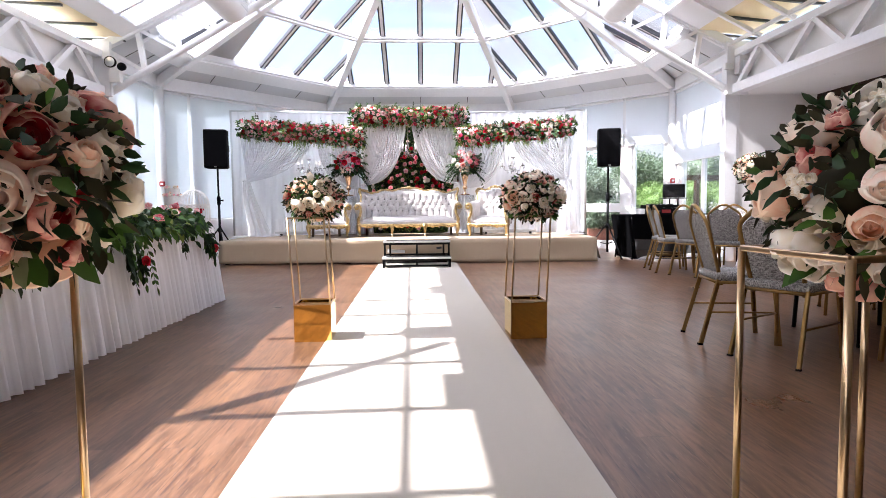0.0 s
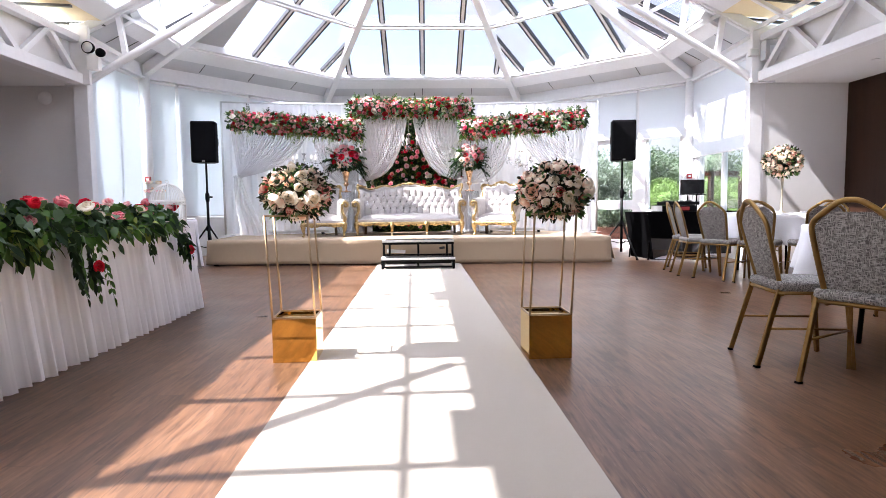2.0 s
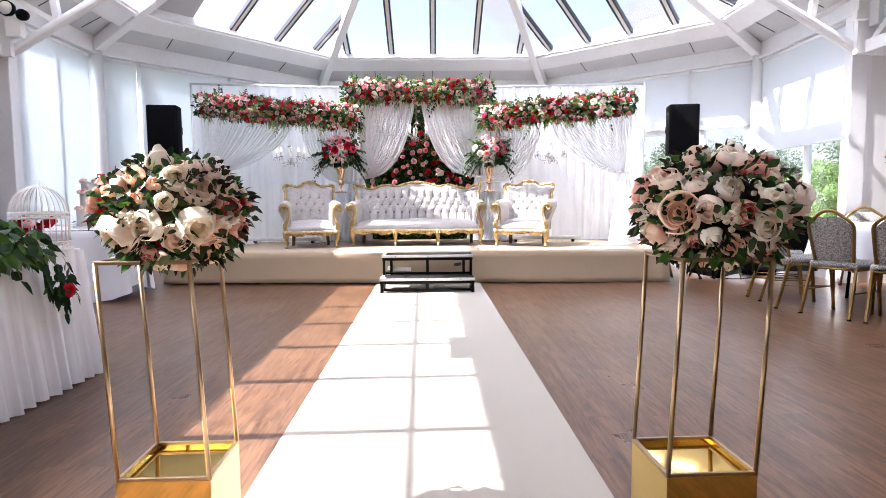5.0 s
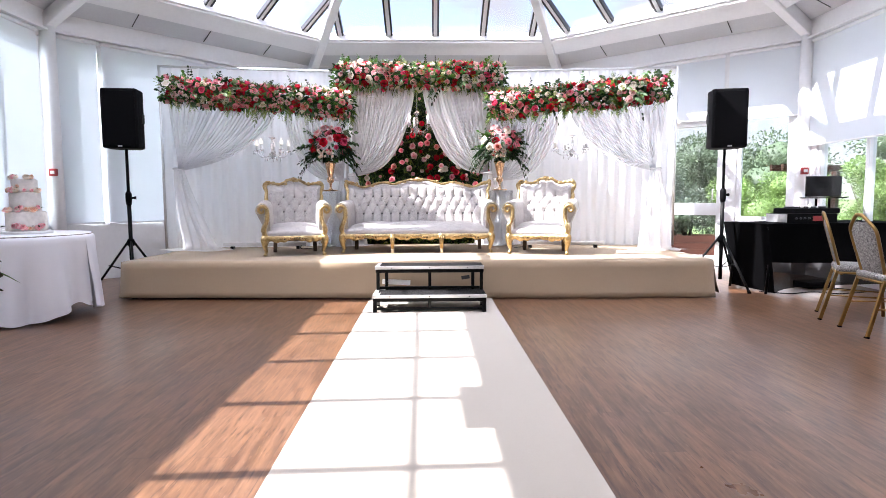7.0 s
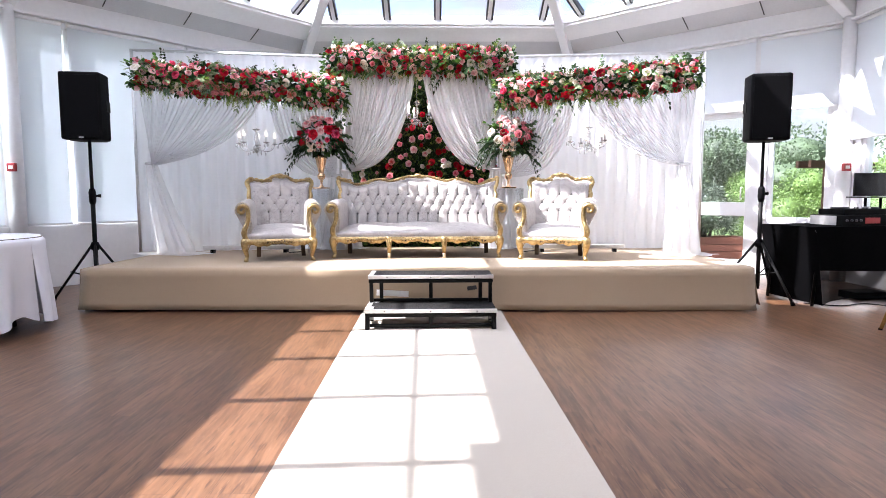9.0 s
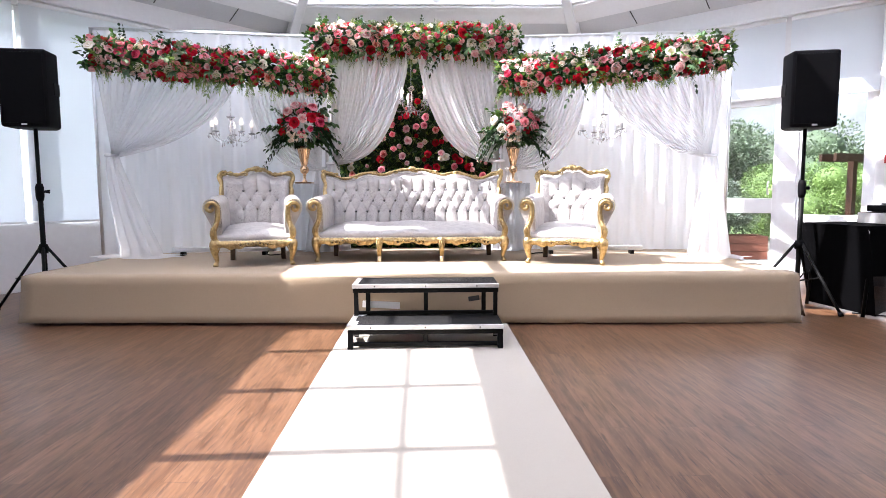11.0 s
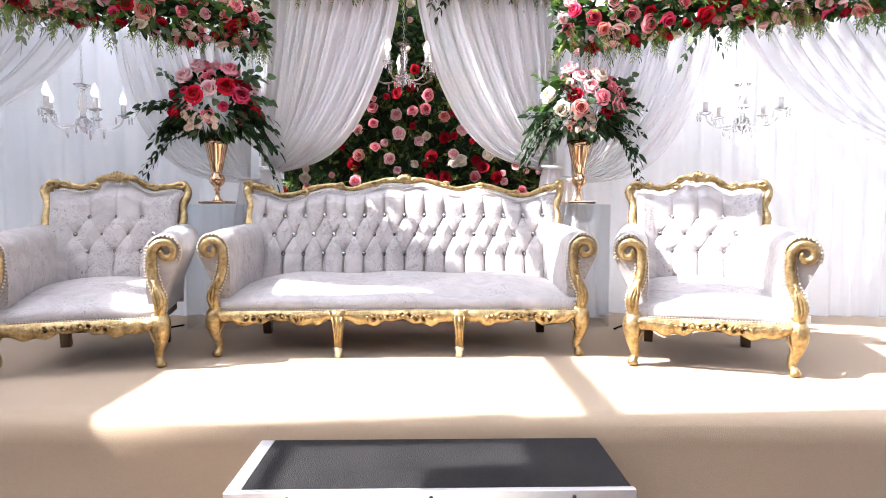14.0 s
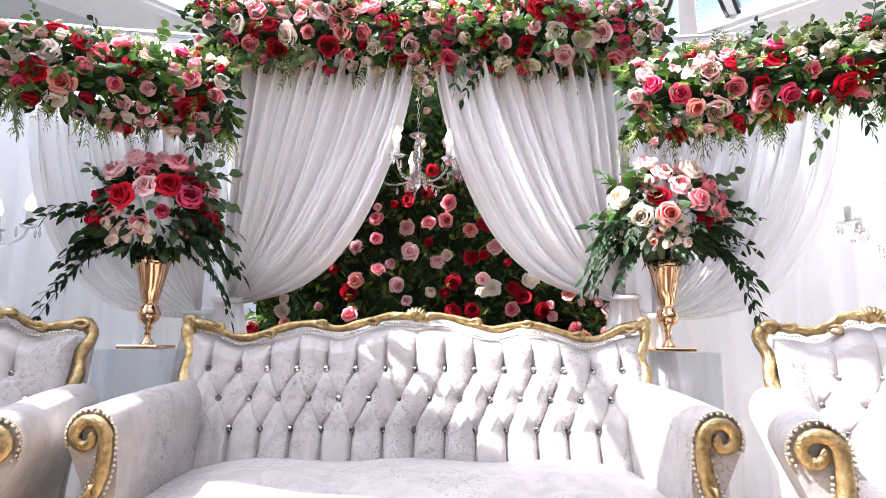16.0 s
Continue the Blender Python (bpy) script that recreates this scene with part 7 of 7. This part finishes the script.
def banquet_chair():
    """A stacking banquet chair: gold tube frame, grey woven seat and back. It faces +x; its origin lies between the back feet."""
    c = empty("banquet_chair", "gold-framed banquet chair with grey woven seat and back", "chair", "banquet chairs round the tables")
    bm = bmesh.new()
    w = 0.182
    half_line = [(-w * 0.82, 0.40), (-w * 0.90, 0.52), (-w * 0.98, 0.66), (-w * 1.03, 0.765), (-w * 1.01, 0.805), (-w * 0.90, 0.838), (-w * 0.64, 0.876), (-w * 0.40, 0.908), (-w * 0.20, 0.927), (0, 0.931)]
    outline = smooth_line([*half_line, *[(-a, b) for a, b in reversed(half_line[:-1])]], 60)

    def lean(z):
        return 0.105 - 0.27 * (z - 0.42)
    tube(bm, [(lean(p[1]), p[0], p[1]) for p in outline], 0.0150, 10, 0.85, up=(1, 0, 0))
    part("back_frame", bm, CHAIRGOLD, c)

    def pad(u, v, front):
        z = 0.47 + v * 0.405
        half = w * (0.86 + 0.17 * min(1, v / 0.72)) * (1 - 0.46 * max(0, (v - 0.80) / 0.20) ** 1.2)
        y = (2 * u - 1) * (half - 0.012)
        puff = 0.016 * (1 - (2 * u - 1) ** 4) * (1 - (2 * v - 1) ** 6)
        return (lean(z) + (puff if front else -puff), y, z)
    grid_ob("back_pad_front", lambda u, v: pad(u, v, True), 14, 16, WEAVE, c)
    grid_ob("back_pad_rear", lambda u, v: pad(u, v, False), 14, 16, WEAVE, c)
    bm = bmesh.new()
    box(bm, 0.06, 0.47, -0.205, 0.205, 0.425, 0.485, 0.025, seg=3)
    part("seat", bm, WEAVE, c, "grey woven seat pad")
    bm = bmesh.new()
    tube(bm, [(0.07, -0.19, 0.42), (0.45, -0.19, 0.42), (0.45, 0.19, 0.42), (0.07, 0.19, 0.42), (0.07, -0.19, 0.42)], 0.011, 8)
    part("seat_frame", bm, CHAIRGOLD, c)
    for sy in (-1, 1):
        bm = bmesh.new()
        beam(bm, (0.085, sy * 0.185, 0.46), (-0.035, sy * 0.205, 0.0), 0.022, 0.027, bevel=0.004)
        leg = part("back_leg", bm, CHAIRGOLD, c, smooth=False)
        bm = bmesh.new()
        beam(bm, (-0.0345, sy * 0.2049, 0.012), (-0.036, sy * 0.2052, 0.0), 0.025, 0.030)
        part("foot_cap", bm, BLACKP, leg, smooth=False)
        bm = bmesh.new()
        beam(bm, (0.43, sy * 0.185, 0.42), (0.47, sy * 0.20, 0.0), 0.022, 0.027, bevel=0.004)
        part("front_leg", bm, CHAIRGOLD, c, smooth=False)
        bm = bmesh.new()
        tube(bm, [(0.03, sy * 0.195, 0.22), (0.45, sy * 0.192, 0.22)], 0.007, 6)
        part("stretcher", bm, CHAIRGOLD, c)
    return c


first = banquet_chair()
seats = []
for tx, ty, places in ((3.28, 4.04, ((179, 1.19, -8), (209.5, 1.25), (250, 1.2), (290, 1.18), (330, 1.18), (10, 1.18), (60, 1.18))),
                       (4.68, 8.05, ((150, 1.28), (180, 1.27, -10), (207, 1.28), (229, 1.28), (260, 1.2), (300, 1.18), (340, 1.18), (25, 1.18), (70, 1.18))),
                       (3.40, 0.2, ((115, 1.17), (150, 1.17), (185, 1.17), (80, 1.17)))):
    for a, r, *turn in places:
        seats.append((tx + r * math.cos(radians(a)), ty + r * math.sin(radians(a)), a + 180 + sum(turn)))
first.matrix_basis = pose(seats[0][0], seats[0][1], 0, 0, 0, seats[0][2]) @ Matrix.Scale(0.96, 4)
for x, y, a in seats[1:]:
    copy_thing(first, pose(x, y, 0, 0, 0, a))


def centrepiece(x, y):
    c = empty("tall_centrepiece", "tall silver vase with a ball of blush and ivory peonies", "flower arrangement", m=pose(x, y, 0.744))
    bm = bmesh.new()
    lathe(bm, [(0.065, 0.0), (0.06, 0.012), (0.022, 0.03), (0.010, 0.055), (0.020, 0.08), (0.012, 0.10), (0.019, 0.125), (0.009, 0.15), (0.010, 0.22), (0.015, 0.36), (0.022, 0.46), (0.018, 0.456)], 20)
    part("vase", bm, SILVERWEAR, c, "silvered trumpet vase")
    flower_ball(c, (0, 0, 0.645), 0.222, 100, 71, 0.86, ["blush"] * 5 + ["ivory"] * 4 + ["peach"] * 5 + ["dusky"] * 3)
    return c


centrepiece(4.70, 8.02)


def place_setting():
    """Folded napkins and glasses on the tables."""
    for tx, ty in ((4.68, 8.05), (3.28, 4.04)):
        for k in range(8):
            a = radians(22 + 45 * k)
            x, y = tx + 0.56 * math.cos(a), ty + 0.56 * math.sin(a)
            n = empty("folded_napkin", "white napkin folded on the tablecloth", "napkin", "folded napkins", pose(x, y, 0.744, 0, 0, math.degrees(a)))
            bm = bmesh.new()
            box(bm, -0.06, 0.06, -0.07, 0.07, 0.0, 0.018, 0.006)
            part("napkin", bm, LINEN, n)


place_setting()


def dj_desk():
    t = empty("dj_table", "folding table under a fitted black cloth", "table", m=pose(4.55, 10.28, 0, 0, 0, 8))
    bm = bmesh.new()
    box(bm, -0.92, 0.92, -0.36, 0.36, 0.72, 0.75, 0.008)
    part("tabletop", bm, BLACKC, t, smooth=False)

    def draw_in(v):
        """The elastic cloth is drawn in towards the feet."""
        return 1 - 0.13 * (1 - v) ** 0.8

    def cloth(u, v):
        x = (-0.925 + 1.85 * u) * draw_in(0.5 + 0.5 * v)
        z = 0.345 + 0.405 * v - 0.02 * math.sin(math.pi * u) * (1 - v)
        return (x, -0.366 + 0.006 * math.sin(u * 30) * (1 - v), z)
    grid_ob("cloth_front", cloth, 60, 14, BLACKC, t)

    def hem(u, v):
        arch = 0.07 * (1 - (2 * abs(u - 0.5)) ** 6)
        low = 0.012 + arch
        return ((-0.925 + 1.85 * u) * draw_in(0.5 * v), -0.362 + 0.008 * math.sin(u * 37) * (1 - v), low + (0.350 - low) * v)
    grid_ob("mesh_hem", hem, 60, 8, BLACKMESH, t, "sheer black mesh hem")
    for sx in (-1, 1):
        grid_ob("cloth_side", lambda u, v, sx=sx: (sx * 0.926 * draw_in(v), -0.366 + 0.73 * u, 0.015 + 0.735 * v), 10, 10, BLACKC, t)
        for sy in (-0.3, 0.3):
            bm = bmesh.new()
            tube(bm, [(sx * 0.8, sy, 0.72), (sx * 0.86, sy, 0.0)], 0.015, 8)
            part("leg", bm, BLACKM, t)
    m = t.matrix_basis

    def at(x, y, z, turn=0):
        return m @ pose(x, y, z, 0, 0, turn)
    s = empty("dj_monitor", "black flat monitor on a stand with its back to the room", "monitor", m=at(0.13, 0.1, 0.752, -18))
    bm = bmesh.new()
    box(bm, -0.19, 0.19, -0.010, 0.010, 0.28, 0.515, 0.006)
    part("panel", bm, SCREEN, s, smooth=False)
    bm = bmesh.new()
    box(bm, -0.21, 0.19, -0.14, 0.10, 0.262, 0.275, 0.004)
    part("shelf", bm, BLACKP, s, smooth=False)
    for sx in (-0.07, 0.07):
        bm = bmesh.new()
        tube(bm, [(sx, 0, 0.0), (sx, 0, 0.26)], 0.014, 8)
        part("post", bm, BLACKP, s)
    bm = bmesh.new()
    box(bm, -0.12, 0.12, -0.08, 0.08, 0.0, 0.012, 0.003)
    part("base", bm, BLACKP, s, smooth=False)
    c = empty("dj_controller", "black mixing console with knobs and jog wheels", "mixer", m=at(-0.24, -0.09, 0.854))
    bm = bmesh.new()
    box(bm, -0.28, 0.28, -0.16, 0.16, 0.0, 0.055, 0.006)
    part("body", bm, BLACKP, c, smooth=False)
    for x in (-0.17, 0.17):
        bm = bmesh.new()
        lathe(bm, [(0.075, 0.055), (0.075, 0.07), (0.07, 0.073)], 20, (x, 0.02, 0))
        part("jog_wheel", bm, DARK, c)
    for k in range(12):
        bm = bmesh.new()
        lathe(bm, [(0.009, 0.055), (0.008, 0.072)], 8, (-0.05 + 0.033 * (k % 4), -0.10 + 0.07 * (k // 4), 0))
        part("knob", bm, ALU if k % 3 == 0 else DARK, c)
    r = empty("rack_case", "small black rack case with a red trim strip", "equipment case", m=at(-0.31, -0.10, 0.752))
    bm = bmesh.new()
    box(bm, -0.30, 0.30, -0.17, 0.17, 0.0, 0.10, 0.006)
    part("case", bm, BLACKP, r, smooth=False)
    bm = bmesh.new()
    box(bm, -0.304, -0.299, -0.16, 0.16, 0.006, 0.094, 0.001)
    part("side_plate", bm, ALU, r, "pale metal side plate", smooth=False)
    bm = bmesh.new()
    box(bm, 0.0, 0.16, -0.173, -0.169, 0.02, 0.075)
    part("trim_strip", bm, RED, r, smooth=False)
    for k in range(4):
        bm = bmesh.new()
        tube(bm, [(-0.20 + 0.05 * k, -0.170, 0.05), (-0.20 + 0.05 * k, -0.184, 0.05)], 0.011, 8)
        part("knob", bm, DARK, r)
    a = empty("floor_amplifier", "black equipment box on the floor beneath the table", "amplifier", m=at(0.02, 0.05, 0.0))
    bm = bmesh.new()
    box(bm, -0.17, 0.17, -0.12, 0.12, 0.0, 0.07, 0.008)
    part("case", bm, BLACKP, a, smooth=False)
    w = empty("floor_cable", "thin black cable lying loose on the floor", "cable")
    bm = bmesh.new()
    tube(bm, smooth_line([(3.75, 10.0, 0.006), (4.0, 9.85, 0.006), (4.3, 9.95, 0.006), (4.5, 9.82, 0.006), (4.9, 9.95, 0.006), (4.7, 10.2, 0.006)], 40), 0.005, 6)
    part("cable", bm, BLACKP, w)


dj_desk()


def wall_box(name, label, category, at, size, material, detail):
    b = empty(name, label, category, m=Matrix.Translation(at))
    bm = bmesh.new()
    box(bm, -size[0] / 2, size[0] / 2, -size[1], 0, -size[2] / 2, size[2] / 2, 0.006)
    part("housing", bm, material, b, smooth=False)
    bm = bmesh.new()
    box(bm, -size[0] * 0.28, size[0] * 0.28, -size[1] - 0.004, -size[1] + 0.001, -size[2] * 0.2, size[2] * 0.2, 0.002)
    part("cover", bm, detail, b, smooth=False)
    return b


wall_box("fire_call_point", "red fire call point on the white column", "call point", (-4.40, 10.99, 1.375), (0.09, 0.04, 0.09), RED, PORCELAIN)
wall_box("fire_call_point", "red fire call point on the white column", "call point", (5.05, 11.38, 1.37), (0.09, 0.04, 0.09), RED, PORCELAIN)
wall_box("wall_speaker", "pale grey wall speaker on the girder end", "speaker", (-4.70, 9.18, 3.07), (0.29, 0.16, 0.30), SOFFIT, BLIND)
wall_box("wall_speaker", "pale grey wall speaker on the girder end", "speaker", (5.165, 9.18, 3.01), (0.25, 0.14, 0.27), SOFFIT, BLIND)


def dome_sounder(x, y, z):
    d = empty("alarm_sounder", "small white dome sounder on the plastered wall", "alarm sounder", m=pose(x, y, z, 90))
    bm = bmesh.new()
    lathe(bm, [(0.0, 0.0), (0.06, 0.0), (0.062, 0.03), (0.06, 0.034)], 24)
    part("base", bm, PORCELAIN, d)
    bm = bmesh.new()
    lathe(bm, [(0.088, 0.034), (0.090, 0.05), (0.082, 0.075), (0.062, 0.098), (0.034, 0.111), (0.0, 0.115)], 28)
    part("dome", bm, PLASTER, d)


dome_sounder(-5.02, 9.398, 2.44)


def emergency_light(x, y, z):
    e = empty("emergency_light", "white twin-head emergency light on the column plate", "emergency light", m=pose(x, y, z))
    bm = bmesh.new()
    box(bm, -0.06, 0.10, -0.09, 0.0, -0.20, 0.0, 0.006)
    part("battery_box", bm, PORCELAIN, e, smooth=False)
    for sx, sz, rr, m_ in ((-0.03, 0.10, 0.082, ALU), (0.13, 0.03, 0.06, BLACKP)):
        bm = bmesh.new()
        tube(bm, [(sx, -0.02, sz), (sx, -0.05, sz), (sx + 0.01, -0.11, sz - 0.01), (sx + 0.01, -0.12, sz - 0.01)], [rr * 0.5, rr * 0.9, rr, rr * 0.93], 20)
        head = part("lamp_head", bm, BLACKP, e)
        bm = bmesh.new()
        tube(bm, [(sx + 0.01, -0.118, sz - 0.01), (sx + 0.01, -0.126, sz - 0.01)], [rr * 0.86, rr * 0.80], 20)
        part("lens", bm, m_, head)
        bm = bmesh.new()
        tube(bm, [(sx, -0.03, -0.02), (sx, -0.03, sz)], 0.012, 8)
        part("bracket", bm, PORCELAIN, e)


emergency_light(-4.25, 9.215, 2.98)


def floodlight(x, y, z):
    f = empty("floodlight", "small white floodlight on the column plate", "floodlight", m=pose(x, y, z))
    bm = bmesh.new()
    box(bm, -0.07, 0.07, -0.07, 0.0, -0.05, 0.05, 0.008)
    part("housing", bm, PORCELAIN, f, smooth=False)
    bm = bmesh.new()
    box(bm, -0.05, 0.05, -0.074, -0.069, -0.035, 0.035, 0.002)
    part("lens", bm, GLASS, f, smooth=False)


floodlight(4.95, 9.215, 3.0)


def air_duct(x, z, side):
    d = empty("air_duct", "white spiral air duct hung under the roof, with an end grille", "air duct", "roof air ducts", pose(x, 9.0, z))
    bm = bmesh.new()
    n = 350
    tube(bm, [(0, -0.045 * i, 0) for i in range(n)], [0.207 + 0.008 * (i % 2) for i in range(n)], 24)
    part("spiral_tube", bm, WHITE, d)
    # plates added along the upper flank, unevenly spaced, to break up passing sunlight
    y = -0.35
    for k in range(38):
        bm = bmesh.new()
        long = 0.14 + 0.05 * (k * 7 % 4)
        box(bm, 0.10, 0.215, y - long, y, 0.11, 0.205, 0.01)
        part("bracket", bm, WHITE, d, smooth=False)
        y -= 0.39
    bm = bmesh.new()
    box(bm, -0.20, 0.20, -0.30, 0.06, -0.08, 0.16, 0.01)
    part("end_box", bm, WHITE, d, smooth=False)
    for k in range(5):
        bm = bmesh.new()
        box(bm, side * 0.205 - 0.004, side * 0.205 + 0.004, -0.27, 0.03, -0.05 + 0.04 * k, -0.035 + 0.04 * k, 0.001)
        part("grille_slat", bm, SOFFIT, d, smooth=False)


air_duct(-2.44, 3.80, 1)
air_duct(3.12, 3.80, -1)


def projector(x, y, z):
    p = empty("projector", "white projector hung from the roof", "projector", m=pose(x, y, z))
    bm = bmesh.new()
    box(bm, -0.24, 0.24, -0.19, 0.19, -0.07, 0.10, 0.02)
    part("body", bm, PORCELAIN, p, smooth=False)
    bm = bmesh.new()
    tube(bm, [(0.10, 0.18, 0.01), (0.10, 0.21, 0.01)], [0.05, 0.045], 16)
    part("lens", bm, SCREEN, p)
    for k in range(6):
        bm = bmesh.new()
        box(bm, -0.16 + 0.05 * k, -0.135 + 0.05 * k, -0.194, -0.189, -0.04, 0.05)
        part("vent_slot", bm, SOFFIT, p, smooth=False)
    bm = bmesh.new()
    tube(bm, [(0, 0, 0.10), (0, 0, 1.5)], 0.025, 10)
    part("drop_pole", bm, WHITE, p)


projector(0.42, 8.9, 4.02)


# ---- the garden outside ----
def shrub(x, y, w, h, seed, kind, label, z=-0.155, n=1500, leaf=0.09):
    rnd = random.Random(seed)
    s = empty("shrub", label, "shrub", "garden shrubs", pose(x, y, z))
    bm = bmesh.new()
    for k in range(5):
        a = 2 * math.pi * k / 5
        top = (0.30 * w * math.cos(a), 0.30 * w * math.sin(a), h * 0.7)
        tube(bm, [(0.05 * math.cos(a), 0.05 * math.sin(a), 0), (0.15 * w * math.cos(a + 0.3), 0.15 * w * math.sin(a + 0.3), h * 0.35), top], [0.03, 0.022, 0.008], 6)
    part("trunk", bm, BARK, s)
    lobes = [(Vector((rnd.gauss(0, 0.30) * w, rnd.gauss(0, 0.22) * w, h * rnd.uniform(0.25, 0.85))), rnd.uniform(0.16, 0.30) * w) for _ in range(14)]
    v, f = [], []
    for _ in range(n):
        c, r = rnd.choice(lobes)
        d = scatter_dir(rnd)
        p = c + Vector((d.x, d.y, d.z * 0.8)) * r * rnd.uniform(0.6, 1.05)
        p.z = max(0.02, p.z)
        t = (d + scatter_dir(rnd) * 0.8).normalized()
        sd = t.cross(scatter_dir(rnd)).normalized()
        ln = leaf * rnd.uniform(0.6, 1.3)
        b = len(v)
        v += [p, p + t * ln * 0.5 + sd * ln * 0.28, p + t * ln, p + t * ln * 0.5 - sd * ln * 0.28]
        f.append((b, b + 1, b + 2, b + 3))
    bm = bmesh.new()
    for c, r in lobes:
        bmesh.ops.create_icosphere(bm, subdivisions=2, radius=r * 0.60, matrix=Matrix.Translation((c.x, c.y, max(c.z, r * 0.55))) @ Matrix.Diagonal((1, 1, 0.8, 1)))
    for q in bm.verts:
        q.co += q.co.normalized() * 0.08 * noise.noise(q.co * 5)
    part("inner_foliage", bm, SHRUB[kind], s)
    tagged(mesh_ob("crown", v, f, [SHRUB[kind]], s, smooth=False), kind="stuff")


shrub(5.1, 16.4, 2.4, 2.0, 81, 1, "large grey-green shrub beyond the garden door", n=30000, leaf=0.055)
shrub(7.2, 16.0, 1.8, 1.7, 82, 2, "bright lime-green shrub in the garden", n=22000, leaf=0.05)
shrub(8.3, 14.2, 1.6, 2.0, 83, 2, "bright green shrub close outside the window", n=22000, leaf=0.05)
shrub(9.6, 13.2, 2.2, 2.3, 84, 0, "dark green garden shrub", n=22000, leaf=0.05)
shrub(9.8, 11.0, 2.0, 2.2, 85, 0, "dark green garden shrub", n=18000, leaf=0.055)
shrub(3.2, 18.2, 2.8, 2.6, 86, 0, "dark green garden shrub", n=24000, leaf=0.06)
shrub(8.0, 19.0, 3.4, 2.6, 87, 0, "tall green garden shrub", n=26000, leaf=0.075)
shrub(12.5, 17.0, 4.0, 3.2, 88, 0, "tall green garden shrub", n=26000, leaf=0.085)
shrub(12.8, 12.5, 3.4, 3.0, 89, 1, "tall grey-green garden shrub", n=24000, leaf=0.085)
shrub(5.0, 21.5, 4.5, 3.0, 90, 1, "tall grey-green hedge shrub", n=26000, leaf=0.085)


def planter(x, y, turn):
    p = empty("timber_planter", "red cedar planter box on the terrace", "planter", m=pose(x, y, -0.04, 0, 0, turn))
    for k in range(3):
        for sy in (-0.25, 0.25):
            bm = bmesh.new()
            box(bm, -0.6, 0.6, sy - 0.015, sy + 0.015, 0.002 + 0.125 * k, 0.12 + 0.125 * k, 0.004)
            part("plank", bm, DECK, p, smooth=False)
        for sx in (-0.585, 0.585):
            bm = bmesh.new()
            box(bm, sx - 0.015, sx + 0.015, -0.234, 0.234, 0.002 + 0.125 * k, 0.12 + 0.125 * k, 0.004)
            part("plank", bm, DECK, p, smooth=False)
    bm = bmesh.new()
    box(bm, -0.565, 0.565, -0.23, 0.23, 0.05, 0.33)
    part("soil", bm, BARK, p, smooth=False)


planter(5.0, 14.75, -12)
shrub(5.0, 14.75, 0.75, 0.7, 91, 1, "low grey-green shrub growing in the planter", z=0.29, n=3000, leaf=0.05)
shrub(4.7, 14.70, 0.55, 0.55, 92, 0, "low green shrub growing in the planter", z=0.29, n=1800, leaf=0.05)


def pergola(x, y):
    p = empty("pergola", "dark timber pergola in the garden", "pergola", m=pose(x, y, -0.155, 0, 0, 20))
    for k in range(4):
        bm = bmesh.new()
        box(bm, -1.5 + k - 0.05, -1.5 + k + 0.05, -0.05, 0.05, 0, 1.75)
        part("post", bm, TIMBER, p, smooth=False)
    for dy in (-0.12, 0.12):
        bm = bmesh.new()
        box(bm, -2.1, 2.1, dy - 0.025, dy + 0.025, 1.68, 1.80)
        part("beam", bm, TIMBER, p, smooth=False)


pergola(8.6, 15.4)
